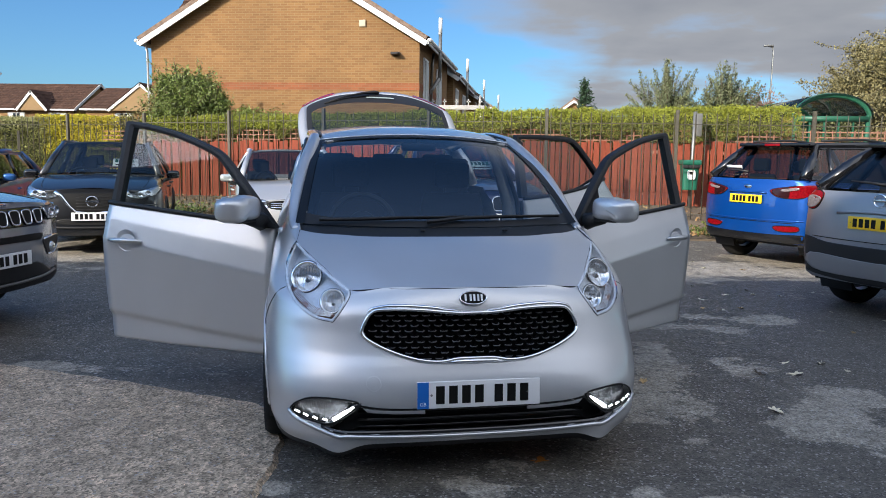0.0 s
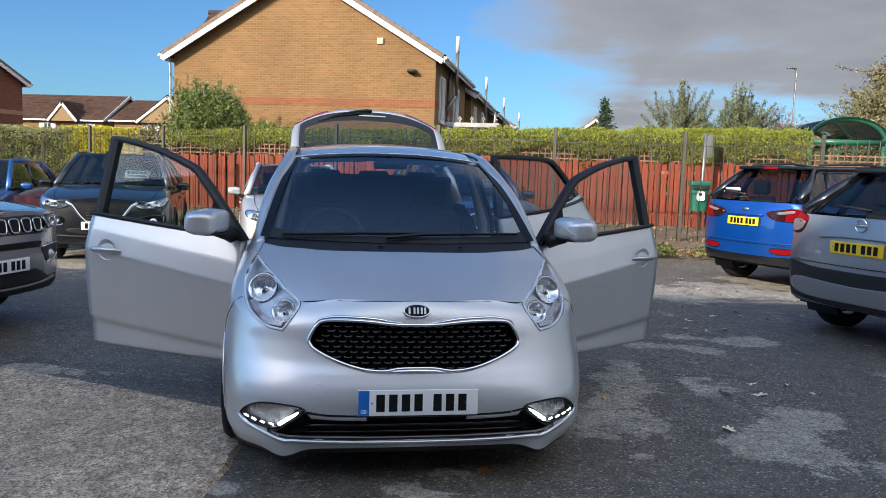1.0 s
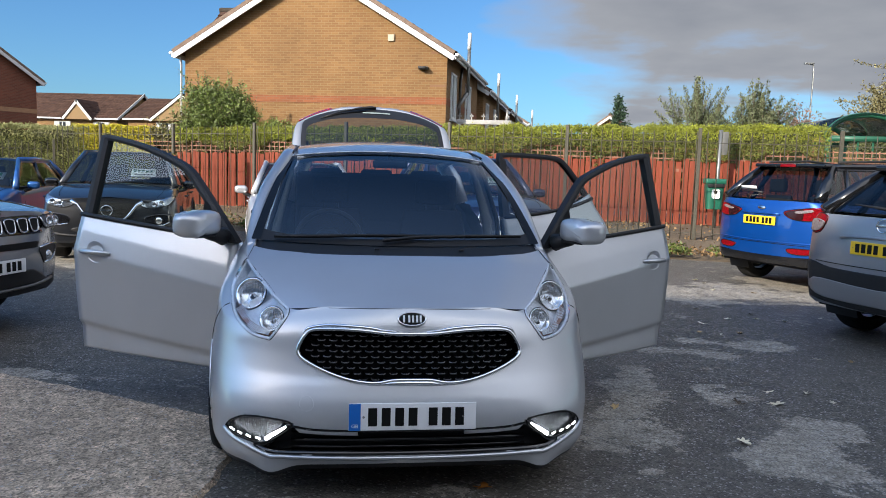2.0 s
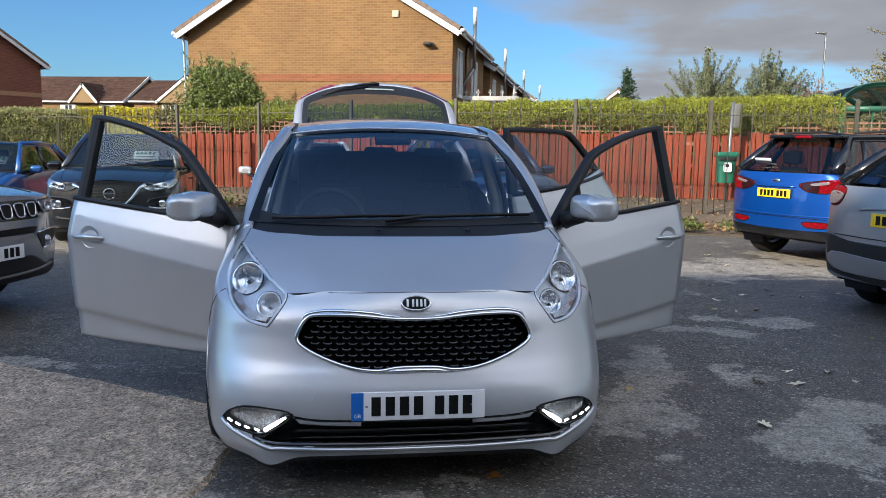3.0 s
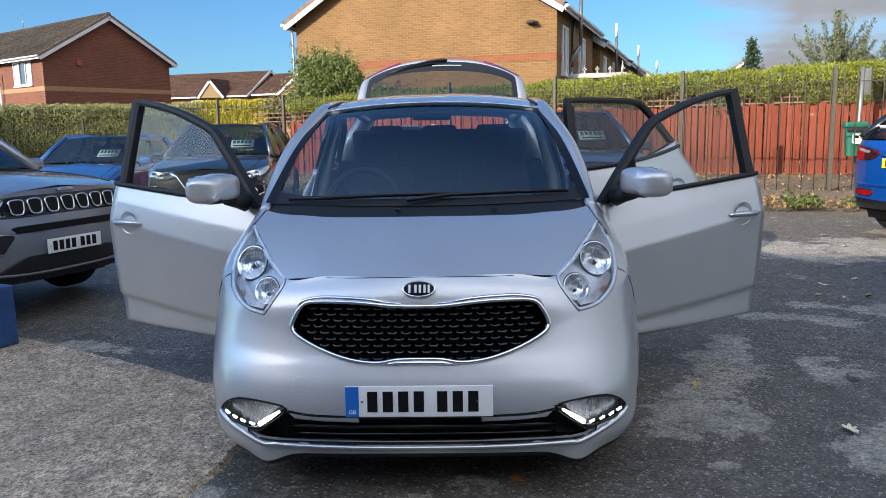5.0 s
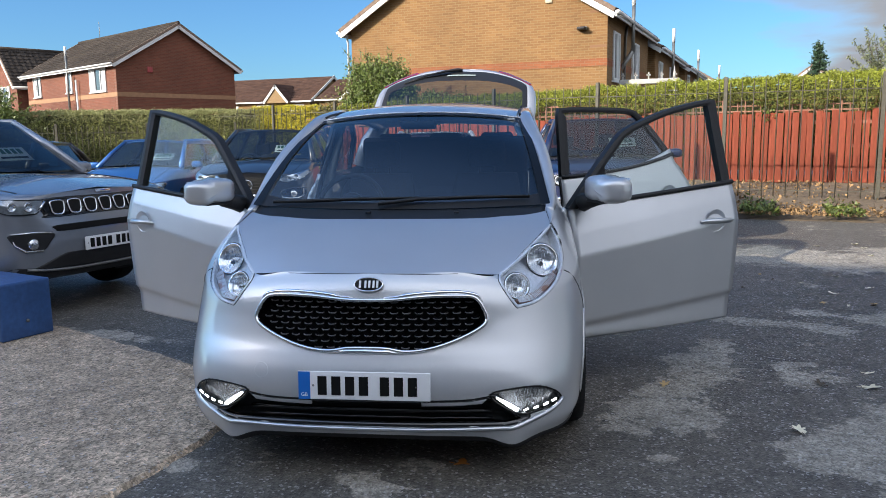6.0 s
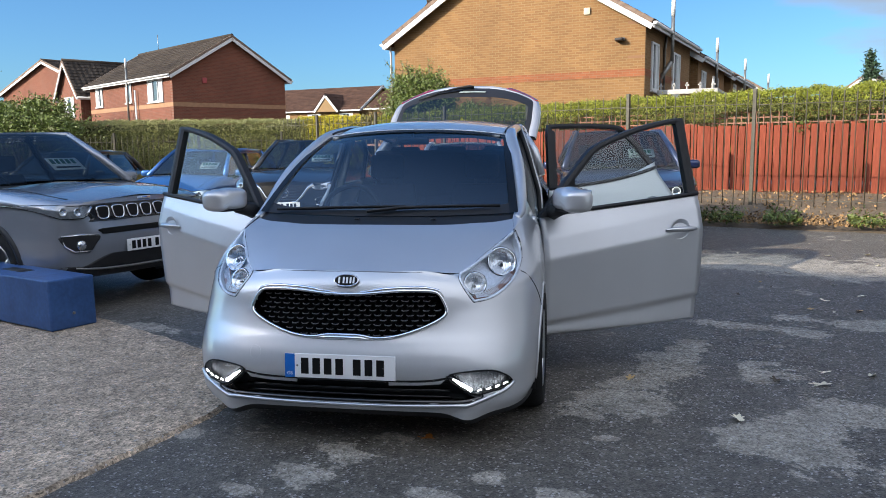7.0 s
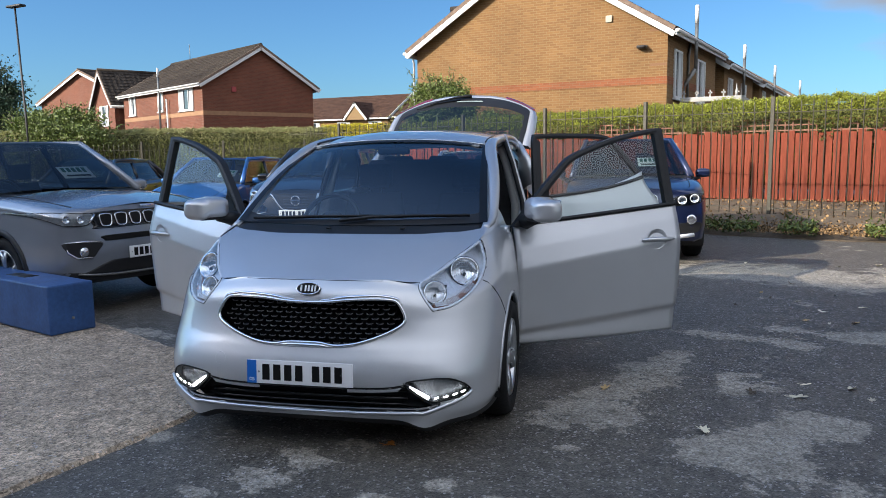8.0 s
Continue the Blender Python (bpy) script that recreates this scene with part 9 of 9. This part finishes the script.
def suv_rear_grey(car, k, F):
    for s in (1, -1):
        lamp_patch(car, k, "tail_lamp", [(0.60, 1.10), (0.74, 1.14), (0.86, 1.13), (0.87, 1.02), (0.78, 0.95), (0.66, 0.97)], s, M_RED_LENS, "red and clear tail lamp")
        ol = round_outline([(0.62, 1.055), (0.74, 1.075), (0.83, 1.04), (0.79, 0.965), (0.67, 0.98)], 4)
        part("clear_section", k.patch(ol if s > 0 else mirrored(ol), 0.0185, 8, 0.004), M_WHITE_LENS, car)
    plate(car, Matrix.Translation(k.at(0, 0.86, 0.02)) @ Matrix.Rotation(math.pi, 4, "Z"), True)
    part("plate_brow", k.line([(x / 10, 0.955 - 0.02 * abs(x / 4) ** 3) for x in range(-4, 5)], 0.014, 0.010), LIGHTGREY, car)
    ring_badge(car, k, 0, 1.06, 0.055)
    dark_patch(car, k, "lower_bumper", [(-0.87, 0.68), (-0.5, 0.66), (0, 0.655), (0.5, 0.66), (0.87, 0.68), (0.84, 0.40), (0.4, 0.34), (0, 0.33), (-0.4, 0.34), (-0.84, 0.40)], M_PLASTIC, "dark grey lower bumper", 0.012)
    dark_patch(car, k, "skid_plate", [(-0.70, 0.545), (0, 0.53), (0.70, 0.545), (0.66, 0.40), (0, 0.385), (-0.66, 0.40)], mat("satin_silver_trim", (0.30, 0.30, 0.31), rough=0.35, metal=0.6), "silver skid plate", 0.022)
    part("gate_gap", k.line([(x / 10, 0.70) for x in range(-7, 8)], 0.004, 0.004), M_INK, car)
    part("spoiler", moved(box(-0.56, 0.56, -0.10, 0.13, -0.03, 0.02, bevel=0.018, seg=3), Matrix.Translation((0, F.roof_rear + 0.02, F.H - 0.05))), M_GLOSSBLACK, car, "black roof spoiler")
    part("wiper", tube([(0.0, F.tail + 0.10, F.belt_rear + 0.05), (0.2, F.tail + 0.09, F.belt_rear + 0.07), (0.40, F.tail + 0.06, F.belt_rear + 0.08)], [0.018, 0.012, 0.006], 6), M_PLASTIC, car)
    part("window_label", moved(box(-0.13, 0.13, -0.002, 0.002, -0.03, 0.03), pose(-0.25, F.tail - 0.06, F.belt_rear + 0.12, -30, 0, 0)), M_PAPER, car, "white label in the rear screen")


SUV = CarForm(4.39, 1.82, 1.63, 0.985, 1.09, 1.16, 1.05, 1.12, 1.85, 3.75, 4.12, 0.355, 0.88, 3.52, 0.26, 3.4)
CROSSOVER = CarForm(4.39, 1.81, 1.59, 0.91, 1.08, 1.08, 1.01, 1.10, 1.80, 3.70, 4.15, 0.35, 0.90, 3.55, 0.24, 2.8)
XTALL = CarForm(4.44, 1.82, 1.60, 0.93, 1.06, 1.12, 1.02, 1.10, 1.85, 3.75, 4.15, 0.35, 0.86, 3.53, 0.24, 2.8)
SALOON = CarForm(4.55, 1.79, 1.47, 0.74, 0.97, 1.12, 0.93, 0.99, 1.85, 3.35, 3.95, 0.32, 0.90, 3.55, 0.20, 2.8)
HATCH = CarForm(4.05, 1.74, 1.49, 0.76, 1.00, 1.02, 0.96, 1.03, 1.70, 3.40, 3.85, 0.315, 0.83, 3.36, 0.20, 2.8)
ECO = CarForm(4.05, 1.765, 1.65, 0.92, 1.10, 1.05, 1.07, 1.16, 1.75, 3.55, 3.98, 0.345, 0.82, 3.34, 0.28, 3.4)
CROSS = CarForm(4.21, 1.80, 1.60, 0.90, 1.07, 1.05, 1.05, 1.14, 1.78, 3.60, 4.08, 0.335, 0.85, 3.46, 0.26, 3.2)


def place(x, y, yaw, dz=0.0):
    return pose(x, y, ground_z(x, y) + dz, 0, 0, yaw)


parked_car("granite grey compact SUV with a chrome-ringed slotted grille", SUV, GREYPAINT, place(-3.60, 5.45, 86), front=slotted_front, cladding=True, sheet=True)
parked_car("black crossover with a chrome V grille and bright headlamps", CROSSOVER, BLACKPAINT, place(-5.35, 9.85, 22), front=crossover_front, cladding=True, rim=M_ALLOYDARK, sheet=True, mirror_mat=M_GLOSSBLACK)
parked_car("pale silver saloon facing the car park", SALOON, SILVER, place(-2.66, 10.50, 21), front=saloon_front)
parked_car("navy blue SUV with twin-ring headlamps", XTALL, NAVYPAINT, place(0.03, 9.80, 18), front=kidney_front, sheet=True)
parked_car("mid-blue hatchback with a price sheet in its windscreen", HATCH, MIDBLUE, place(-8.3, 10.2, 18), front=saloon_front, sheet=True)
parked_car("dark blue-black hatchback parked beyond the blue one", HATCH, BLACKPAINT, place(-11.6, 9.9, 24), front=saloon_front, sheet=True)
parked_car("bright blue small SUV with a black roof, seen from behind", ECO, BLUEPAINT, place(6.85, 12.57, 122), rear=suv_rear_blue, roof_mat=M_GLOSSBLACK, rim=M_ALLOYDARK)
parked_car("steel grey crossover with dark lower bumper, seen from behind", CROSS, LIGHTGREY, place(7.05, 8.75, 119), rear=suv_rear_grey, roof_mat=M_GLOSSBLACK, cladding=True)

# ---- countable pieces of the setting, last ----
build_red_fence()
build_railing("railing", RAIL_LINE, 2.2, 0.205, "tall plain iron railing, green-brown, along the verge")
build_railing("railing", RAIL_LINE_LOW, 1.75, 0.16, "lower plain iron railing in front of the mixed hedge")
build_leaves()
